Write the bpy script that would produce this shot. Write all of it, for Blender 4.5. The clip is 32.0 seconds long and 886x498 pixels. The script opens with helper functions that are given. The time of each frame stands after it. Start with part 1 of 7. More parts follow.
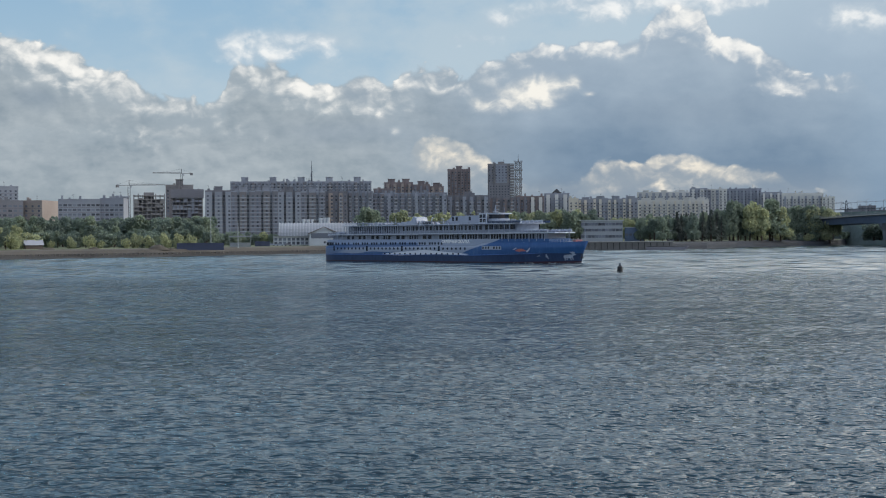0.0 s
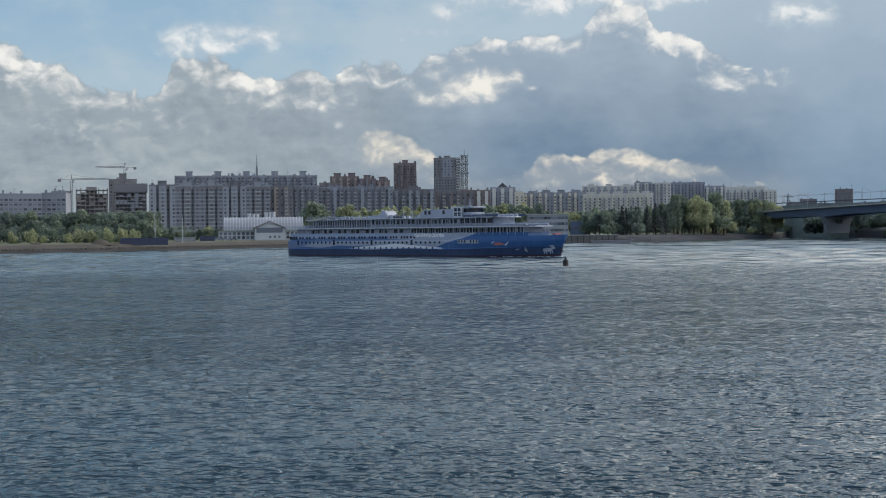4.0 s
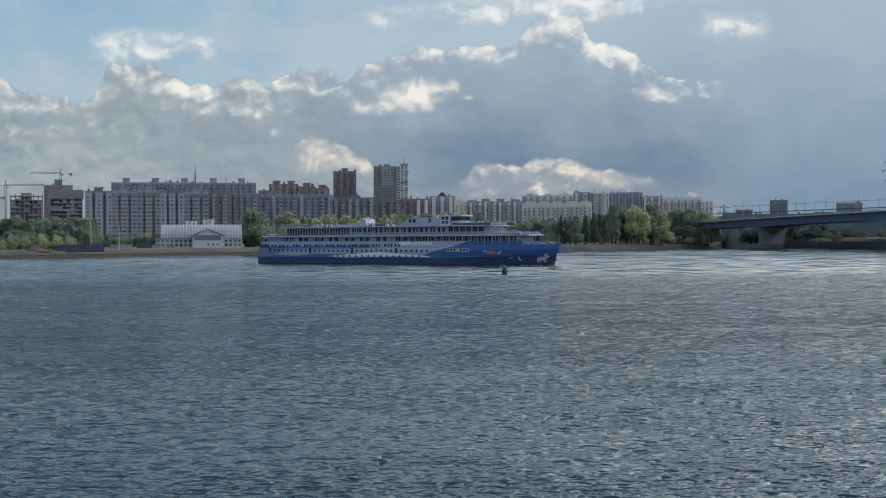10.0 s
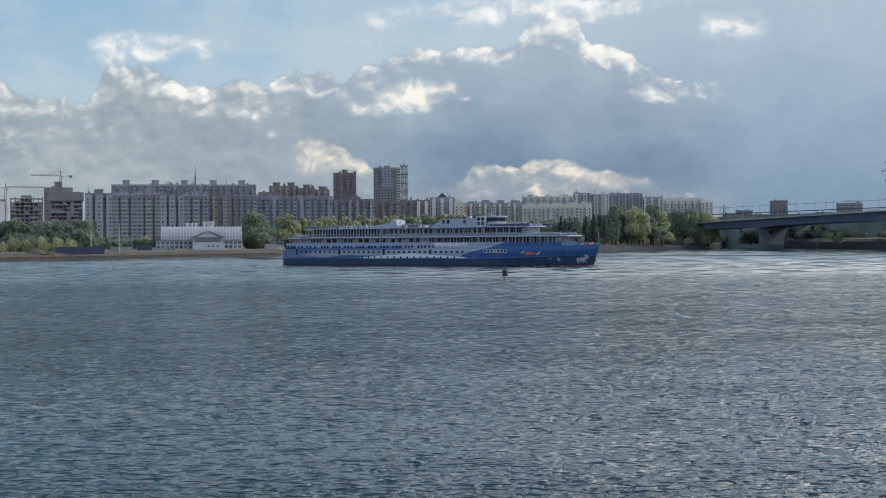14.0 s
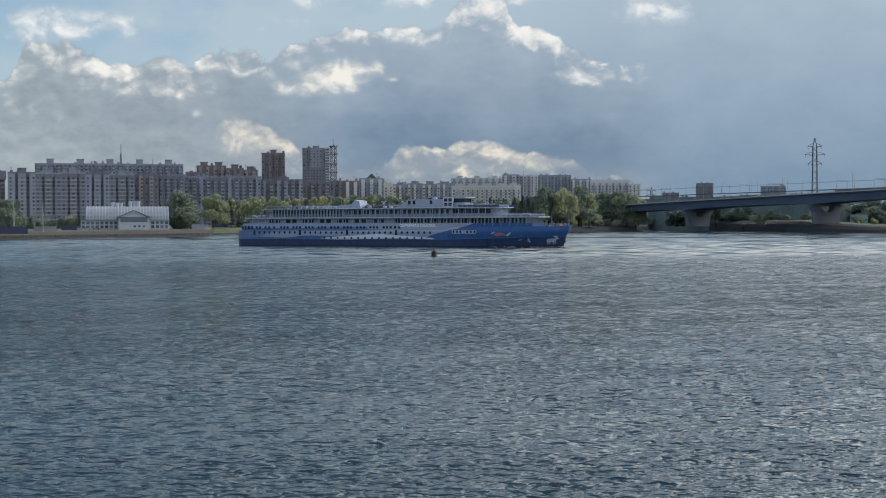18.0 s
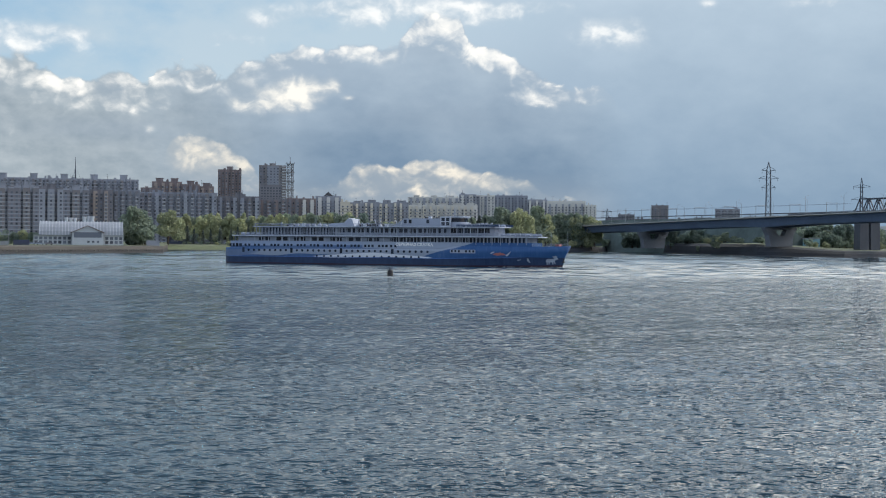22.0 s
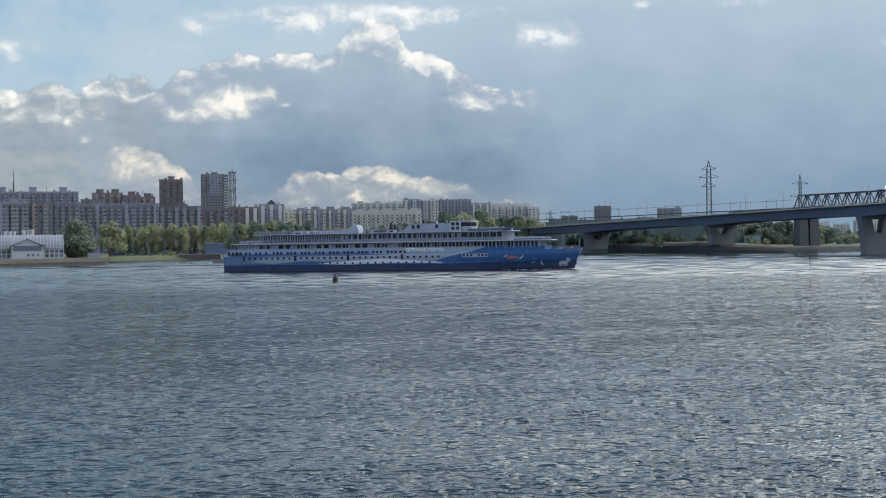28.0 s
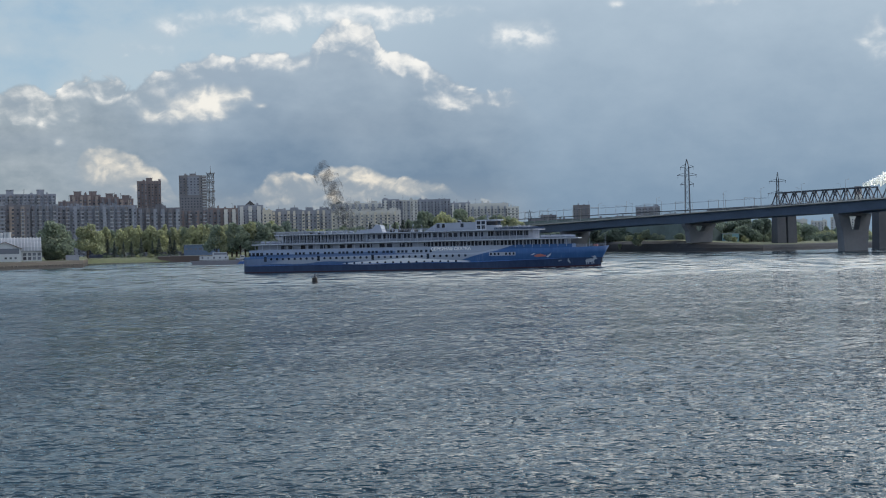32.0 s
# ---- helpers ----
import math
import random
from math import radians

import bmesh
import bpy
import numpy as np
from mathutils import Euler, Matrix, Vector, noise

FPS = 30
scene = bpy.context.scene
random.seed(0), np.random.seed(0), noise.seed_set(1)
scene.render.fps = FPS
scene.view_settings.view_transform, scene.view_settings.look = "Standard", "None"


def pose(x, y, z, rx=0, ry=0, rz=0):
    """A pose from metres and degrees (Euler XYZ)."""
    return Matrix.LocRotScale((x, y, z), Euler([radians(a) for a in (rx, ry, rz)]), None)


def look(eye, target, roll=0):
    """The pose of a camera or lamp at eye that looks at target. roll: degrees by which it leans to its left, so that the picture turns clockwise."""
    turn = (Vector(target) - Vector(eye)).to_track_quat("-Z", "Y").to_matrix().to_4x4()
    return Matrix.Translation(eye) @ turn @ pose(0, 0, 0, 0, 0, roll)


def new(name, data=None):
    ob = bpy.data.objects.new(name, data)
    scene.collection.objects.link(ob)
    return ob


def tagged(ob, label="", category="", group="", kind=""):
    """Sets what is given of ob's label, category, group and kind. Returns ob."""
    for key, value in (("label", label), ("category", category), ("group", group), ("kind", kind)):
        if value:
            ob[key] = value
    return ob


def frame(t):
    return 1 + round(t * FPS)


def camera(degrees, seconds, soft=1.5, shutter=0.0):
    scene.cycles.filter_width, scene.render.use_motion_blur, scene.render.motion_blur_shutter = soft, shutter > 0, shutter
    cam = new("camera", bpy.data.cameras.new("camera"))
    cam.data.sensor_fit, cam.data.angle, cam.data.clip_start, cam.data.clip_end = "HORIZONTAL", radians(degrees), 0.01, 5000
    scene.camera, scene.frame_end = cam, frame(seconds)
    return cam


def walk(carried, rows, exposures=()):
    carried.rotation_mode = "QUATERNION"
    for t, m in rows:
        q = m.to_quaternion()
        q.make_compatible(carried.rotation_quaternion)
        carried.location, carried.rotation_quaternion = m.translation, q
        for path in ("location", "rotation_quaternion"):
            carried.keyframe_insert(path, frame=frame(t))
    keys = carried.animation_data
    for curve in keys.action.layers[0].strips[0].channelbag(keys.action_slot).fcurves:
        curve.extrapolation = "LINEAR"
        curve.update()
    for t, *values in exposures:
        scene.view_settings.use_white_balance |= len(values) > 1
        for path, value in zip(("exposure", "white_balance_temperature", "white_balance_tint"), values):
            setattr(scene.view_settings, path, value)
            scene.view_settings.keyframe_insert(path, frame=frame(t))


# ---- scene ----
# the eye stands on the near bank and turns; seconds, bearing, pitch and lean in degrees
EYE = (0.0, 0.0, 8.32)


def aim(bearing, pitch, lean):
    b, p = radians(bearing), radians(pitch)
    way = Vector((math.sin(b) * math.cos(p), math.cos(b) * math.cos(p), math.sin(p)))
    return look(EYE, Vector(EYE) + way * 100, -lean)


cam = camera(37.48, 32.0, soft=1.1)
walk(cam, [
    (0.0, aim(-0.225, -0.503, 0.436)),
    (0.5, aim(-0.071, -0.450, 0.491)),
    (1.0, aim(0.352, -0.407, 0.517)),
    (1.5, aim(0.657, -0.579, 0.638)),
    (2.0, aim(1.135, -0.768, 0.645)),
    (2.5, aim(1.572, -0.708, 0.719)),
    (3.0, aim(1.967, -0.663, 0.576)),
    (3.5, aim(2.016, -0.627, 0.543)),
    (5.5, aim(2.605, -1.743, 0.763)),
    (6.0, aim(1.111, -1.832, 0.491)),
    (6.5, aim(1.184, -2.219, 0.531)),
    (7.0, aim(2.726, -2.235, 0.362)),
    (7.5, aim(3.175, -1.943, 0.143)),
    (8.0, aim(3.173, -1.593, -0.080)),
    (8.5, aim(3.268, -1.329, -0.006)),
    (9.0, aim(3.985, -1.062, 0.026)),
    (9.5, aim(4.744, -0.846, 0.098)),
    (10.0, aim(4.787, -0.423, 0.273)),
    (10.5, aim(4.811, 0.179, 0.666)),
    (11.0, aim(4.842, 0.244, 0.763)),
    (11.5, aim(4.874, 0.325, 0.811)),
    (12.0, aim(4.873, 0.381, 0.890)),
    (12.5, aim(4.828, 0.424, 0.883)),
    (13.0, aim(4.767, 0.461, 0.893)),
    (13.5, aim(4.702, 0.422, 0.839)),
    (14.0, aim(4.780, -0.368, 0.426)),
    (14.5, aim(5.015, -0.522, 0.244)),
    (16.5, aim(4.367, -1.965, 0.459)),
    (17.0, aim(4.742, -1.371, 0.322)),
    (17.5, aim(6.044, -1.311, 0.404)),
    (18.0, aim(7.883, -1.218, 0.198)),
    (18.5, aim(8.947, -1.153, -0.014)),
    (19.0, aim(9.632, -1.085, 0.027)),
    (19.5, aim(9.729, -1.026, 0.014)),
    (20.0, aim(9.994, -0.707, 0.050)),
    (20.5, aim(10.853, -0.366, -0.372)),
    (21.0, aim(11.303, -0.332, -0.547)),
    (21.5, aim(10.464, -0.335, -0.518)),
    (22.0, aim(9.798, -0.370, -0.456)),
    (22.5, aim(9.773, -0.603, -0.447)),
    (23.0, aim(9.875, -0.996, -0.359)),
    (23.5, aim(10.643, -1.271, -0.284)),
    (24.0, aim(10.932, -1.216, -0.309)),
    (24.5, aim(10.978, -1.168, -0.243)),
    (25.0, aim(11.001, -1.103, -0.220)),
    (25.5, aim(11.175, -1.041, -0.211)),
    (27.5, aim(12.059, 0.074, 0.699)),
    (28.0, aim(12.222, -0.169, 0.851)),
    (28.5, aim(12.532, -0.529, 1.055)),
    (29.0, aim(13.367, -0.514, 1.096)),
    (29.5, aim(13.397, -0.451, 1.150)),
    (30.0, aim(13.440, -0.408, 1.211)),
    (30.5, aim(13.134, -0.381, 1.263)),
    (31.0, aim(13.120, -0.305, 1.267)),
    (31.5, aim(13.136, -0.254, 1.340)),
    (32.0, aim(13.122, -0.192, 1.268)),
], exposures=[(0, 0.06, 6420, 10), (1, -0.08, 6420, 10), (2, 0.08, 6420, 10), (3, -0.05, 6420, 10), (6, 0.09, 6420, 10), (7, 0.11, 6420, 10), (8, -0.15, 6420, 10), (9, -0.14, 6420, 10), (10, -0.04, 6420, 10), (11, -0.16, 6420, 10), (12, -0.12, 6420, 10), (13, -0.06, 6420, 10), (14, 0.1, 6420, 10), (16, 0.06, 6420, 10), (18, 0.0, 6420, 10), (19, 0.04, 6420, 10), (20, 0.06, 6420, 10), (21, 0.0, 6420, 10), (22, 0.23, 6420, 10), (24, 0.21, 6420, 10), (25, 0.06, 6420, 10), (28, 0.15, 6420, 10), (30, 0.04, 6420, 10), (32, 0.03, 6420, 10)])


# ---- light ----
SUN_AZ, SUN_EL = 84.0, 37.0
world = bpy.data.worlds.new("sky")
scene.world = world
world.use_nodes = True
wn = world.node_tree
sky = wn.nodes.new("ShaderNodeTexSky")
sky.sky_type = "NISHITA"
sky.sun_disc = False
sky.sun_elevation = radians(SUN_EL)
sky.sun_rotation = radians(SUN_AZ)
sky.dust_density = 2.0
wn.nodes["Background"].inputs["Strength"].default_value = 0.27
veil = wn.nodes.new("ShaderNodeMix")
veil.data_type = "RGBA"
veil.inputs[0].default_value = 0.4
veil.inputs[7].default_value = (3.6, 3.75, 3.95, 1)
wn.links.new(sky.outputs[0], veil.inputs[6])
wn.links.new(veil.outputs[2], wn.nodes["Background"].inputs["Color"])
sun = new("sun", bpy.data.lights.new("sun", "SUN"))
sun.data.energy = 1.7
sun.data.angle = radians(12.0)
sun.data.color = (1.0, 0.90, 0.76)
sa, se = radians(SUN_AZ), radians(SUN_EL)
sun.matrix_world = look((math.sin(sa) * math.cos(se) * 900, math.cos(sa) * math.cos(se) * 900, math.sin(se) * 900), (0, 0, 0))
scene.view_settings.exposure = 0.0


# ---- node helpers ----
def srgb(r, g, b):
    """Linear colour from 0..255 display values."""
    def lin(c):
        c /= 255.0
        return c / 12.92 if c <= 0.04045 else ((c + 0.055) / 1.055) ** 2.4
    return (lin(r), lin(g), lin(b), 1.0)


class Val:
    """A socket that can be added, multiplied and compared, each step a Math node."""
    def __init__(self, tree, socket):
        self.tree, self.socket = tree, socket

    def op(self, kind, *others):
        node = self.tree.nodes.new("ShaderNodeMath")
        node.operation = kind
        for slot, value in zip(node.inputs, (self, *others)):
            if isinstance(value, Val):
                self.tree.links.new(value.socket, slot)
            else:
                slot.default_value = value
        return Val(self.tree, node.outputs[0])

    def __add__(self, o):
        return self.op("ADD", o)

    def __radd__(self, o):
        return self.op("ADD", o)

    def __sub__(self, o):
        return self.op("SUBTRACT", o)

    def __rsub__(self, o):
        return (self * -1.0) + o

    def __mul__(self, o):
        return self.op("MULTIPLY", o)

    def __rmul__(self, o):
        return self.op("MULTIPLY", o)

    def __truediv__(self, o):
        return self.op("DIVIDE", o)

    def step(self, low, high):
        """0 below low, 1 above high, smooth between."""
        node = self.tree.nodes.new("ShaderNodeMapRange")
        node.interpolation_type = "SMOOTHSTEP"
        self.tree.links.new(self.socket, node.inputs["Value"])
        for slot, value in (("From Min", low), ("From Max", high)):
            if isinstance(value, Val):
                self.tree.links.new(value.socket, node.inputs[slot])
            else:
                node.inputs[slot].default_value = value
        return Val(self.tree, node.outputs["Result"])


def mix(tree, fac, a, b):
    """Colour a where fac is 0, b where it is 1."""
    node = tree.nodes.new("ShaderNodeMix")
    node.data_type = "RGBA"
    node.clamp_factor = True
    for slot, value in ((node.inputs[0], fac), (node.inputs[6], a), (node.inputs[7], b)):
        if isinstance(value, Val):
            tree.links.new(value.socket, slot)
        elif isinstance(value, bpy.types.NodeSocket):
            tree.links.new(value, slot)
        else:
            slot.default_value = value
    return node.outputs[2]


def fbm(tree, vector, scale, detail=4.0, rough=0.55, distort=0.0):
    node = tree.nodes.new("ShaderNodeTexNoise")
    node.inputs["Scale"].default_value = scale
    node.inputs["Detail"].default_value = detail
    node.inputs["Roughness"].default_value = rough
    node.inputs["Distortion"].default_value = distort
    tree.links.new(vector, node.inputs["Vector"])
    return Val(tree, node.outputs[0])


def combine(tree, *xyz):
    node = tree.nodes.new("ShaderNodeCombineXYZ")
    for slot, value in zip(node.inputs, xyz):
        if isinstance(value, Val):
            tree.links.new(value.socket, slot)
        else:
            slot.default_value = value
    return node.outputs[0]


def coords(tree):
    """Object coordinates and their three values."""
    vector = tree.nodes.new("ShaderNodeTexCoord").outputs["Object"]
    split = tree.nodes.new("ShaderNodeSeparateXYZ")
    tree.links.new(vector, split.inputs[0])
    return (vector, *(Val(tree, s) for s in split.outputs))


def bare(name):
    mat = bpy.data.materials.new(name)
    mat.use_nodes = True
    tree = mat.node_tree
    return mat, tree, tree.nodes["Principled BSDF"]


def surface(name, colour, rough=0.8, vary=0.25, grain=1.0, patch=0.05, bump=0.0, metal=0.0, per_object=0.0):
    """A weathered surface: fine grain, broad stains, a little relief, and some change from piece to piece."""
    mat, tree, shader = bare(name)
    vector = tree.nodes.new("ShaderNodeTexCoord").outputs["Object"]
    fine, broad = fbm(tree, vector, grain, 5), fbm(tree, vector, patch, 3)
    tone = (fine - 0.5) * vary + (broad - 0.5) * (vary * 1.6)
    if per_object:
        info = tree.nodes.new("ShaderNodeObjectInfo")
        tone = tone + (Val(tree, info.outputs["Random"]) - 0.5) * per_object
    c = colour if len(colour) == 4 else (*colour, 1)
    lo = tuple(v * 0.45 for v in c[:3]) + (1,)
    hi = tuple(min(1.0, v * 1.55) for v in c[:3]) + (1,)
    tree.links.new(mix(tree, tone + 0.5, lo, hi), shader.inputs["Base Color"])
    rgh = (fine - 0.5) * 0.2 + rough
    tree.links.new(rgh.socket, shader.inputs["Roughness"])
    shader.inputs["Metallic"].default_value = metal
    if bump:
        node = tree.nodes.new("ShaderNodeBump")
        node.inputs["Strength"].default_value = 0.6
        node.inputs["Distance"].default_value = bump
        tree.links.new(fine.socket, node.inputs["Height"])
        tree.links.new(node.outputs[0], shader.inputs["Normal"])
    return mat


def glass_dark(name, colour, rough=0.12):
    mat, tree, shader = bare(name)
    info = tree.nodes.new("ShaderNodeObjectInfo")
    rnd = Val(tree, info.outputs["Random"])
    lo, hi = tuple(v * 0.5 for v in colour) + (1,), tuple(v * 1.9 for v in colour) + (1,)
    tree.links.new(mix(tree, rnd, lo, hi), shader.inputs["Base Color"])
    shader.inputs["Roughness"].default_value = rough
    shader.inputs["Specular IOR Level"].default_value = 0.16
    return mat


# ---- mesh helpers ----
def polar(bearing, d, z=0.0):
    b = radians(bearing)
    return Vector((d * math.sin(b), d * math.cos(b), z))


def box(bm, x0, x1, y0, y1, z0, z1):
    vs = [bm.verts.new((x, y, z)) for z in (z0, z1) for x, y in ((x0, y0), (x1, y0), (x1, y1), (x0, y1))]
    for f in ((3, 2, 1, 0), (4, 5, 6, 7), (0, 1, 5, 4), (1, 2, 6, 5), (2, 3, 7, 6), (3, 0, 4, 7)):
        bm.faces.new([vs[i] for i in f])
    return vs


def bar(bm, a, b, w, h=None, sides=4):
    """A straight bar from a to b, w thick."""
    a, b = Vector(a), Vector(b)
    way = (b - a).normalized()
    side = way.cross(Vector((0, 0, 1)))
    side = side.normalized() if side.length > 1e-4 else Vector((1, 0, 0))
    up = side.cross(way)
    h = h or w
    rings = []
    for p in (a, b):
        rings.append([bm.verts.new(p + side * (math.cos(k) * w / 2 * 1.414) + up * (math.sin(k) * h / 2 * 1.414))
                      for k in (math.pi / sides + 2 * math.pi * i / sides for i in range(sides))])
    for i in range(sides):
        j = (i + 1) % sides
        bm.faces.new((rings[0][i], rings[0][j], rings[1][j], rings[1][i]))
    bm.faces.new(rings[0][::-1])
    bm.faces.new(rings[1])


def tube(bm, x, y, rows, sides=12):
    """A turned body round a vertical axis: rows of (z, radius)."""
    rings = [[bm.verts.new((x + r * math.cos(2 * math.pi * i / sides), y + r * math.sin(2 * math.pi * i / sides), z))
              for i in range(sides)] for z, r in rows]
    for lo, hi in zip(rings, rings[1:]):
        for i in range(sides):
            j = (i + 1) % sides
            bm.faces.new((lo[i], lo[j], hi[j], hi[i]))
    bm.faces.new(rings[0][::-1])
    bm.faces.new(rings[-1])


def extrude_poly(bm, poly, z0, z1):
    """A prism over a plan outline."""
    lo = [bm.verts.new((x, y, z0)) for x, y in poly]
    hi = [bm.verts.new((x, y, z1)) for x, y in poly]
    n = len(poly)
    for i in range(n):
        j = (i + 1) % n
        bm.faces.new((lo[i], lo[j], hi[j], hi[i]))
    bm.faces.new(lo[::-1])
    bm.faces.new(hi)


def mesh_of(name, bm, material, smooth=False):
    bmesh.ops.recalc_face_normals(bm, faces=bm.faces)
    data = bpy.data.meshes.new(name)
    bm.to_mesh(data)
    bm.free()
    for m in (material if isinstance(material, (list, tuple)) else [material]):
        data.materials.append(m)
    if smooth:
        data.shade_smooth()
    return data


def part(name, bm, material, parent, label="", smooth=False):
    """Links a bmesh as one mesh object under a thing or a part."""
    ob = new(name, mesh_of(name, bm, material, smooth))
    ob.parent = parent
    if label:
        ob["label"] = label
    return ob


def piece(name, data, parent, at=(0, 0, 0), label=""):
    """One more object on shared mesh data, under a thing or a part."""
    ob = new(name, data)
    ob.parent = parent
    ob.matrix_basis = at if isinstance(at, Matrix) else Matrix.Translation(at)
    if label:
        ob["label"] = label
    return ob


def thing(name, label, category, at=None, group="", kind=""):
    ob = new(name)
    ob.empty_display_size = 2.0
    if at is not None:
        ob.matrix_basis = at
    return tagged(ob, label, category, group, kind)


def solid(name, bm, material, label, category="", kind="structure", smooth=False):
    return tagged(new(name, mesh_of(name, bm, material, smooth)), label, category, kind=kind)


# ---- sky ----
# crest line of the great cloud bank: bearing, height in degrees
BACK_CREST = (
    (-25, 9.0), (-19.4, 8.64), (-18.5, 8.52), (-17.6, 8.41), (-16.5, 8.18), (-15.5, 7.55), (-14.1, 7.18), (-13.1, 6.61), (-12.3, 6.26), (-10.4, 6.12),
    (-9.8, 7.38), (-9.2, 7.77), (-8.0, 7.71), (-6.8, 7.29), (-6.0, 6.93), (-5.0, 6.93), (-4.1, 7.30), (-3.6, 7.30), (-2.8, 6.69), (-2.3, 7.46), (-0.3,
    7.60), (0.3, 7.20), (0.9, 7.51), (1.9, 7.87), (3.1, 8.14), (4.1, 8.43), (5.1, 8.41), (6.3, 8.70), (7.7, 8.66), (8.3, 9.17), (8.9, 9.86), (9.7,
    10.02), (10.7, 9.84), (11.1, 8.95), (12.1, 8.74), (13.1, 8.16), (13.7, 7.62), (14.6, 7.22), (15.6, 6.88), (16.9, 6.98), (17.6, 6.21), (20, 5.0),
    (25, 4.0))
# crest line of the low heaps over the town
LOW_CREST = ((-25, 1.0), (-6, 1.6), (-2.6, 2.6), (-1.9, 4.1), (-1.4, 4.65), (-0.5, 4.6), (0.3, 4.2), (1.2, 3.8), (1.9, 3.1), (2.6, 2.3), (4.4, 2.3), (5.7, 2.7),
             (6.3, 3.4), (6.9, 3.55), (7.9, 3.2), (9.1, 3.7), (10.3, 3.65), (11.7, 3.1), (13.6, 2.8), (14.8, 2.2), (16.2, 1.7), (18, 1.2), (25, 0.4))
# lit heads and soft patches of cloud: bearing, height, spreads, weight
LIT_LEFT = (
    (-18.5, 8.10, 1.74, 0.74, 0.90), (-16.3, 7.36, 1.74, 0.87, 0.90), (-14.2, 6.71, 1.49, 0.74, 0.80), (-11.6, 5.67, 2.23, 0.50, 0.45), (-15.4, 4.31,
    1.49, 0.62, 0.50), (-18.4, 4.39, 0.62, 0.37, 0.35), (-13.1, 4.22, 0.99, 0.37, 0.30), (-9.0, 4.61, 2.23, 0.50, 0.35), (-9.0, 7.39, 1.12, 0.55,
    0.70), (-7.5, 6.68, 0.99, 0.50, 0.60), (-6.0, 6.49, 1.12, 0.50, 0.80), (-5.1, 5.71, 1.49, 0.37, 0.60), (-3.4, 6.69, 0.69, 0.55, 0.95), (-2.6,
    5.71, 0.99, 0.30, 0.60), (-1.2, 7.29, 1.12, 0.55, 0.95))
LIT_RIGHT = (
    (7.3, 8.53, 1.36, 0.30, 0.60), (4.4, 8.07, 1.98, 0.35, 0.55), (1.9, 7.26, 1.49, 0.50, 0.45), (9.2, 9.25, 1.12, 0.74, 0.90), (10.3, 9.33, 0.69,
    0.74, 1.00), (11.0, 8.24, 0.55, 0.55, 0.90), (12.1, 8.20, 0.87, 0.55, 0.90), (13.1, 7.69, 0.62, 0.40, 0.70), (14.6, 6.68, 1.24, 0.50, 0.75),
    (16.1, 6.86, 0.99, 0.25, 0.70), (14.4, 6.10, 1.74, 0.17, 0.60), (7.8, 7.87, 0.99, 0.15, 0.30), (12.7, 6.28, 0.50, 0.10, 0.40))
WISPS = (
    (-8.0, 8.24, 1.98, 0.45, 0.80), (-9.4, 8.10, 0.62, 0.69, 0.60), (-6.3, 8.57, 0.99, 0.20, 0.60), (0.9, 8.60, 0.99, 0.25, 0.35), (2.0, 9.31, 0.45,
    0.25, 0.50), (7.3, 9.79, 3.47, 0.45, 0.80), (10.7, 10.03, 2.98, 0.30, 0.80), (17.4, 8.99, 1.12, 0.45, 0.90), (21.4, 10.12, 0.37, 0.20, 0.60),
    (26.0, 10.00, 0.99, 0.20, 0.50), (32.2, 7.97, 0.50, 0.74, 0.70))
CLOUDLETS = (
    (3.5, 6.26, 0.74, 0.50, 1.20), (2.7, 5.91, 0.62, 0.30, 0.60), (1.6, 5.68, 0.74, 0.30, 0.60), (5.0, 6.60, 0.35, 0.25, 0.70), (5.7, 6.10, 0.25,
    0.12, 0.50), (-2.6, 4.68, 0.20, 0.15, 0.50))
WARM_LOW = (
    (-0.9, 3.98, 0.69, 0.64, 1.10), (0.7, 3.60, 0.87, 0.40, 0.90), (-0.1, 3.36, 0.99, 0.37, 0.60), (7.1, 3.32, 0.94, 0.35, 0.90), (9.4, 3.40, 1.12,
    0.35, 0.70), (10.1, 2.86, 1.24, 0.35, 0.70), (11.8, 2.54, 1.24, 0.35, 0.60), (13.7, 2.67, 0.99, 0.30, 0.50), (15.1, 2.05, 1.24, 0.30, 0.50), (9.2,
    2.26, 2.98, 0.60, 0.45), (3.6, 3.32, 0.37, 0.20, 0.30), (-12.4, 2.41, 6.20, 0.30, 0.35), (3.5, 2.50, 3.00, 0.50, 0.35), (1.7, 3.15, 0.50, 0.24,
    0.90))
GREY_FOLDS = (
    (-4.3, 6.32, 0.69, 0.40, 0.90), (9.5, 8.06, 1.12, 0.50, 0.39), (-17.8, 5.92, 0.99, 0.50, 0.50), (-5.1, 4.61, 2.98, 0.62, 0.50), (9.7, 5.29, 3.72, 0.74, 0.50), (12.1, 7.37, 1.49, 0.30, 0.22))


def line_of(tree, a, points):
    """Height of a crest line at a bearing."""
    node = tree.nodes.new("ShaderNodeFloatCurve")
    tree.links.new(((a + 25.0) / 50.0).socket, node.inputs["Value"])
    curve = node.mapping.curves[0]
    curve.points[0].location = ((points[0][0] + 25) / 50, points[0][1] / 12)
    curve.points[1].location = ((points[-1][0] + 25) / 50, points[-1][1] / 12)
    for x, y in points[1:-1]:
        curve.points.new((x + 25) / 50, y / 12)
    node.mapping.update()
    return Val(tree, node.outputs[0]) * 12.0


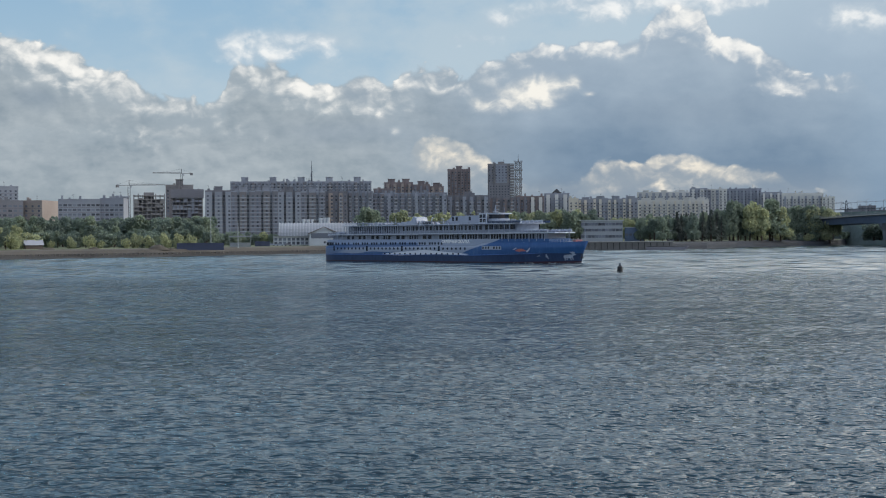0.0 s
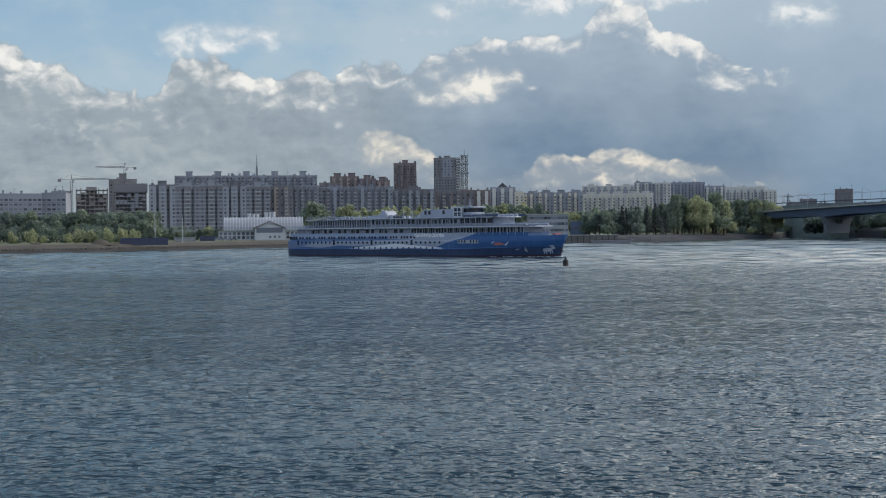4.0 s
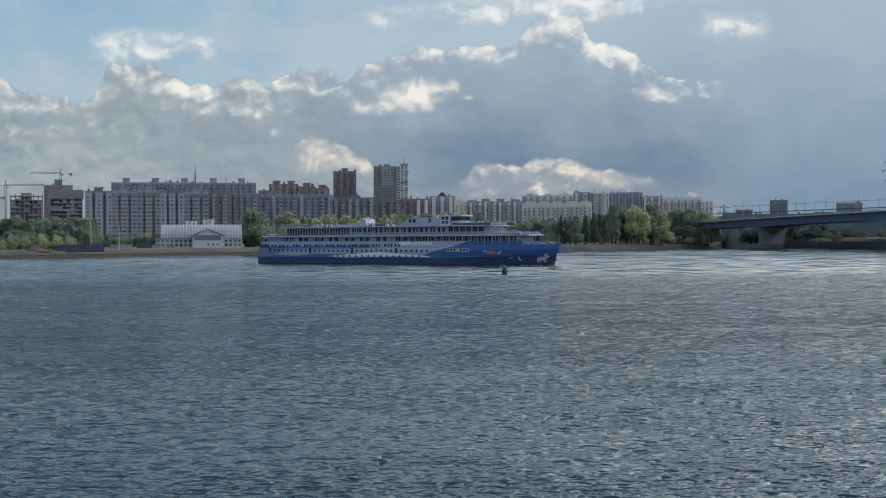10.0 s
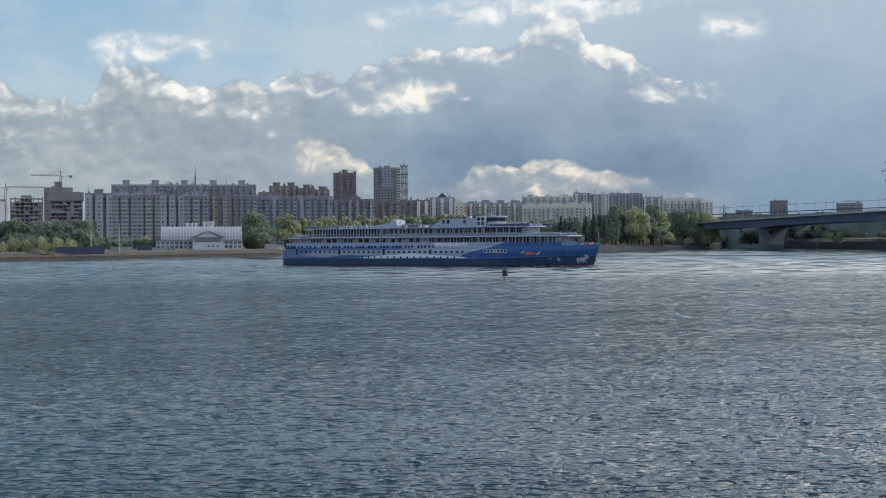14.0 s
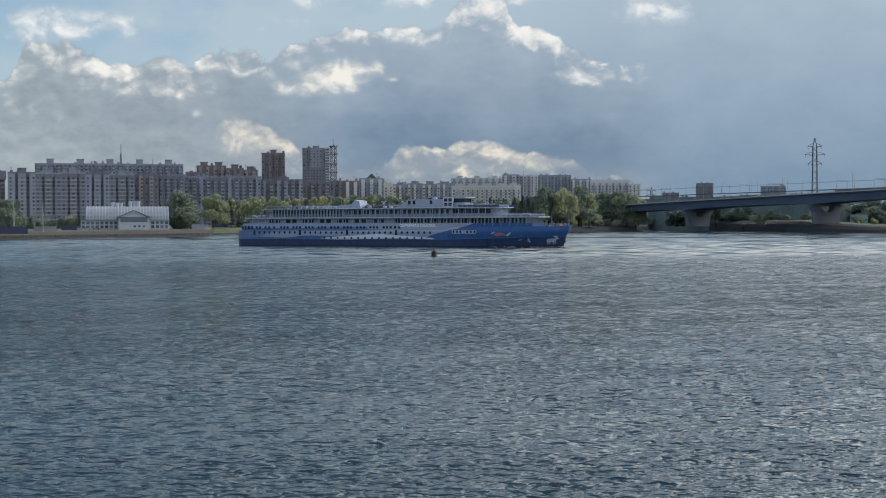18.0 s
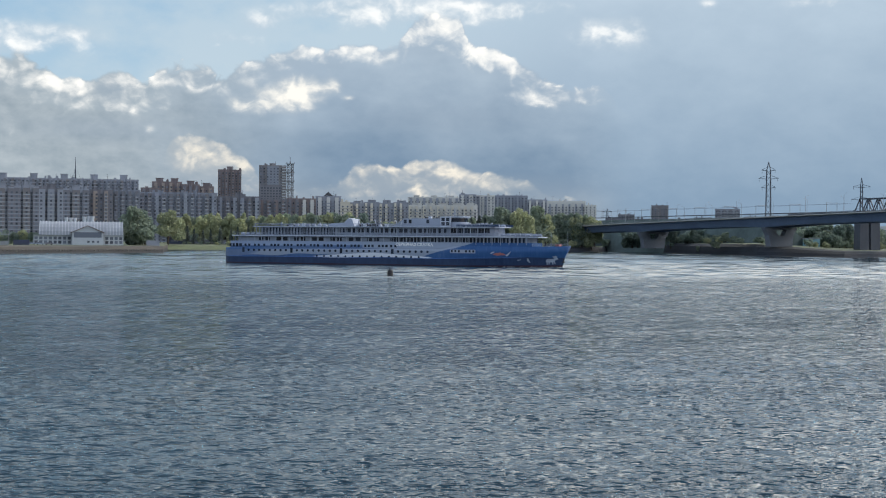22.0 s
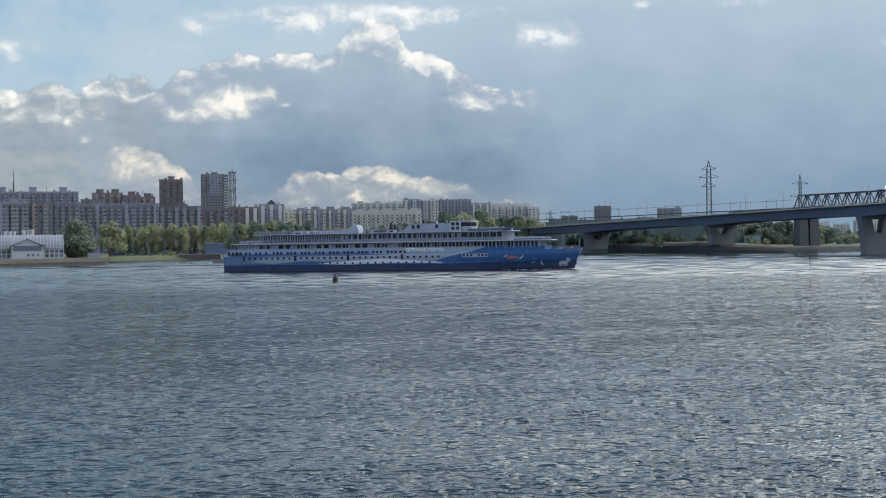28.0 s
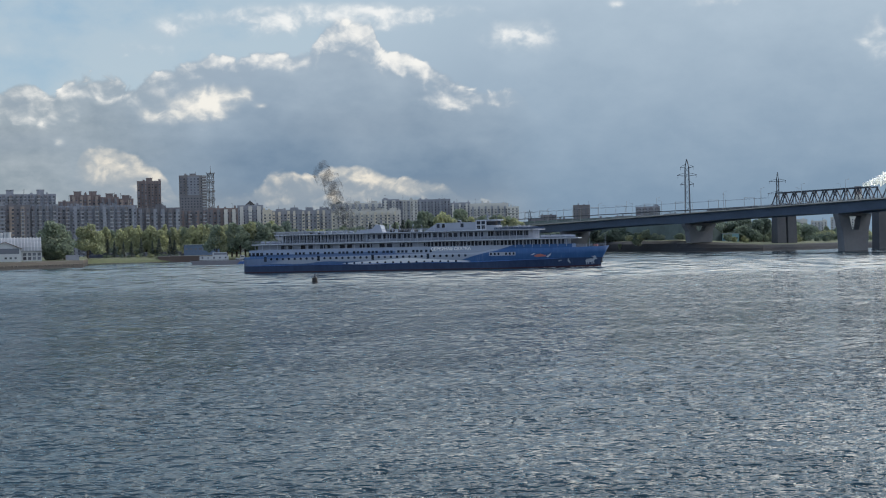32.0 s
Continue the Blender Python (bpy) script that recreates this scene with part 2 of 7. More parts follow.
def heaps(tree, a, e, size, depth):
    """Rounded billows, about one at their middles."""
    node = tree.nodes.new("ShaderNodeTexVoronoi")
    node.feature = "SMOOTH_F1"
    node.inputs["Scale"].default_value = size
    node.inputs["Smoothness"].default_value = 0.45
    tree.links.new(combine(tree, a, e, depth), node.inputs["Vector"])
    return 1.0 - Val(tree, node.outputs["Distance"]) * 1.35


def billows(tree, a, e):
    """Relief of heaped cloud: broad heaps that carry smaller ones."""
    swirl = fbm(tree, combine(tree, a, e * 1.3, 7.3), 0.8, 4, 0.5)
    turn = fbm(tree, combine(tree, a, e * 1.3, 2.3), 0.8, 4, 0.5)
    u, v = a + (swirl - 0.5) * 1.6, e * 1.3 + (turn - 0.5) * 1.6
    grain = fbm(tree, combine(tree, u, v, 0.0), 1.6, 5, 0.55)
    return (heaps(tree, u, v, 0.75, 0.0) * 0.52 + heaps(tree, u, v, 1.9, 3.0) * 0.20 + heaps(tree, u, v, 4.6, 6.0) * 0.05 + (grain - 0.5) * 0.42) - 0.42


def heads(tree, plane, spots):
    """Sum of soft round spots over the sky."""
    total = None
    for a0, e0, sx, sy, w in spots:
        node = tree.nodes.new("ShaderNodeVectorMath")
        node.operation = "MULTIPLY_ADD"
        tree.links.new(plane, node.inputs[0])
        node.inputs[1].default_value = (0.75 / sx, 0.75 / sy, 0)
        node.inputs[2].default_value = (-0.75 * a0 / sx, -0.75 * e0 / sy, 0)
        near = tree.nodes.new("ShaderNodeVectorMath")
        near.operation = "DOT_PRODUCT"
        tree.links.new(node.outputs[0], near.inputs[0])
        tree.links.new(node.outputs[0], near.inputs[1])
        g = (Val(tree, near.outputs["Value"]) * -1.0).op("EXPONENT")
        total = g * w if total is None else g.op("MULTIPLY_ADD", w, total)
    return total


def sky_material():
    mat = bpy.data.materials.new("cloudy_sky")
    mat.use_nodes = True
    tree = mat.node_tree
    tree.nodes.clear()
    out = tree.nodes.new("ShaderNodeOutputMaterial")
    glow = tree.nodes.new("ShaderNodeEmission")
    tree.links.new(glow.outputs[0], out.inputs[0])
    vector, x, y, z = coords(tree)
    flat = (x * x + y * y).op("SQRT")
    a = x.op("ARCTAN2", y) * 57.2958
    e = z.op("ARCTAN2", flat) * 57.2958
    ragged = fbm(tree, combine(tree, a, e * 1.6, 2.0), 0.35, 6, 0.6)
    broad = fbm(tree, combine(tree, a * 0.5, e, 3.1), 0.42, 3, 0.5)
    fine = fbm(tree, combine(tree, a * 0.7, e * 1.5, 11.0), 1.3, 5, 0.6)
    relief, relief_sun = billows(tree, a, e), billows(tree, a + 0.22, e + 0.30)
    tilt = relief - relief_sun
    # the clear sky, thin haze in it, veiled with slate towards the right
    blue = mix(tree, (e - 4.0) / 7.0, srgb(176, 197, 209), srgb(144, 178, 204))
    blue = mix(tree, (ragged + (broad - 0.5) + (a + 14.0) * 0.02).step(0.35, 0.95) * 0.6, blue, srgb(190, 203, 210))
    veiled = mix(tree, (e - 2.0 + (ragged - 0.5) * 5.0) / 9.0, srgb(128, 151, 173), srgb(176, 193, 207))
    base = mix(tree, (a - e * 0.4 + (ragged - 0.5) * 8.0).step(3.0, 13.0), blue, veiled)
    # where the clouds stand, their outlines frayed
    u, v = a + (broad - 0.5) * 0.8 + relief * 0.30, e + (ragged - 0.5) * 0.45 + relief * 0.30 - 0.10
    plane = combine(tree, u, v, 0.0)
    lit_sum = heads(tree, plane, LIT_LEFT) + heads(tree, plane, LIT_RIGHT)
    grey_sum = heads(tree, plane, GREY_FOLDS)
    # the great bank under its crest line, pale to the left and slate to the right
    deep = line_of(tree, a, BACK_CREST) - e + relief * 0.85 + 0.10
    rightward = (a + (ragged - 0.5) * 6.0).step(-6.0, 6.0)
    pale = mix(tree, (ragged - 0.5) * 1.3 + (fine - 0.5) * 0.8 + tilt * 0.5 + 0.5, srgb(132, 147, 158), srgb(177, 186, 191))
    slate = mix(tree, (broad - 0.5) * 1.2 + (ragged - 0.5) * 0.9 + (e - 5.0) * 0.18 + 0.44, srgb(116, 138, 160), srgb(164, 180, 194))
    slate = mix(tree, (a - 13.0).step(0.0, 10.0), slate, veiled)
    body = mix(tree, rightward, pale, slate)
    low = (1.0 - (e + (fine - 0.5) * 0.8).step(0.2, 3.4)) * (1.0 - (a - 13.0).step(0.0, 8.0) * 0.85)
    body = mix(tree, low * 0.8, body, mix(tree, rightward, srgb(146, 157, 164), srgb(168, 173, 176)))
    body = mix(tree, (grey_sum * 1.2 + (fine - 0.5) * 0.3).step(0.1, 1.0) * 0.55, body, srgb(124, 142, 161))
    cover = deep.step(-0.05, 0.22) * (1.0 - (a - 16.0).step(0.0, 3.0))
    colour = mix(tree, cover, base, body)

    def shine(under, total, bias, where, grey, white):
        """Heaped cloud laid over what is under it, its folds lit from the sun's side."""
        facing = (tilt * 1.15 + relief * 0.35 + total * 0.42 + (fine - 0.5) * 0.25 + bias).step(0.0, 0.95)
        there = (total + (ragged - 0.5) * 0.5 + relief * 0.3).step(0.02, 0.62) * total.step(0.01, 0.16) * where
        return mix(tree, there * (facing * 0.45 + 0.5), under, mix(tree, facing, grey, white))

    colour = shine(colour, heads(tree, plane, WISPS), 0.14, 1.0, srgb(182, 196, 207), srgb(240, 241, 239))
    # a pale rim along the crest, then the lit heads of the bank, the cloudlets before it and the low warm heaps over the town
    rim = (1.0 - (deep + (ragged - 0.5) * 1.5).step(0.2, 1.8)) * cover * (1.0 - (a - 14.0).step(0.0, 4.0))
    colour = shine(colour, lit_sum + rim * 0.60 - grey_sum * 0.5, -0.03, cover, mix(tree, rightward, srgb(160, 173, 182), srgb(156, 172, 187)), srgb(246, 244, 238))
    colour = shine(colour, heads(tree, plane, CLOUDLETS) * 1.2, 0.15, 1.0, srgb(176, 186, 194), srgb(246, 242, 232))
    deep_low = line_of(tree, a, LOW_CREST) - e + relief * 0.6 + 0.10
    colour = shine(colour, heads(tree, plane, WARM_LOW) * 1.1, -0.03, deep_low.step(-0.05, 0.20), srgb(172, 178, 181), srgb(244, 235, 218))
    # thin bright veil overhead, brightest below the sun
    veil = (e + (ragged - 0.5) * 4.0).step(10.8, 20.0)
    glare = (a + 10.0).step(0.0, 50.0) * 3.0 + 0.96
    high = mix(tree, (a - 2.0).step(-14.0, 20.0), srgb(142, 166, 187), srgb(226, 226, 220))
    colour = mix(tree, veil, colour, high)
    tree.links.new(colour, glow.inputs["Color"])
    tree.links.new((veil * (glare - 0.6) + 1.0).socket, glow.inputs["Strength"])
    mat.cycles.emission_sampling = "NONE"
    return mat


def sky_backdrop():
    bm = bmesh.new()
    rows = []
    for e in range(-1, 33):
        rows.append([bm.verts.new(polar(b, 4700 * math.cos(radians(e)), 4700 * math.sin(radians(e)))) for b in range(-75, 91, 3)])
    for lo, hi in zip(rows, rows[1:]):
        for i in range(len(lo) - 1):
            bm.faces.new((lo[i], lo[i + 1], hi[i + 1], hi[i]))
    return solid("backdrop", bm, sky_material(), "cloudy evening sky with lit cumulus over slate-grey layers", "sky", smooth=True)


backdrop = sky_backdrop()


# ---- river ----
def water_material():
    mat, tree, shader = bare("river_water")
    vector, x, y, z = coords(tree)
    gust = fbm(tree, combine(tree, x * 0.30, y, 0.0), 0.020, 4, 0.6)
    patch = fbm(tree, combine(tree, x * 0.45, y, 14.0), 0.10, 3, 0.6)
    live = (gust.step(0.36, 0.64) * 0.5 + 0.7) * (patch.step(0.34, 0.66) * 0.7 + 0.65)
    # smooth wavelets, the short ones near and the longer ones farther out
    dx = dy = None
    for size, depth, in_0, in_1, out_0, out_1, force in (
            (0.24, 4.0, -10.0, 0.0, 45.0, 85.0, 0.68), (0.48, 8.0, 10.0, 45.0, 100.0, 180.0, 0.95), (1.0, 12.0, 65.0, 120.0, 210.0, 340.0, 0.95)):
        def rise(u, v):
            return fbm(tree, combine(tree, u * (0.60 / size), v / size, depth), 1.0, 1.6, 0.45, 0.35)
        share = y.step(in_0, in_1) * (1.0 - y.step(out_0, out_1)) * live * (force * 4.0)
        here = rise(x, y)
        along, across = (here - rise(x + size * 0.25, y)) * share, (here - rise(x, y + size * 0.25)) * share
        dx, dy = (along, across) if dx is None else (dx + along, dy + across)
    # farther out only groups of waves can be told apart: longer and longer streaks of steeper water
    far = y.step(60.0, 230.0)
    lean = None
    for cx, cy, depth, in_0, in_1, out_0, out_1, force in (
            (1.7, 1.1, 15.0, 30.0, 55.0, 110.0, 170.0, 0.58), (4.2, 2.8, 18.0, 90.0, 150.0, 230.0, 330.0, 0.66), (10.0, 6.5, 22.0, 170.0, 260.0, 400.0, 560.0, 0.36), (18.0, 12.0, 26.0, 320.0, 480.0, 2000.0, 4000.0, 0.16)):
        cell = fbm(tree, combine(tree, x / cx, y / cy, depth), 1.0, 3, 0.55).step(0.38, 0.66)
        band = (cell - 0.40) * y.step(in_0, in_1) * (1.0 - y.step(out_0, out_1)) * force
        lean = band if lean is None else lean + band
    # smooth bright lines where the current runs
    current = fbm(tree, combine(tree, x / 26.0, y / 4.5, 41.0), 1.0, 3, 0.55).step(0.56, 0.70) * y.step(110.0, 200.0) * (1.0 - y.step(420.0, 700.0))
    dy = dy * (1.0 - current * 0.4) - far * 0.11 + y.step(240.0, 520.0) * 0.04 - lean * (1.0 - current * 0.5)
    geo = tree.nodes.new("ShaderNodeNewGeometry")
    total = tree.nodes.new("ShaderNodeVectorMath")
    total.operation = "ADD"
    tree.links.new(geo.outputs["Normal"], total.inputs[0])
    tree.links.new(combine(tree, dx, dy, 0.0), total.inputs[1])
    slope = tree.nodes.new("ShaderNodeVectorMath")
    slope.operation = "NORMALIZE"
    tree.links.new(total.outputs[0], slope.inputs[0])
    tree.links.new(slope.outputs[0], shader.inputs["Normal"])
    silt = fbm(tree, combine(tree, x * 0.3, y, z), 0.012, 4, 0.55)
    tree.links.new(mix(tree, silt, (0.005, 0.024, 0.038, 1), (0.011, 0.036, 0.052, 1)), shader.inputs["Base Color"])
    tree.links.new((far * 0.02 + 0.09).socket, shader.inputs["Roughness"])
    shader.inputs["IOR"].default_value = 1.333
    return mat


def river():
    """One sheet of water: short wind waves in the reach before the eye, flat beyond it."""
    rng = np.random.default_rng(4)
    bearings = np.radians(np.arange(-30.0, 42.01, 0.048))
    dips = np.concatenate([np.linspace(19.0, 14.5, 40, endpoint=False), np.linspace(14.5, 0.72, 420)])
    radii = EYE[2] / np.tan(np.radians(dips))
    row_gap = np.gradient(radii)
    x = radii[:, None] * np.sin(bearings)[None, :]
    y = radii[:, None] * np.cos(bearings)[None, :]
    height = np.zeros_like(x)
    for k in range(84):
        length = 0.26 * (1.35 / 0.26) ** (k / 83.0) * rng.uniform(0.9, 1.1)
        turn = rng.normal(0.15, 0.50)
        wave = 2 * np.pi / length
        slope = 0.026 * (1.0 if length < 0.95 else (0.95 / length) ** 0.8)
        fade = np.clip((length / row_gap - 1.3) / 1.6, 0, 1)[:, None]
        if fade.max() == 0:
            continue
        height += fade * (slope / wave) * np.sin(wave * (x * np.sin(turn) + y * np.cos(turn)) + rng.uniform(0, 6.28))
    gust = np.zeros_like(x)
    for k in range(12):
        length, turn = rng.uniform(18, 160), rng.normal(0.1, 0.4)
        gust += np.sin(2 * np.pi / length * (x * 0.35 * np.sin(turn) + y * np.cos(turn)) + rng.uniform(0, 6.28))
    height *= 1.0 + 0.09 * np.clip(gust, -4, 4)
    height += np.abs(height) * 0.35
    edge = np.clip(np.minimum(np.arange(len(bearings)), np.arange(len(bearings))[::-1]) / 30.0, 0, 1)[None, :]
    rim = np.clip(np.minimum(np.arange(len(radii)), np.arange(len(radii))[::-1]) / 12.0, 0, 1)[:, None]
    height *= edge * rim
    rows, cols = x.shape
    verts = np.stack([x, y, height], -1).reshape(-1, 3)
    idx = np.arange(rows * cols).reshape(rows, cols)
    quads = np.stack([idx[:-1, :-1], idx[:-1, 1:], idx[1:, 1:], idx[1:, :-1]], -1).reshape(-1, 4)[:, ::-1]
    # the flat remainder: inner fan, outer ring of the same bearings, and the two flanks and back
    extra = [(0.0, 0.0, 0.0)] + [(4650 * math.sin(b), 4650 * math.cos(b), 0.0) for b in bearings]
    n = len(verts)
    back = [(4650 * math.sin(radians(b)), 4650 * math.cos(radians(b)), 0.0) for b in range(42, 331, 6)]
    verts = np.concatenate([verts, np.array(extra), np.array(back)])
    data = bpy.data.meshes.new("water")
    polys = quads.tolist()
    polys += [[n, int(idx[0, c]), int(idx[0, c + 1])][::-1] for c in range(cols - 1)]
    polys += [[int(idx[-1, c]), n + 1 + c, n + 2 + c, int(idx[-1, c + 1])][::-1] for c in range(cols - 1)]
    b0 = n + 1 + cols
    polys += [[n, b0 + i, b0 + i + 1][::-1] for i in range(len(back) - 1)]
    polys.append([n] + [int(idx[r, cols - 1]) for r in range(0, rows, 1)] + [n + cols, b0])
    polys.append([n] + [b0 + len(back) - 1, n + 1] + [int(idx[r, 0]) for r in range(rows - 1, -1, -1)])
    data.from_pydata(verts.tolist(), [], polys)
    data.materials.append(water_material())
    data.shade_smooth()
    data.update()
    return tagged(new("water", data), "wide grey-blue river with short wind ripples", "river", kind="structure")


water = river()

# ---- ground ----
grass = surface("bank_grass", (0.085, 0.102, 0.052), 0.95, 0.9, 0.3, 0.02, 0.05)
stone = surface("bank_stone", (0.024, 0.023, 0.022), 0.95, 0.9, 0.7, 0.06, 0.15)
slate_stone = surface("slate_riprap", (0.017, 0.021, 0.028), 0.95, 0.8, 0.7, 0.06, 0.15)
earth = surface("bare_earth", (0.052, 0.046, 0.037), 0.95, 0.7, 0.5, 0.05, 0.05)
concrete = surface("concrete", (0.33, 0.32, 0.30), 0.85, 0.35, 0.6, 0.05, 0.02)

SHORE = ((-75, 420), (-40, 540), (-19, 612), (-13.2, 645), (-7.2, 706), (-4.5, 732), (-2.3, 755), (-2.1, 930), (2.0, 955), (5.0, 930), (5.6, 834),
         (9.5, 822), (11.2, 842), (12.4, 915), (14.5, 985), (16.6, 1045), (16.9, 1130), (18.4, 1150), (19.6, 1040), (21.0, 955),
         (23.3, 850), (26.9, 822), (28.3, 850), (30.0, 900), (34, 930), (50, 1000), (75, 1100))


def shore(b):
    for (b0, d0), (b1, d1) in zip(SHORE, SHORE[1:]):
        if b0 <= b <= b1:
            return d0 + (d1 - d0) * (b - b0) / (b1 - b0)
    return 600


def lift(b, off):
    """Extra height of the stone-faced bank under the bridge, which runs out into a low spit."""
    along = max(0.0, min(1.0, (b - 16.7) / 1.2)) * max(0.0, min(1.0, (26.8 - b) / 3.4))
    return 3.6 * along * max(0.0, min(1.0, (off - 1.0) / 13.0))


def land():
    bm = bmesh.new()
    mats = []
    prof = ((-4, -0.8), (1, 0.5), (4, 2.0), (9, 3.4), (22, 4.0), (60, 4.4), (200, 5.0), (600, 6.0), (2000, 8.0), (3700, 10.0))
    bearings = sorted({*(b for b, _ in SHORE), *(i * 0.5 for i in range(-150, 151))})
    cols = []
    for b in bearings:
        s = shore(b)
        cols.append([bm.verts.new(polar(b, min(s + off + noise.noise((b * 3, off, 0)) * 1.5, 4600), z + lift(b, off) + noise.noise((b * 2, off, 5)) * 0.25)) for off, z in prof])
    for lo, hi in zip(cols, cols[1:]):
        for i in range(len(prof) - 1):
            f = bm.faces.new((lo[i], hi[i], hi[i + 1], lo[i + 1]))
            b = math.degrees(math.atan2(lo[0].co.x, lo[0].co.y))
            if -2.2 < b < 5.2:
                f.material_index = 1 if i < 1 else 0
            elif b > 5.0:
                f.material_index = 3 if i < (5 if b < 16.5 else 4) else 0
            else:
                f.material_index = 1 if i < 2 else (2 if i < 4 else 0)
    return solid("ground", bm, [grass, stone, earth, slate_stone], "far river bank with brown stony edge and spring grass", "bank", smooth=False)


ground = land()


def bank_blocks():
    """A row of worn concrete blocks at the foot of the bank."""
    rng = random.Random(23)
    made = []
    for k in range(3):
        bm = bmesh.new()
        w, h = 0.55 + 0.12 * k, 0.5 + 0.08 * k
        lo = [bm.verts.new((x * w, y * 0.5, -0.6)) for x, y in ((-1, -1), (1, -1), (1, 1), (-1, 1))]
        hi = [bm.verts.new((x * w * 0.86, y * 0.4, h + rng.uniform(-0.08, 0.08))) for x, y in ((-1, -1), (1, -1), (1, 1), (-1, 1))]
        for i in range(4):
            j = (i + 1) % 4
            bm.faces.new((lo[i], lo[j], hi[j], hi[i]))
        bm.faces.new(lo[::-1])
        bm.faces.new(hi)
        made.append(mesh_of("bank_block", bm, worn_block))
    b = -19.6
    while b < -2.6:
        d = shore(b) + 3.0 + rng.uniform(-0.3, 0.3)
        piece("bank_block", made[rng.randrange(3)], ground, pose(*polar(b, d, 1.35), rng.uniform(-8, 8), 0, -b + rng.uniform(-15, 15)))
        b += rng.uniform(1.5, 2.6) / d * 57.3


worn_block = surface("worn_concrete", (0.085, 0.08, 0.072), 0.9, 0.5, 0.8, 0.1, 0.02)
bank_blocks()


def near_bank():
    bm = bmesh.new()
    box(bm, -700, 700, -900, 4, -2, EYE[2] - 1.65)
    return solid("pavement", bm, concrete, "plain concrete embankment on the near bank", "embankment")


near_bank()


# ---- the town ----
panel_grey = surface("grey_panel", (0.235, 0.25, 0.29), 0.85, 0.22, 0.5, 0.04)
panel_dark = surface("dark_panel", (0.15, 0.15, 0.172), 0.85, 0.25, 0.5, 0.04)
panel_blue = surface("blue_grey_panel", (0.205, 0.22, 0.262), 0.85, 0.22, 0.5, 0.04)
brick_brown = surface("brown_brick", (0.175, 0.145, 0.147), 0.9, 0.3, 0.8, 0.05)
brick_light = surface("tan_brick", (0.255, 0.217, 0.20), 0.9, 0.25, 0.8, 0.05)
cream = surface("cream_render", (0.48, 0.445, 0.375), 0.85, 0.2, 0.6, 0.05)
pale_panel = surface("pale_panel", (0.47, 0.465, 0.445), 0.85, 0.2, 0.6, 0.05)
tar = surface("roof_felt", (0.07, 0.07, 0.075), 0.9, 0.4, 0.4, 0.05)
pane = glass_dark("window_glass", (0.09, 0.10, 0.125), 0.15)
frame_concrete = surface("raw_concrete", (0.185, 0.18, 0.185), 0.9, 0.35, 0.5, 0.05)
brown_grey = surface("brown_grey_panel", (0.15, 0.142, 0.152), 0.88, 0.25, 0.5, 0.05)
taupe = surface("taupe_panel", (0.205, 0.198, 0.205), 0.88, 0.25, 0.5, 0.05)
white_sheet = surface("white_cladding", (0.37, 0.395, 0.425), 0.6, 0.15, 0.5, 0.1)
band_pale = surface("pale_balcony_front", (0.255, 0.27, 0.30), 0.85, 0.3, 0.5, 0.05)
joint_dark = surface("panel_joints", (0.11, 0.11, 0.125), 0.9, 0.4, 0.5, 0.05)
GROUND_Z = 4.4


def win_mesh(w, h):
    bm = bmesh.new()
    box(bm, -w / 2, w / 2, -0.10, 0.05, -h / 2, h / 2)
    return mesh_of("window", bm, pane)


WIN_SMALL, WIN_WIDE, WIN_TALL = win_mesh(1.5, 1.5), win_mesh(2.4, 1.5), win_mesh(1.3, 2.0)


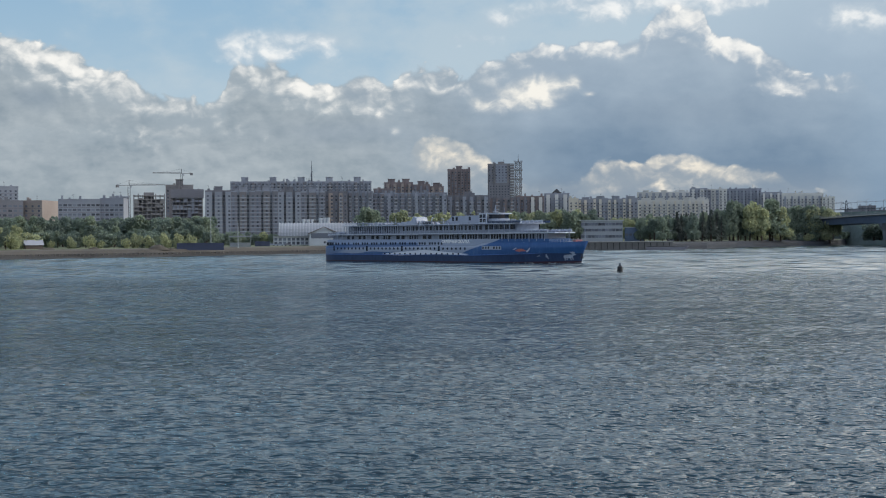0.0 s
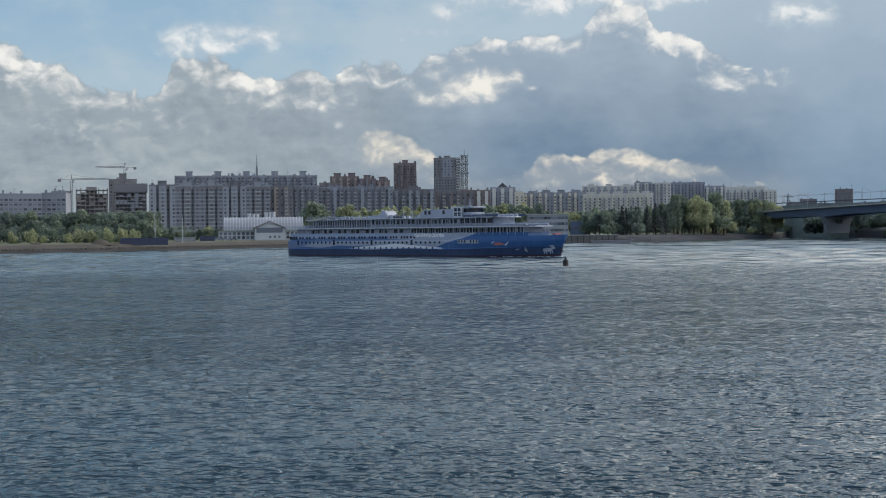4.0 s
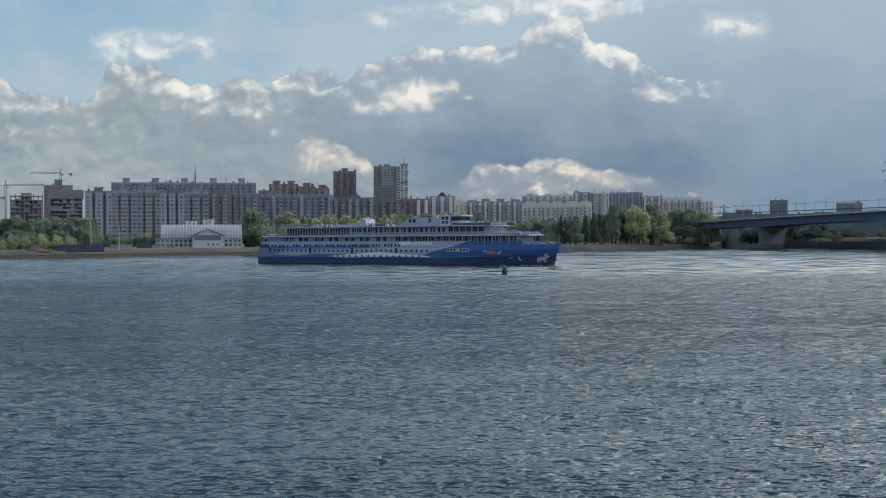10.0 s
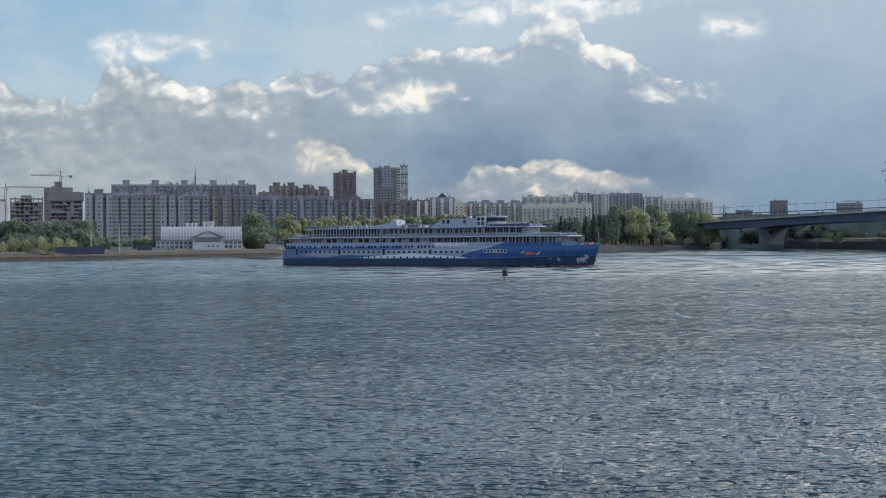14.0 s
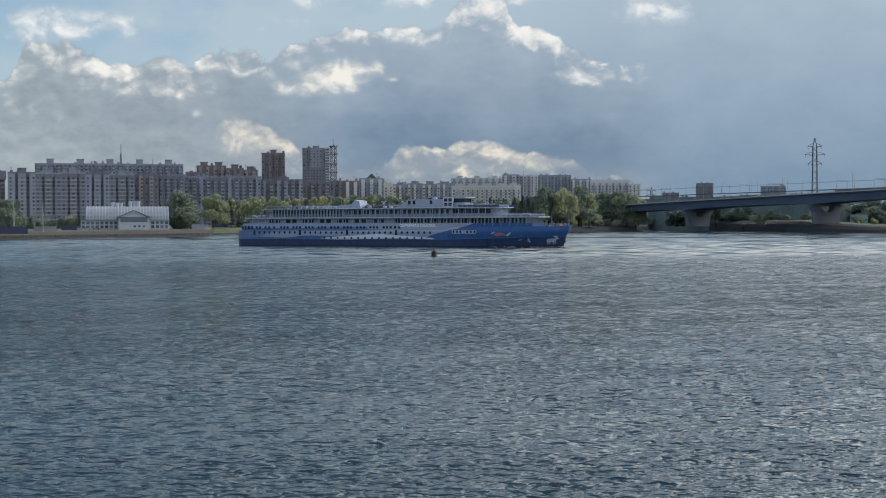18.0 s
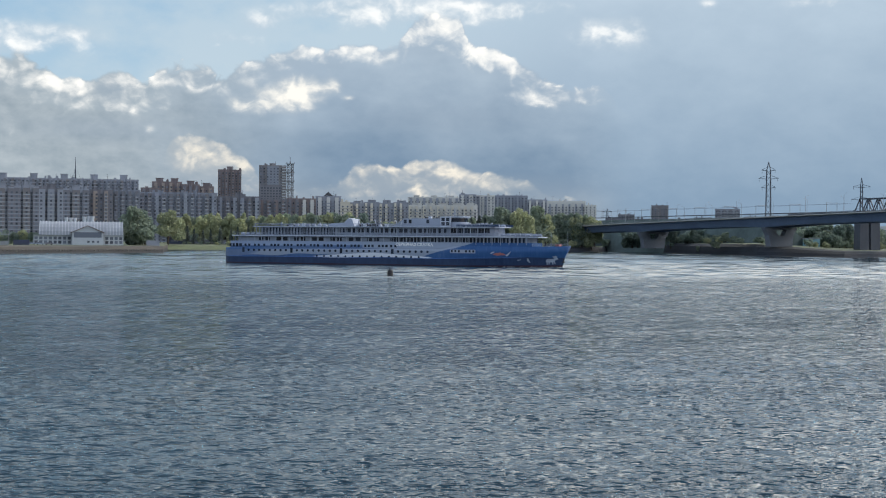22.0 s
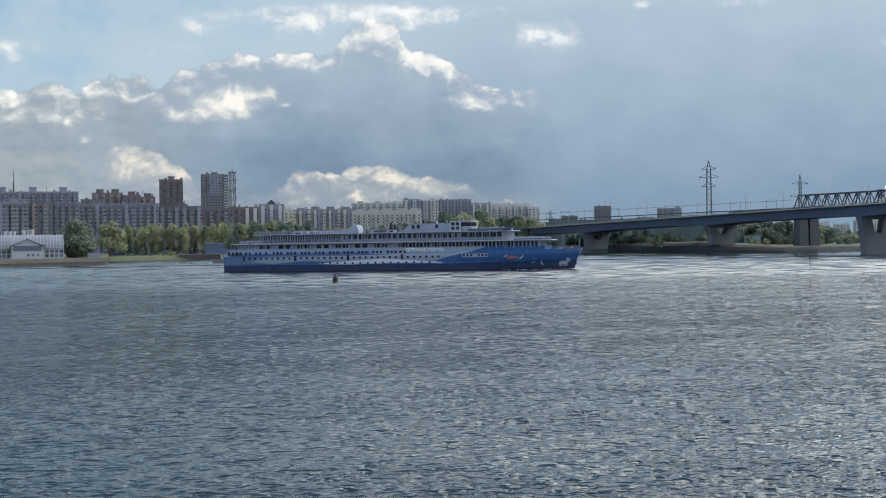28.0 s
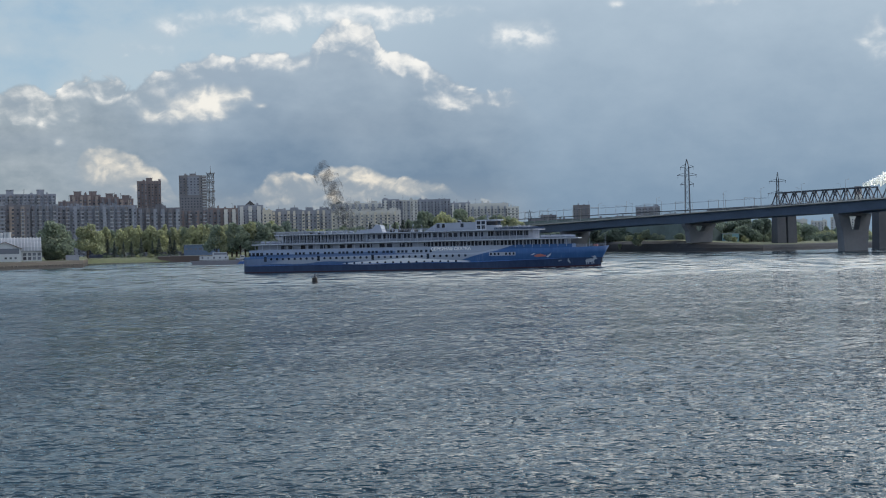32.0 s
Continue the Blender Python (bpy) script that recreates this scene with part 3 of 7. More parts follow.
def block(name, label, b0, b1, d, top, wall, depth=16.0, storey=3.0, bays=(), bay_wall=None, turn=0.0, bay_out=1.9,
          housings=0, housing_h=3.2, pitch=3.6, win=None, side=False, parapet=0.9, group="apartment blocks", limit=120, base=GROUND_Z):
    """A block of flats that spans two bearings at a distance and rises to an angle top; bays are strips (from, to) of its width that stand proud."""
    b0, b1 = b0 - 0.03, b1 + 0.03
    mid = (b0 + b1) / 2
    wide = 2 * d * math.tan(radians(b1 - b0) / 2)
    height = EYE[2] + d * math.tan(radians(top)) - base
    ob = thing(name, label, "building", pose(*polar(mid, d, base), 0, 0, -mid + turn), group)
    half = wide / 2
    bm = bmesh.new()
    box(bm, -half, half, 0, depth, -1.5, height - parapet)
    part("wall", bm, wall, ob)
    bm = bmesh.new()
    for x0, x1, y0, y1 in ((-half, half, -0.15, 0.35), (-half, half, depth - 0.35, depth + 0.15), (-half - 0.15, -half + 0.35, 0.35, depth - 0.35), (half - 0.35, half + 0.15, 0.35, depth - 0.35)):
        box(bm, x0, x1, y0, y1, height - parapet + 0.003, height)
    part("parapet", bm, wall, ob)
    bm = bmesh.new()
    box(bm, -half + 0.35, half - 0.35, 0.35, depth - 0.35, height - parapet + 0.005, height - parapet + 0.2)
    part("roof", bm, tar, ob)
    for k in range(housings):
        x = -half + wide * (k + 0.5) / housings
        bm = bmesh.new()
        box(bm, x - 3.2, x + 3.2, 2.5, 9.0, height - parapet + 0.2, height + housing_h - 0.5)
        box(bm, x - 3.6, x + 3.6, 2.1, 9.4, height + housing_h - 0.5, height + housing_h)
        part("lift_housing", bm, wall, ob)
    stir = random.Random(int(b0 * 100) + int(d))
    for k in range(max(2, int(wide / 9))):
        x, w, h = stir.uniform(-half + 1.5, half - 1.5), stir.uniform(0.5, 1.3), stir.uniform(0.8, 2.4)
        bm = bmesh.new()
        box(bm, x - w, x + w, 1.0, 2.2, height - parapet + 0.2, height + h - 0.2)
        box(bm, x - w - 0.15, x + w + 0.15, 0.85, 2.35, height + h - 0.2, height + h)
        part("roof_vent", bm, wall, ob)
    for k in range(max(1, int(wide / 22))):
        x, h = stir.uniform(-half + 1.5, half - 1.5), stir.uniform(3.0, 5.5)
        bm = bmesh.new()
        bar(bm, (x, 3.0, height - parapet + 0.2), (x, 3.0, height + h), 0.16)
        bar(bm, (x - 0.8, 3.0, height + h - 0.6), (x + 0.8, 3.0, height + h - 0.6), 0.12)
        part("roof_aerial", bm, tar, ob)
    floors = max(2, int((height - parapet - 1.2) / storey))
    bm = bmesh.new()
    for k in range(1, floors):
        box(bm, -half - 0.02, half + 0.02, -0.05, 0.02, 0.55 + k * storey, 0.78 + k * storey)
    tagged(part("floor_joint", bm, joint_dark, ob), kind="stuff")
    spans = sorted(bays)
    tones = bay_wall if isinstance(bay_wall, tuple) else (bay_wall or panel_dark,)
    for turn_k, (f0, f1) in enumerate(spans):
        bm = bmesh.new()
        x0, x1 = -half + wide * f0, -half + wide * f1
        box(bm, x0, x1, -bay_out, 0.0, 0, height - parapet - 0.4)
        column = part("balcony_column", bm, tones[turn_k % len(tones)], ob)
        bm = bmesh.new()
        for k in range(floors):
            box(bm, x0 - 0.12, x1 + 0.12, -bay_out - 0.14, -bay_out + 0.2, 0.45 + k * storey, 1.45 + k * storey)
        tagged(part("balcony_front", bm, tones[turn_k % len(tones)] if wall in (brick_brown, brick_light, brown_grey, taupe) else band_pale if turn_k % 2 else (tones[0] if tones[0] is not panel_dark else panel_blue), column), kind="stuff")
    data = win or WIN_SMALL
    n = max(1, int(wide / pitch))
    spots = []
    for k in range(floors):
        for i in range(n):
            x = -half + wide * (i + 0.5) / n
            out = 0.0
            for f0, f1 in spans:
                if f0 - 0.004 < (x + half) / wide < f1 + 0.004:
                    out = bay_out
            spots.append((x, -out, 2.35 + k * storey))
    if side:
        m = max(1, int(depth / 4.5))
        for k in range(floors):
            for i in range(m):
                y = depth * (i + 0.5) / m
                piece("window", data, ob, pose(half, y, 2.35 + k * storey, 0, 0, 90))
    spots.sort(key=lambda s: -s[2])
    for s in spots[:limit]:
        piece("window", data, ob, s)
    if len(spots) > limit:
        bm = bmesh.new()
        src = data.vertices
        w = max(v.co.x for v in src)
        h = max(v.co.z for v in src)
        for x, y, z in spots[limit:]:
            box(bm, x - w, x + w, y - 0.10, y + 0.05, z - h, z + h)
        tagged(part("glazing", bm, pane, ob), kind="stuff")
    return ob


def town():
    even = lambda n, w=0.42: tuple(((i + 0.5 - w / 2) / n, (i + 0.5 + w / 2) / n) for i in range(n))
    # far left offices
    # dark left and sunlit right face of one office, told by wall colour
    block("office_building", "long low office block of grey-brown panels with a tan end", -19.9, -18.05, 985, 1.69, panel_dark, 40, 3.3, turn=4, pitch=3.4, win=WIN_WIDE, limit=80)
    block("office_building", "tan office wing, its sunlit face painted lighter", -18.04, -17.27, 990, 1.69, brick_light, 30, 3.3, turn=-25, pitch=4.5)
    block("apartment_building", "grey high block behind the office building", -20.2, -18.25, 1120, 2.28, panel_grey, 20, housings=1, limit=60)
    block("office_building", "wide blue-grey office block with ribbon windows", -16.6, -14.95, 960, 1.75, panel_blue, 24, 3.3, pitch=3.0, win=WIN_WIDE, limit=110)
    block("office_building", "blue-grey office wing with a pale lit end", -14.9, -13.98, 965, 1.79, panel_blue, 26, 3.3, pitch=3.0, win=WIN_WIDE, turn=-8, limit=90)
    block("apartment_building", "plain grey panel block behind the offices", -14.5, -13.75, 1100, 1.86, panel_grey, 18, limit=60)
    # the long back slab and the front row of high grey blocks
    block("apartment_building", "long grey high-rise slab with lift housings on the roof", -9.42, -3.37, 1270, 2.50, panel_grey, 18, bays=even(22, 0.42), bay_wall=(panel_dark, panel_blue, panel_dark, brown_grey), housings=5, housing_h=4.2, limit=150)
    row = ((-10.5, -9.42, 2.12, panel_dark), (-9.40, -8.42, 2.10, panel_grey), (-8.36, -7.44, 2.13, panel_grey), (-7.38, -6.46, 2.09, panel_dark), (-6.40, -5.42, 2.07, panel_grey))
    for b0, b1, top, wall in row:
        block("apartment_building", "grey panel tower block with dark balcony stacks", b0, b1, 1060, top, wall, 18, bays=((0.0, 0.26), (0.36, 0.64), (0.76, 1.0)), bay_wall=(panel_grey, panel_blue, panel_grey) if wall is panel_dark else (panel_dark, brown_grey, panel_dark), bay_out=2.4, housings=1, limit=110)
    # tan strips stand for the orange sunlight on the stair tower
    block("apartment_building", "grey block with a stair tower painted sunlit tan", -5.34, -4.42, 1075, 2.05, panel_dark, 18, bays=((0.16, 0.34), (0.62, 0.78)), bay_wall=brick_light, limit=90)
    block("apartment_building", "slate-grey tower block with dark balconies", -4.38, -3.30, 1085, 2.06, panel_blue, 18, bays=even(4), bay_wall=panel_dark, limit=90)
    # brown brick group
    block("apartment_building", "stepped brown brick block of flats", -3.22, -2.45, 1180, 2.17, brick_brown, 18, bays=even(3), bay_wall=panel_dark, limit=70)
    block("apartment_building", "brown brick block with a tall stepped roof", -2.75, -1.55, 1210, 2.44, brick_brown, 18, bays=even(4), bay_wall=brick_light, housings=2, limit=90)
    block("apartment_building", "brown brick block with tan balcony strips", -1.52, -0.80, 1200, 2.34, brick_brown, 18, bays=even(3), bay_wall=panel_dark, housings=1, limit=70)
    block("apartment_building", "brown brick block with a high corner", -0.78, -0.20, 1205, 2.26, brick_brown, 18, bays=even(2), bay_wall=brick_light, housings=1, limit=60)
    block("apartment_building", "long slate-grey block in front of the brick group", -3.30, -0.05, 1105, 1.98, panel_blue, 16, bays=even(11, 0.5), bay_wall=(panel_dark, brown_grey, panel_grey, panel_dark), limit=130)
    block("apartment_building", "grey-brown block below the towers", -0.02, 1.80, 1120, 1.85, panel_dark, 16, bays=even(6, 0.5), bay_wall=(panel_blue, brown_grey, panel_grey), housings=1, limit=90)
    block("tower_block", "dark red-brown brick tower block", 0.03, 0.97, 1480, 3.0, brick_brown, 24, bays=((0.02, 0.12), (0.3, 0.42), (0.58, 0.7), (0.88, 0.98)), bay_wall=brick_brown, housings=1, housing_h=3.5, group="tower blocks", limit=140)
    tower = block("tower_block", "grey and brown tower block with white balcony stripes", 1.79, 2.90, 1430, 3.22, taupe, 26, bays=((0.04, 0.16), (0.30, 0.72)), bay_wall=(panel_dark, panel_blue), housings=1, housing_h=2.0, group="tower blocks", limit=150)
    for k in range(24):
        bm = bmesh.new()
        box(bm, 9.8, 13.9, -1.3, 0.2, 14.0 + k * 3.0, 15.1 + k * 3.0)
        part("balcony", bm, white_sheet, tower)
    bm = bmesh.new()
    box(bm, -13.4, 9.4, -2.2, -0.2, 0, 63)
    part("lower_front", bm, panel_dark, tower, "dark brown-grey lower front")
    bm = bmesh.new()
    for k in range(20):
        for i in range(7):
            box(bm, -12.2 + i * 3.2, -10.6 + i * 3.2, -2.3, -2.15, 1.6 + k * 3.0, 3.1 + k * 3.0)
    tagged(part("glazing", bm, pane, tower), kind="stuff")
    block("apartment_building", "grey block with white balcony stripes", 1.75, 2.95, 1130, 1.75, panel_dark, 16, bays=even(4), bay_wall=brick_brown, limit=60)
    block("apartment_building", "brown block beside the lattice mast", 2.98, 3.52, 1250, 1.79, brick_brown, 16, bays=even(2), bay_wall=panel_dark, limit=50)
    block("apartment_building", "brown block with pale end wall", 3.58, 4.20, 1250, 1.79, brick_brown, 16, bays=even(2), bay_wall=pale_panel, limit=50)
    gable = block("apartment_building", "grey-beige block with a gabled roof crown", 4.24, 5.29, 1300, 1.90, panel_grey, 18, bays=even(3), bay_wall=pale_panel, limit=70)
    h = EYE[2] + 1300 * math.tan(radians(1.90)) - GROUND_Z
    bm = bmesh.new()
    vs = [bm.verts.new((x, y, z)) for y in (1, 9) for x, z in ((-5, h), (5, h), (0, h + 4.5))]
    for f in ((0, 1, 2), (5, 4, 3), (0, 3, 4, 1), (1, 4, 5, 2), (2, 5, 3, 0)):
        bm.faces.new([vs[i] for i in f])
    part("gable", bm, tar, gable)
    # cream carries the sunlight on this end face
    block("apartment_building", "narrow end block, its sunlight painted in as cream", 5.32, 5.68, 1240, 1.67, cream, 16, limit=40)
    # pale rows to the right
    n = 0
    for b in (5.72, 6.36, 7.00, 7.64):
        block("apartment_building", "beige-grey panel block with pale stair strips", b, b + 0.60, 1260, 1.64 + 0.03 * (n % 2), panel_grey, 14, bays=((0.05, 0.2), (0.42, 0.58)), bay_wall=cream, housings=1, housing_h=1.6 + 0.5 * (n % 3), limit=50, group="pale panel rows")
        n += 1
    for b in (8.30, 8.92, 9.54, 10.16, 10.72):
        block("apartment_building", "pale panel block with cream balcony strips", b, b + 0.55, 1230, 1.56, pale_panel, 14, bays=((0.03, 0.2), (0.5, 0.66)), bay_wall=cream, housings=1, housing_h=2.0, limit=45, group="pale panel rows")
    block("apartment_building", "long pale panel slab behind others", 8.27, 10.50, 1480, 1.90, pale_panel, 16, bays=even(8, 0.4), bay_wall=panel_grey, housings=3, housing_h=2, limit=100)
    block("apartment_building", "grey tower block among the pale rows", 10.52, 11.20, 1400, 2.04, panel_grey, 16, bays=((0.1, 0.3), (0.6, 0.8)), bay_wall=pale_panel, limit=70)
    block("apartment_building", "pale tower block among the pale rows", 11.26, 12.02, 1410, 2.0, pale_panel, 16, bays=((0.0, 0.2), (0.45, 0.6)), bay_wall=panel_blue, limit=70)
    block("apartment_building", "blue-grey slab with a dark roof", 12.06, 13.46, 1520, 2.0, panel_blue, 16, bays=even(5, 0.3), bay_wall=panel_grey, limit=90)
    block("apartment_building", "lower grey panel slab of flats", 13.48, 14.32, 1500, 1.83, panel_grey, 16, bays=even(3, 0.3), bay_wall=pale_panel, limit=60)
    block("apartment_building", "beige slab with a dark attic roof", 14.36, 15.98, 1450, 1.77, pale_panel, 16, bays=even(6, 0.3), bay_wall=panel_grey, parapet=3.0, limit=90)
    block("apartment_building", "small beige panel end block", 16.0, 16.45, 1440, 1.60, pale_panel, 16, limit=40)
    block("apartment_building", "lone brown tower block beyond the bridge", 18.88, 19.55, 1750, 1.60, brown_grey, 20, bays=((0.1, 0.3), (0.6, 0.8)), bay_wall=panel_dark, limit=90, group="tower blocks")
    block("station_building", "square grey building with dark window columns beyond the bridge", 21.58, 22.57, 1600, 1.46, panel_grey, 16, bays=even(4, 0.4), bay_wall=panel_dark, limit=60)
    for b0, b1, t in ((27.9, 28.7, 0.74), (28.9, 29.5, 0.66), (29.7, 30.6, 0.80)):
        block("low_building", "low pale building on the flat beyond the bridges", b0, b1, 1650, t, pale_panel, 14, bays=((0.1, 0.25), (0.5, 0.65)), bay_wall=white_sheet, limit=30, group="distant low buildings", base=7.0)
    for b0, b1, t in ((16.9, 17.4, 1.05), (17.45, 18.1, 1.20), (18.1, 18.8, 1.02), (19.7, 20.6, 1.02), (20.7, 21.4, 1.08), (22.8, 23.4, 1.12)):
        block("low_building", "low distant grey building beyond the bridge", b0, b1, 1800, t, panel_dark, 14, limit=25, group="distant low buildings")


town()


# ---- trees ----
def leaf_material(name, colour, spread):
    """Leaves that let some light through, each clump and each tree a little different."""
    mat, tree, shader = bare(name)
    geo = tree.nodes.new("ShaderNodeNewGeometry")
    info = tree.nodes.new("ShaderNodeObjectInfo")
    tone = Val(tree, geo.outputs["Random Per Island"]) * 0.5 + Val(tree, info.outputs["Random"]) * 0.5
    lo = tuple(c * (1 - spread) for c in colour) + (1,)
    hi = (colour[0] * (1 + spread * 1.3), colour[1] * (1 + spread), colour[2] * (1 + spread * 0.4), 1)
    shade = mix(tree, tone, lo, hi)
    tree.links.new(shade, shader.inputs["Base Color"])
    shader.inputs["Roughness"].default_value = 0.7
    through_leaf = tree.nodes.new("ShaderNodeBsdfTranslucent")
    tree.links.new(shade, through_leaf.inputs["Color"])
    both = tree.nodes.new("ShaderNodeMixShader")
    both.inputs[0].default_value = 0.5
    tree.links.new(shader.outputs[0], both.inputs[1])
    tree.links.new(through_leaf.outputs[0], both.inputs[2])
    tree.links.new(both.outputs[0], tree.nodes["Material Output"].inputs[0])
    return mat


# distance haze is mixed into the leaf and needle colours as pale blue
leaf_green = leaf_material("fresh_leaves", (0.20, 0.258, 0.212), 0.30)
leaf_dark = leaf_material("dark_leaves", (0.162, 0.22, 0.20), 0.34)
leaf_spring = leaf_material("spring_leaves", (0.32, 0.36, 0.235), 0.28)
needle = leaf_material("spruce_needles", (0.085, 0.115, 0.115), 0.4)
bark = surface("bark", (0.07, 0.055, 0.045), 0.95, 0.5, 3.0, 0.4)


def leaf_cloud(rng, lobes, count, size):
    """Many small leaf clumps strewn over the skins of several lobes."""
    verts, faces = [], []
    for _ in range(count):
        cx, cy, cz, r, rz = lobes[rng.randrange(len(lobes))]
        while True:
            v = Vector((rng.uniform(-1, 1), rng.uniform(-1, 1), rng.uniform(-1, 1)))
            if 0.25 < v.length < 1:
                break
        v = v.normalized() * (0.55 + 0.5 * rng.random() ** 0.6)
        p = Vector((cx + v.x * r, cy + v.y * r, cz + v.z * rz))
        turn = Euler((rng.uniform(0, 6.3), rng.uniform(0, 6.3), rng.uniform(0, 6.3))).to_matrix()
        s = size * rng.uniform(0.6, 1.35)
        k = len(verts)
        for dx, dy, dz in ((-0.5, -0.35, 0.0), (0.5, -0.3, 0.12), (0.42, 0.4, -0.08), (-0.4, 0.36, 0.14), (0, 0, 0.3)):
            verts.append(p + turn @ Vector((dx * s, dy * s, dz * s)))
        faces += [(k, k + 1, k + 4), (k + 1, k + 2, k + 4), (k + 2, k + 3, k + 4), (k + 3, k, k + 4)]
    return verts, faces


def tree_model(seed, kind, leaf):
    """Crown and trunk meshes for a tree one unit (10 m) tall; kind: broad, slim or bush."""
    rng = random.Random(seed)
    lobes = []
    if kind == "broad":
        for _ in range(12):
            t = rng.random()
            r = rng.uniform(1.2, 2.0)
            s = 2.4 * (1.15 - 0.75 * t)
            lobes.append((rng.uniform(-s, s), rng.uniform(-s, s), 2.3 + t * 6.2, r * (1.1 - 0.4 * t), r * 0.9))
        count, size = 1900, 0.56
    elif kind == "slim":
        for k in range(8):
            t = k / 7
            r = 1.35 * (1 - 0.75 * t) + 0.25
            lobes.append((rng.uniform(-0.5, 0.5), rng.uniform(-0.5, 0.5), 2.4 + t * 7.0, r, 1.2))
        count, size = 850, 0.55
    else:
        for _ in range(7):
            r = rng.uniform(1.4, 2.3)
            lobes.append((rng.uniform(-3, 3), rng.uniform(-2.5, 2.5), rng.uniform(1.2, 6.5), r, r * 1.05))
        count, size = 700, 0.8
    verts, faces = leaf_cloud(rng, lobes, count, size)
    crown = bpy.data.meshes.new("crown")
    crown.from_pydata(verts, [], faces)
    crown.materials.append(leaf)
    bm = bmesh.new()
    tube(bm, 0, 0, ((-0.6, 0.32), (0.4, 0.26), (3.0, 0.2), (6.5, 0.09)), 7)
    for cx, cy, cz, r, rz in lobes[:6]:
        bar(bm, (0, 0, max(1.0, cz - 2.2)), (cx * 0.8, cy * 0.8, cz), 0.13, sides=5)
    trunk = mesh_of("trunk", bm, bark)
    return crown, trunk


def spruce_model(seed):
    rng = random.Random(seed)
    verts, faces = [], []
    for k in range(620):
        t = rng.random() ** 0.8
        a, r = rng.uniform(0, 6.283), (1 - t) * 1.7 * rng.uniform(0.35, 1.0) + 0.05
        z = 0.8 + t * 9.2 - r * 0.25
        s = 0.55 * (1.1 - t * 0.6)
        p = Vector((math.cos(a) * r, math.sin(a) * r, z))
        o = Vector((math.cos(a), math.sin(a), -0.45)) * s
        w = Vector((-math.sin(a), math.cos(a), 0)) * s * 0.45
        i = len(verts)
        verts += [p - w, p + w, p + o, p + Vector((0, 0, s * 0.3))]
        faces += [(i, i + 1, i + 2), (i, i + 2, i + 3), (i + 1, i + 3, i + 2)]
    crown = bpy.data.meshes.new("crown")
    crown.from_pydata(verts, [], faces)
    crown.materials.append(needle)
    bm = bmesh.new()
    tube(bm, 0, 0, ((-0.6, 0.22), (0.5, 0.18), (9.6, 0.03)), 7)
    return crown, mesh_of("trunk", bm, bark)


BROAD = [tree_model(11 + i, "broad", m) for i, m in enumerate((leaf_green, leaf_dark, leaf_spring, leaf_green, leaf_dark))]
SLIM = [tree_model(31 + i, "slim", m) for i, m in enumerate((leaf_spring, leaf_green, leaf_dark))]
BUSH = [tree_model(51 + i, "bush", m) for i, m in enumerate((leaf_green, leaf_spring, leaf_dark))]
SPRUCE = [spruce_model(71), spruce_model(72)]
TREE_RNG = random.Random(5)


def land_z(d, b):
    off = d - shore(b)
    prof = ((-4, -0.8), (2, 0.5), (7, 2.0), (12, 3.7), (22, 4.0), (60, 4.4), (200, 5.0), (600, 6.0), (2000, 8.0), (3700, 10.0))
    for (o0, z0), (o1, z1) in zip(prof, prof[1:]):
        if o0 <= off <= o1:
            return z0 + (z1 - z0) * (off - o0) / (o1 - o0) + lift(b, off)
    return 4.4


def tree(model, b, d, height, label, name="tree", group="", wide=1.0):
    s = height / 10.0
    m = Matrix.Translation(polar(b, d, land_z(d, b) - 0.1)) @ Matrix.Rotation(TREE_RNG.uniform(0, 6.28), 4, "Z") @ Matrix.Diagonal((s * wide, s * wide, s, 1))
    ob = thing(name, label, "tree" if name != "bush" else "bush", m, group)
    piece("trunk", model[1], ob)
    piece("crown", model[0], ob)
    return ob


def woods(b0, b1, d0, d1, h0, h1, count, models, label, name="tree", group="", wide=1.0):
    for i in range(count):
        b = b0 + (b1 - b0) * (i + TREE_RNG.uniform(0.1, 0.9)) / count
        tree(models[TREE_RNG.randrange(len(models))], b, TREE_RNG.uniform(d0, d1), TREE_RNG.uniform(h0, h1), label, name, group, wide * TREE_RNG.uniform(0.85, 1.2))


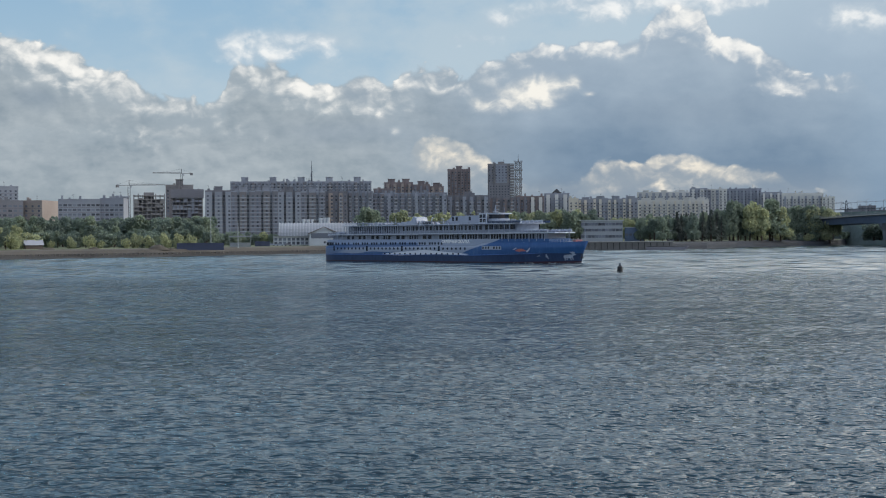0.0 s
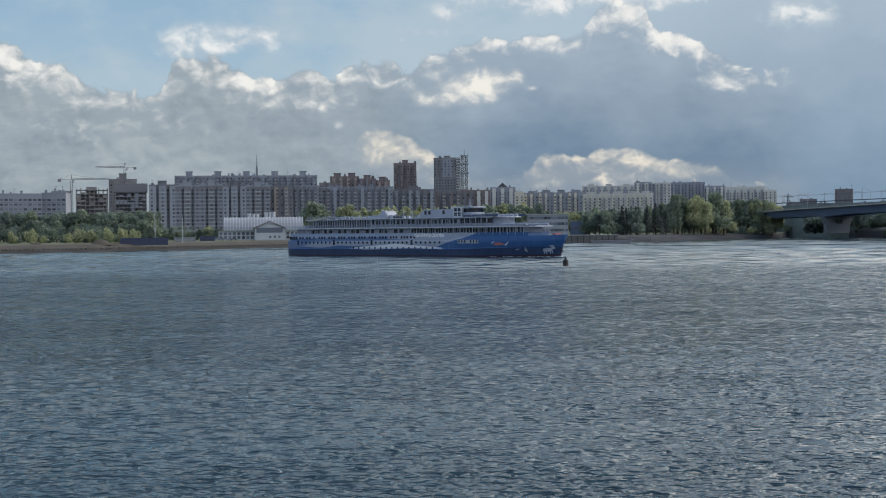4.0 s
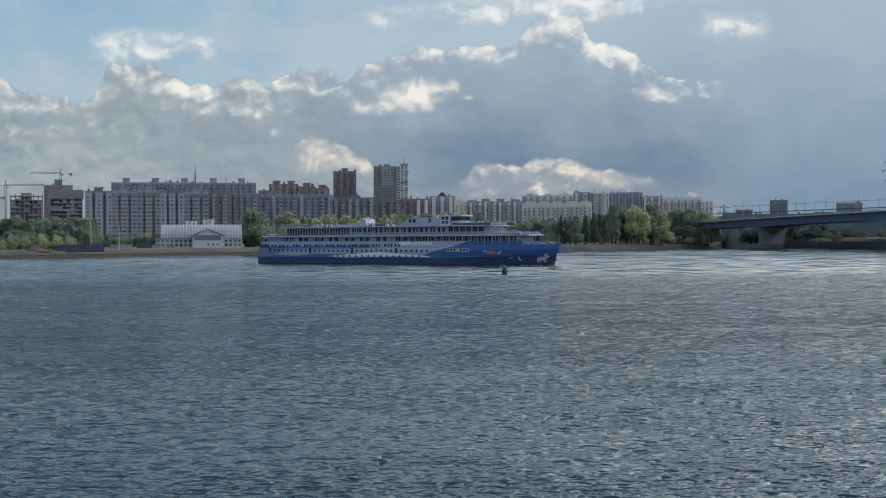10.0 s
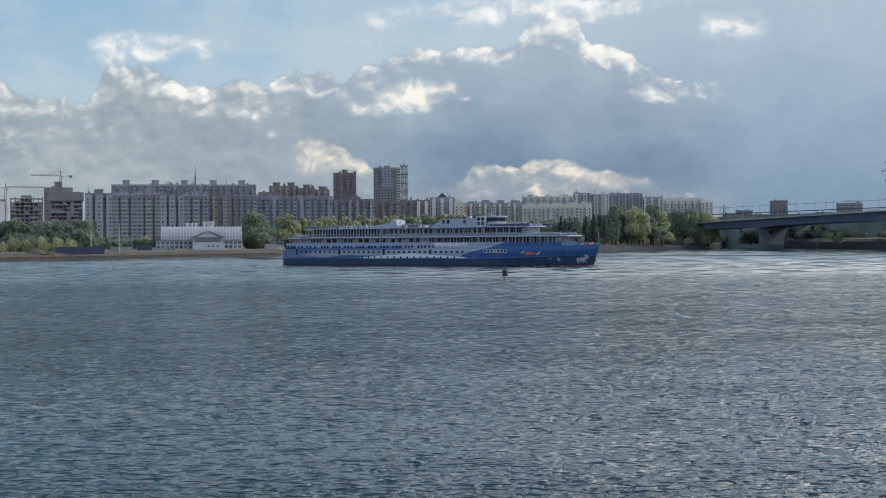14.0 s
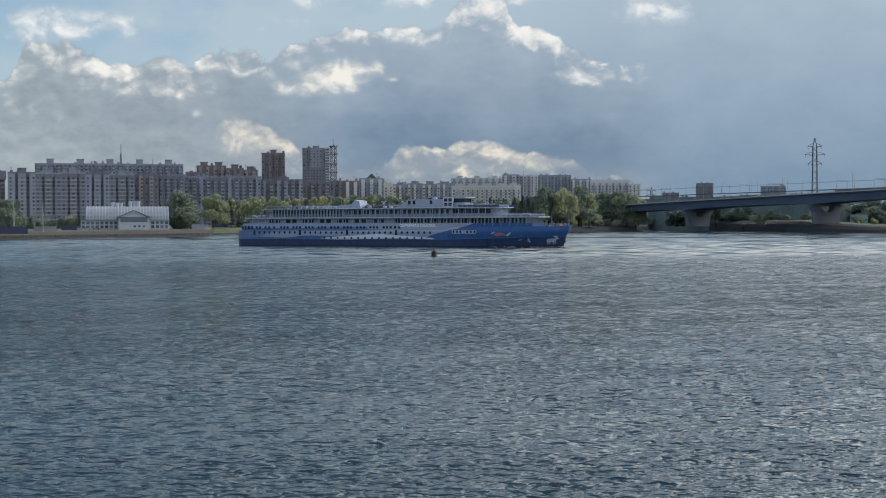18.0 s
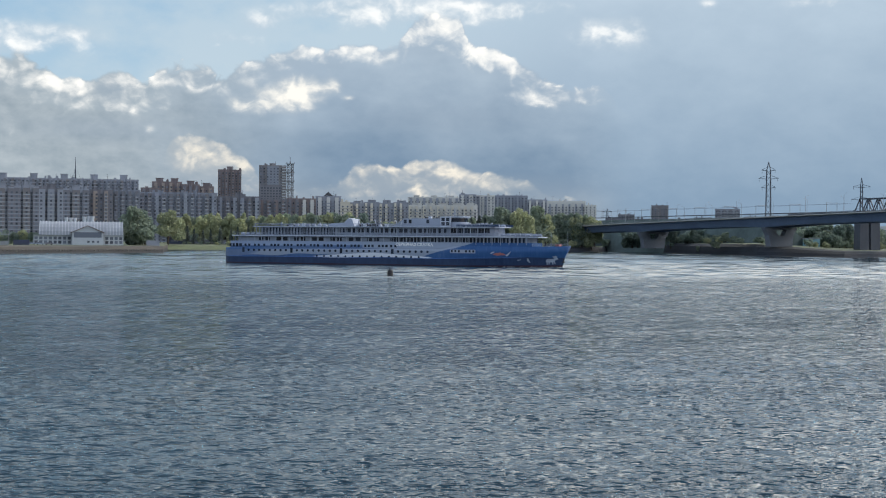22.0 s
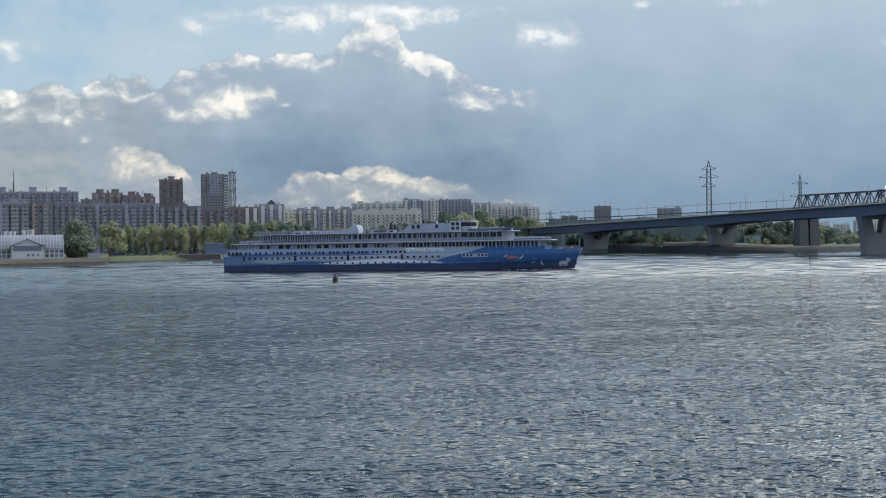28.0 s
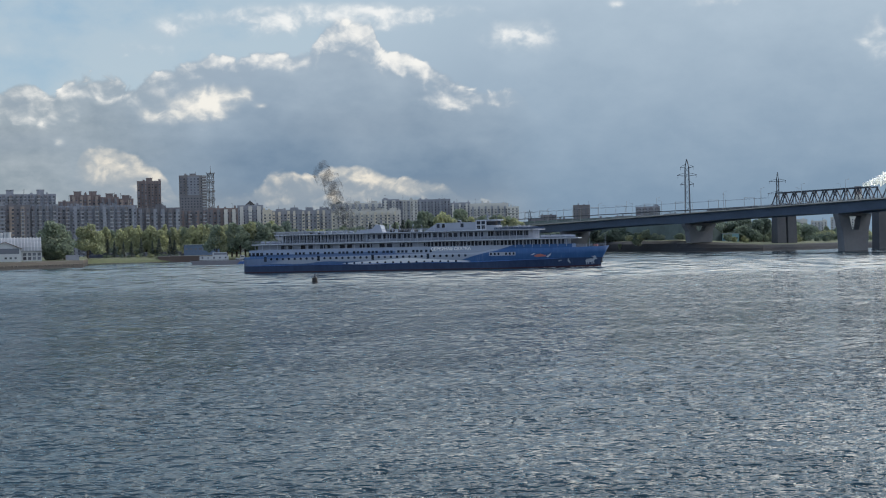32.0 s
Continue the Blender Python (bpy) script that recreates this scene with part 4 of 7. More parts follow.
def planting():
    woods(-20.5, -10.2, 745, 800, 14.5, 17.5, 62, [BROAD[1], BROAD[4], BROAD[1], BROAD[0]], "leafy green tree in the riverside wood", group="riverside wood", wide=1.15)
    woods(-20.5, -10.4, 690, 720, 8, 12.5, 30, [BROAD[0], BROAD[4], BUSH[2], BUSH[0]], "leafy tree at the edge of the riverside wood", group="riverside wood", wide=1.15)
    woods(-20.5, -17.8, 655, 685, 9, 13, 9, [BROAD[2], BUSH[1], BROAD[0]], "pale spring tree near the boat shed", group="riverside wood", wide=1.15)
    for b, h in ((-16.9, 5), (-16.1, 7.6), (-15.4, 8.8), (-14.9, 5), (-13.9, 6.5), (-13.4, 9.4), (-12.9, 8.2), (-12.2, 9.8), (-11.6, 9.6), (-11.1, 9.0)):
        tree(BUSH[1], b, TREE_RNG.uniform(676, 684), h, "bright green bush on the bank", "bush", "bank bushes", 0.85)
    woods(-10.4, -7.6, 770, 800, 7, 10.5, 14, BUSH, "green bush behind the landing", "bush", "bank bushes")
    tree(BROAD[3], -3.45, 792, 23.5, "large full-crowned tree by the hall", group="trees by the hall", wide=1.35)
    tree(BROAD[1], -3.05, 798, 21.0, "dark full-crowned tree by the hall", group="trees by the hall", wide=1.25)
    woods(-4.0, -2.6, 786, 790, 7, 10, 4, BUSH, "green bush under the large tree by the hall", "bush", "trees by the hall", 1.2)
    tree(BROAD[2], -2.1, 950, 25, "pale green tree beside a larger one", group="trees by the hall", wide=1.25)
    woods(-1.7, 3.1, 1010, 1045, 19, 24, 40, [BROAD[2], SLIM[0], BROAD[2], SLIM[0], BROAD[0]], "pale spring-green poplar in a row", group="poplar row", wide=1.05)
    woods(-1.7, 4.4, 1004, 1012, 8, 11, 12, [BUSH[1], BUSH[2]], "pale green bush before the poplars", "bush", "poplar row", 1.1)
    woods(-1.6, 1.8, 972, 984, 11, 15, 9, SPRUCE, "dark young spruce on the promenade", group="promenade spruces", wide=1.2)
    woods(-1.7, 1.7, 960, 970, 2.5, 4, 10, BUSH, "low green shrub on the promenade bank", "bush", "promenade shrubs", 1.4)
    woods(3.2, 6.3, 905, 940, 20, 24, 15, [BROAD[0], BROAD[2], BROAD[3], BROAD[1]], "broad green tree by the quay", group="quay trees", wide=1.0)
    woods(5.6, 10.4, 1010, 1060, 16, 19, 26, BROAD, "green tree behind the quay sheds", group="quay trees")
    woods(8.2, 10.6, 890, 925, 15, 18, 10, [BROAD[1], BROAD[4]], "dark green tree behind the quay", group="quay trees")
    woods(9.9, 11.9, 905, 940, 17, 22, 11, SPRUCE, "tall dark spruce behind the shore", group="spruces", wide=1.35)
    woods(11.7, 14.4, 960, 1010, 23, 31, 11, [BROAD[3], BROAD[0], BROAD[2]], "large old tree on the point", group="trees on the point", wide=0.95)
    woods(14.1, 16.5, 1055, 1090, 22, 28, 11, [BROAD[2], BROAD[2], BROAD[3]], "large pale green tree on the point", group="trees on the point", wide=0.9)
    woods(14.7, 16.4, 1036, 1048, 24, 29, 9, [BROAD[2], BROAD[3], BROAD[0]], "large pale green tree at the tip of the point", group="trees on the point", wide=0.95)
    woods(11.6, 16.4, 1010, 1070, 6, 10, 16, BUSH, "bush under the large trees", "bush", "trees on the point", 1.2)
    woods(8.4, 16.4, 1130, 1190, 18, 24, 20, BROAD, "green tree behind the point", group="trees on the point")
    woods(16.9, 21.5, 1180, 1230, 8, 14, 14, BUSH + BROAD, "tree along the railway bank", group="trees under the bridge", wide=1.2)
    woods(20.6, 27.0, 905, 1000, 4, 8, 18, BUSH, "low green bush under the bridge", "bush", "bushes under the bridge", 1.3)
    woods(24.6, 33.0, 960, 1080, 5, 9, 26, BUSH, "green bush behind the bridge", "bush", "bushes under the bridge", 1.3)
    woods(18.0, 26.5, 1010, 1080, 10, 17, 44, [BROAD[1], BROAD[4], BUSH[2]], "dark tree on the wooded slope behind the bridge", group="wooded slope", wide=1.35)
    woods(24.3, 28.6, 1000, 1080, 14, 21, 30, [BROAD[0], BROAD[4], BUSH[2], BUSH[0]], "green tree behind the bridge piers", group="wooded slope", wide=1.3)
    woods(26.6, 33.5, 1120, 1210, 8, 13, 30, [BUSH[0], BUSH[1], BROAD[0], BROAD[2]], "green tree on the flat behind the bridges", group="trees under the bridge", wide=1.4)
    woods(28.0, 34.0, 1300, 1400, 8, 13, 16, BUSH + BROAD, "tree on the far flat beyond the bridge", "tree", "trees under the bridge", 1.3)


planting()


# ---- the bridges ----
girder = surface("bridge_paint", (0.088, 0.122, 0.19), 0.6, 0.3, 0.4, 0.05, metal=0.2)
pier_stone = surface("pier_concrete", (0.108, 0.12, 0.142), 0.85, 0.35, 0.5, 0.05, 0.03)
scrub = surface("dark_scrub", (0.082, 0.112, 0.108), 0.95, 0.8, 0.25, 0.03, 0.2)
pier_dark = surface("dark_pier_stone", (0.06, 0.067, 0.082), 0.9, 0.4, 0.5, 0.05, 0.03)
steel = surface("dark_steel", (0.046, 0.058, 0.08), 0.55, 0.3, 1.0, 0.1, metal=0.3)
galvanised = surface("galvanised_steel", (0.26, 0.27, 0.28), 0.5, 0.3, 1.0, 0.1, metal=0.5)

PIER_B, PIER_A, PIER_F = Vector((385, 652, 0)), Vector((352, 783, 0)), Vector((317, 925, 0))
ROAD_WAY = (PIER_F - PIER_B).normalized()
ROAD_SIDE = Vector((ROAD_WAY.y, -ROAD_WAY.x, 0))


def deck_top(s):
    """Height of the carriageway s metres beyond the river pier."""
    return 27.2 - 0.0165 * s if s < 300 else 22.3 - 0.022 * (s - 300)


def road_bridge():
    ob = thing("road_bridge", "long grey-blue steel road bridge on concrete piers", "bridge")
    piers_at = [-140, 0, (PIER_A - PIER_B).length, (PIER_F - PIER_B).length, 430, 560]
    stations = [s for s in range(-190, 660, 10)]

    def at(s, off, z):
        return PIER_B + ROAD_WAY * s + ROAD_SIDE * off + Vector((0, 0, z))

    def depth(s):
        near = min(abs(s - p) for p in piers_at)
        return 4.6 + 1.0 * math.exp(-(near / 20.0) ** 2)

    # box girder, then slab, kerb beam, railing
    for off in (-8.0, 8.0):
        bm = bmesh.new()
        rings = []
        for s in stations:
            t = deck_top(s) - 1.0
            rings.append([bm.verts.new(at(s, off + w, z)) for w, z in ((-4.5, t), (4.5, t), (3.2, t - depth(s)), (-3.2, t - depth(s)))])
        for a, b in zip(rings, rings[1:]):
            for i in range(4):
                j = (i + 1) % 4
                bm.faces.new((a[i], a[j], b[j], b[i]))
        bm.faces.new(rings[0])
        bm.faces.new(rings[-1][::-1])
        part("box_girder", bm, girder, ob)
    bm = bmesh.new()
    rings = [[bm.verts.new(at(s, w, z)) for w, z in ((-15.5, deck_top(s)), (15.5, deck_top(s)), (15.5, deck_top(s) - 0.6), (12.5, deck_top(s) - 0.99), (-12.5, deck_top(s) - 0.99), (-15.5, deck_top(s) - 0.6))] for s in stations]
    for a, b in zip(rings, rings[1:]):
        for i in range(6):
            j = (i + 1) % 6
            bm.faces.new((a[i], a[j], b[j], b[i]))
    bm.faces.new(rings[0])
    bm.faces.new(rings[-1][::-1])
    part("deck_slab", bm, concrete, ob)
    for off in (-15.2, 15.2):
        rail = bmesh.new()
        for s0, s1 in zip(stations, stations[1:]):
            for z in (0.45, 1.1):
                bar(rail, at(s0, off, deck_top(s0) + z), at(s1, off, deck_top(s1) + z), 0.12)
            for k in range(4):
                s = s0 + (s1 - s0) * k / 4
                bar(rail, at(s, off, deck_top(s)), at(s, off, deck_top(s) + 1.1), 0.10)
        part("railing", rail, galvanised, ob)
    for s in piers_at[1:]:
        foot = land_z(*(lambda p: (p.length, math.degrees(math.atan2(p.x, p.y))))(at(s, 0, 0)))
        foot = -1.0 if s < 10 else foot - 0.5
        top = deck_top(s) - 1.0 - depth(s) - 0.05
        bm = bmesh.new()

        def leg(o0, o1, p0, p1, z0, z1, half0, half1):
            vs = [bm.verts.new(at(s + ds * h, o, z)) for z, lo, hi, h in ((z0, o0, o1, half0), (z1, p0, p1, half1)) for o, ds in ((lo, -1), (hi, -1), (hi, 1), (lo, 1))]
            for f in ((3, 2, 1, 0), (4, 5, 6, 7), (0, 1, 5, 4), (1, 2, 6, 5), (2, 3, 7, 6), (3, 0, 4, 7)):
                bm.faces.new([vs[i] for i in f])
        knee = foot + (top - foot) * 0.58
        leg(-8.5, 8.5, -9.6, 9.6, foot, knee, 2.6, 2.2)
        leg(-9.6, -2.4, -12.0, -4.3, knee, top - 1.6, 2.2, 1.9)
        leg(2.4, 9.6, 4.3, 12.0, knee, top - 1.6, 2.2, 1.9)
        leg(-12.2, 12.2, -12.6, 12.6, top - 1.6, top, 2.0, 2.0)
        part("pier", bm, pier_stone, ob)
    for s in range(-180, 640, 34):
        for off in (-14.6, 14.6):
            bm = bmesh.new()
            base = at(s, off, deck_top(s))
            tube(bm, base.x, base.y, ((base.z, 0.16), (base.z + 11, 0.08)), 6)
            inward = ROAD_SIDE * (-2.2 if off > 0 else 2.2)
            bar(bm, base + Vector((0, 0, 11)), base + inward + Vector((0, 0, 11.6)), 0.09)
            bar(bm, base + inward * 0.75 + Vector((0, 0, 11.5)), base + inward * 1.2 + Vector((0, 0, 11.7)), 0.3, 0.12)
            part("lamp_post", bm, galvanised, ob)
    return ob


def rail_bridge():
    ob = thing("railway_bridge", "dark steel truss railway bridge behind the road bridge", "bridge")
    start, way = Vector((440, 714, 0)), (Vector((417, 803, 0)) - Vector((440, 714, 0))).normalized()
    side = Vector((way.y, -way.x, 0))
    long, n, low, high = 92.0, 10, 29.5, 37.8

    def at(s, off, z):
        return start + way * s + side * off + Vector((0, 0, z))
    for first, off in ((0, -3.2), (0, 3.2), (-97, -3.2), (-97, 3.2)):
        bm = bmesh.new()
        bar(bm, at(first, off, low), at(first + long, off, low), 0.9)
        bar(bm, at(first + long / n * 0.45, off, high), at(first + long - long / n * 0.45, off, high), 0.8)
        part("truss_frame", bm, steel, ob)
        for k in range(n):
            bm = bmesh.new()
            s0, s1 = first + long * k / n, first + long * (k + 1) / n
            m = (s0 + s1) / 2
            bar(bm, at(s0, off, low), at(m, off, high), 0.55)
            bar(bm, at(m, off, high), at(s1, off, low), 0.55)
            bar(bm, at(m, off, high), at(m, off, low), 0.3)
            part("truss_panel", bm, steel, ob)
    bm = bmesh.new()
    for k in range(n):
        m = long * (k + 0.5) / n
        bar(bm, at(m, -3.2, high), at(m, 3.2, high), 0.35)
    part("cross_bracing", bm, steel, ob)
    bm = bmesh.new()
    for s0, s1, z in ((-160, long, low - 0.9), (long, 160, low - 1.4)):
        for off in (-2.4, 2.4):
            bar(bm, at(s0, off, z), at(s1, off, z), 1.2, 2.2)
    bar(bm, at(-160, 0, low + 0.3), at(620, 0, low - 0.1), 5.2, 0.5)
    part("track_girder", bm, steel, ob)
    for s, off in ((0, 0), (84, -4.6), (84, 4.6)):
        p = at(s, off, 0)
        z = land_z(p.length, math.degrees(math.atan2(p.x, p.y))) - 0.6
        if p.length < shore(math.degrees(math.atan2(p.x, p.y))) + 6:
            z = -1.0
        bm = bmesh.new()
        vs = []
        for zz, a, b in ((z, 3.9, 3.0), (low - 4.0, 3.6, 2.7), (low - 3.9, 4.0, 3.0), (low - 2.1, 4.0, 3.0)):
            vs.append([bm.verts.new(at(s + ds * b, off + o * a, zz)) for o, ds in ((-1, -1), (1, -1), (1, 1), (-1, 1))])
        for lo, hi in zip(vs, vs[1:]):
            for i in range(4):
                j = (i + 1) % 4
                bm.faces.new((lo[i], lo[j], hi[j], hi[i]))
        bm.faces.new(vs[0][::-1])
        bm.faces.new(vs[-1])
        part("pier", bm, pier_dark, ob)
    # the approach runs on a grassed embankment
    bm = bmesh.new()
    rings = []
    for k in range(23):
        s = 180 + k * 20
        dz = noise.noise((k * 0.7, 1, 0)) * 1.2
        rings.append([bm.verts.new(at(s, o, z)) for o, z in ((-14 + dz, -1.0), (-10 + dz * 0.5, 11 + dz), (-5.5, low - 2.4), (5.5, low - 2.4), (24, 14), (42, -1.0))])
    for a, b in zip(rings, rings[1:]):
        for i in range(5):
            bm.faces.new((a[i], a[i + 1], b[i + 1], b[i]))
    bm.faces.new(rings[0])
    bm.faces.new(rings[-1][::-1])
    part("embankment", bm, scrub, ob, "scrub-covered railway embankment")
    # scrub on the slope of the embankment
    for k in range(40):
        s, o = 186 + 430 * (k + TREE_RNG.random()) / 40, TREE_RNG.uniform(-24, -13)
        foot = at(s, o, 0)
        bearing = math.degrees(math.atan2(foot.x, foot.y))
        if foot.length < shore(bearing) + 14:
            continue
        z = land_z(foot.length, bearing)
        size = TREE_RNG.uniform(0.5, 0.95)
        m = Matrix.Translation(at(s, o, z - 0.1)) @ Matrix.Rotation(TREE_RNG.uniform(0, 6.28), 4, "Z") @ Matrix.Diagonal((size * 1.5, size * 1.5, size, 1))
        shrub = thing("bush", "dark green scrub at the foot of the railway embankment", "bush", m, "embankment scrub")
        model = (BUSH[0], BUSH[0], BROAD[0], BROAD[3])[TREE_RNG.randrange(4)]
        piece("trunk", model[1], shrub)
        piece("crown", model[0], shrub)
    # overhead line gantries on the approach
    for s in range(118, 620, 38):
        bm = bmesh.new()
        for off in (-4.5, 4.5):
            bar(bm, at(s, off, low - 0.5), at(s, off, low + 6.6), 0.24)
        bar(bm, at(s, -4.5, low + 6.4), at(s, 4.5, low + 6.4), 0.18, 0.25)
        part("gantry", bm, galvanised, ob)
    bm = bmesh.new()
    for off in (-2, 2):
        bar(bm, at(100, off, low + 5.6), at(618, off, low + 5.6), 0.09)
    part("overhead_wire", bm, steel, ob)
    return ob


def pylon(name, label, b, d, height, arms, split):
    """A lattice pylon: four tapering legs, cross braces, and arms at given shares of its height."""
    base = land_z(d, b) - 0.3
    ob = thing(name, label, "pylon", pose(*polar(b, d, base), 0, 0, -b), "power line pylons")
    waist = height * 0.26

    def half(z):
        return 3.9 - (3.9 - split) * min(1, z / waist) if z < waist else split * (1 - 0.35 * (z - waist) / (height - waist))
    for sx, sy in ((-1, -1), (1, -1), (1, 1), (-1, 1)):
        bm = bmesh.new()
        zs = [0, waist, height * 0.9]
        for z0, z1 in zip(zs, zs[1:]):
            bar(bm, (sx * half(z0), sy * half(z0), z0), (sx * half(z1), sy * half(z1), z1), 0.62)
        bar(bm, (sx * half(zs[2]), sy * half(zs[2]), zs[2]), (0, 0, height), 0.45)
        part("leg", bm, steel, ob)
    bm = bmesh.new()
    levels = [height * 0.9 * k / 13 for k in range(14)]
    for k, (z0, z1) in enumerate(zip(levels, levels[1:])):
        for sx, sy, tx, ty in ((-1, -1, 1, -1), (1, -1, 1, 1), (1, 1, -1, 1), (-1, 1, -1, -1)):
            if k % 2:
                sx, sy, tx, ty = tx, ty, sx, sy
            bar(bm, (sx * half(z0), sy * half(z0), z0), (tx * half(z1), ty * half(z1), z1), 0.22)
    part("bracing", bm, steel, ob)
    for share, reach in arms:
        z = height * share
        for s in (-1, 1):
            bm = bmesh.new()
            for y in (-1, 1):
                bar(bm, (s * half(z), y * half(z) * 0.8, z), (s * reach, 0, z + 0.6), 0.34)
            bar(bm, (s * half(z), 0, z + 2.6), (s * reach, 0, z + 0.7), 0.26)
            bar(bm, (s * reach * 0.93, 0, z + 0.5), (s * reach * 0.93, 0, z - 1.6), 0.2)
            part("crossarm", bm, steel, ob)
    return ob


road_bridge()
rail_bridge()
pylon("power_pylon", "tall dark lattice pylon behind the bridge", 23.77, 1000, 61.0, ((0.68, 5.0), (0.79, 7.2), (0.89, 5.0)), 1.9)
pylon("power_pylon", "dark lattice pylon beside the truss bridge", 27.55, 1230, 62.5, ((0.52, 7.0), (0.68, 9.0), (0.86, 7.5)), 1.2)


# ---- the river cruise ship: x runs to the bow, -y to starboard ----
ship_white = surface("ship_white_paint", (0.222, 0.256, 0.322), 0.45, 0.10, 0.8, 0.12)
ship_blue = surface("ship_blue_paint", (0.035, 0.11, 0.33), 0.4, 0.2, 0.6, 0.1)
ship_glass = glass_dark("ship_glass", (0.014, 0.020, 0.032), 0.1)
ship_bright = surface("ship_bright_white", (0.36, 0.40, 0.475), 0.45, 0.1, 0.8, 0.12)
ship_deck = surface("deck_paint", (0.20, 0.21, 0.22), 0.7, 0.3, 0.8, 0.1)
ship_black = surface("black_tarpaulin", (0.02, 0.022, 0.026), 0.7, 0.4, 1.0, 0.2)
ship_orange = surface("orange_paint", (0.30, 0.10, 0.085), 0.6, 0.3, 1.0, 0.2)
# greyed white holds the shade under the overhanging decks; also the windlass grey
ship_shade_grey = surface("ship_shade_grey_paint", (0.168, 0.198, 0.255), 0.5, 0.2, 0.8, 0.12)


def livery_material():
    """White sides with blue sweeps over a navy bottom, by place along the hull."""
    mat, tree, shader = bare("ship_livery")
    vector, x, y, z = coords(tree)
    wear = fbm(tree, vector, 0.5, 5)
    streak = fbm(tree, combine(tree, x * 2.0, y, z * 0.15), 0.8, 4)
    white = mix(tree, (wear - 0.5) * 0.4 + (streak - 0.5) * 0.5 + 0.5, (0.18, 0.215, 0.28, 1), (0.27, 0.31, 0.38, 1))
    blue = mix(tree, (wear - 0.5) + (streak - 0.5) * 0.8 + 0.5, (0.013, 0.052, 0.150, 1), (0.030, 0.095, 0.235, 1))
    navy = mix(tree, (wear - 0.5) + (streak - 0.5) + 0.5, (0.011, 0.024, 0.062, 1), (0.028, 0.052, 0.115, 1))
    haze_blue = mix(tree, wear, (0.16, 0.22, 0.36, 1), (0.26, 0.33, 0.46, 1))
    # the blue fore body climbs from the waterline amidships to the rail
    fore = (x * 0.30 - 1.85 - z + ((x - 12.0) * 0.25).op("SINE") * 0.35).step(-0.06, 0.06)
    # the stern and side streaks
    aft_low = (3.55 - z + (x + 24.0) * 0.03 + (x * 0.35).op("SINE") * 0.22).step(-0.08, 0.08) * (-20.0 - x).step(-3.0, 3.0)
    stern = (-50.0 - x + (z - 3.0) * 2.2).step(-2.5, 2.5) * (6.2 - z).step(-0.1, 0.1)
    streak_mid = (0.62 - (z - 5.55 - (x + 40.0) * 0.012).op("ABSOLUTE")).step(-0.1, 0.1) * (-2.0 - x).step(-6.0, 6.0)
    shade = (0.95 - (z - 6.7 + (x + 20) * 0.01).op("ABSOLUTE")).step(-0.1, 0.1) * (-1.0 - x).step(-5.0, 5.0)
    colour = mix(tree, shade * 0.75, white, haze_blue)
    colour = mix(tree, streak_mid * 0.75, colour, blue)
    colour = mix(tree, stern * 0.6, colour, blue)
    colour = mix(tree, aft_low * 0.9, colour, blue)
    colour = mix(tree, fore, colour, blue)
    spike = (0.50 - (x - 15.0) * 0.036 - (z - 4.75 - (x - 17.0) * 0.12).op("ABSOLUTE")).step(-0.04, 0.04) * (x - 14.0).step(-0.5, 0.5)
    colour = mix(tree, spike, colour, white)
    # the bright lower sweep amidships
    lower = (4.15 - z - (x + 3.0).op("ABSOLUTE") * 0.062).step(-0.05, 0.05) * (x + 25.0).step(-1.0, 1.0) * (18.0 - x).step(-1.0, 1.0)
    colour = mix(tree, lower, colour, (0.52, 0.55, 0.60, 1))
    # the white upper sweep that carries the name, pointed aft
    sweep = (7.7 - z).step(-0.05, 0.05) * (z - 5.75 - (x - 20.0).op("MAXIMUM", 0.0) * 0.16 + (x + 9.0).op("MINIMUM", 0.0) * 0.12).step(-0.05, 0.05) * (x + 7.0).step(-0.5, 0.5) * (25.0 - x).step(-0.5, 0.5)
    colour = mix(tree, sweep, colour, (0.24, 0.285, 0.37, 1))
    grime = (streak - 0.5) * 0.8 + (wear - 0.5) * 0.5
    colour = mix(tree, grime.step(0.05, 0.4) * 0.35, colour, (0.20, 0.21, 0.22, 1))
    bottom = (2.45 + (x * 0.16 + 1.0).op("SINE") * 0.22 + (x - 20.0).op("MAXIMUM", 0.0) * 0.022 - z).step(-0.05, 0.05)
    colour = mix(tree, bottom, colour, navy)
    boot = (0.32 + (x - 30.0).op("MAXIMUM", 0.0) * 0.012 - z).step(-0.05, 0.05)
    colour = mix(tree, boot, colour, (0.035, 0.014, 0.02, 1))
    tree.links.new(colour, shader.inputs["Base Color"])
    shader.inputs["Roughness"].default_value = 0.5
    shader.inputs["Specular IOR Level"].default_value = 0.25
    return mat


livery = livery_material()
HULL_TOP = 5.4


def hull_half(u, z):
    """Half breadth of the hull."""
    fwd = 60.2 + 3.4 * max(0.0, min(1.0, (z - 0.3) / 6.4)) ** 1.3
    flare = 1.0 - 0.10 * max(0, 1 - z / 4.0) * (1 if u > 30 else 0.2)
    w = 8.3
    if u > 28:
        t = min(1.0, (u - 28) / (fwd - 28))
        w *= max(0.0, 1 - t ** 2.5) ** 0.85
    if u < -52:
        t = min(1.0, (-52 - u) / 10.2)
        w *= math.sqrt(max(0.0, 1 - 0.62 * t * t))
    return max(0.04, w * flare)


def sheer(u):
    """Top edge of the hull plating."""
    t = max(0.0, min(1.0, (u - 21.0) / 6.0))
    rise = t * t * (3 - 2 * t)
    return HULL_TOP + rise * 1.15 + max(0.0, (u - 48) / 16) ** 2 * 0.35


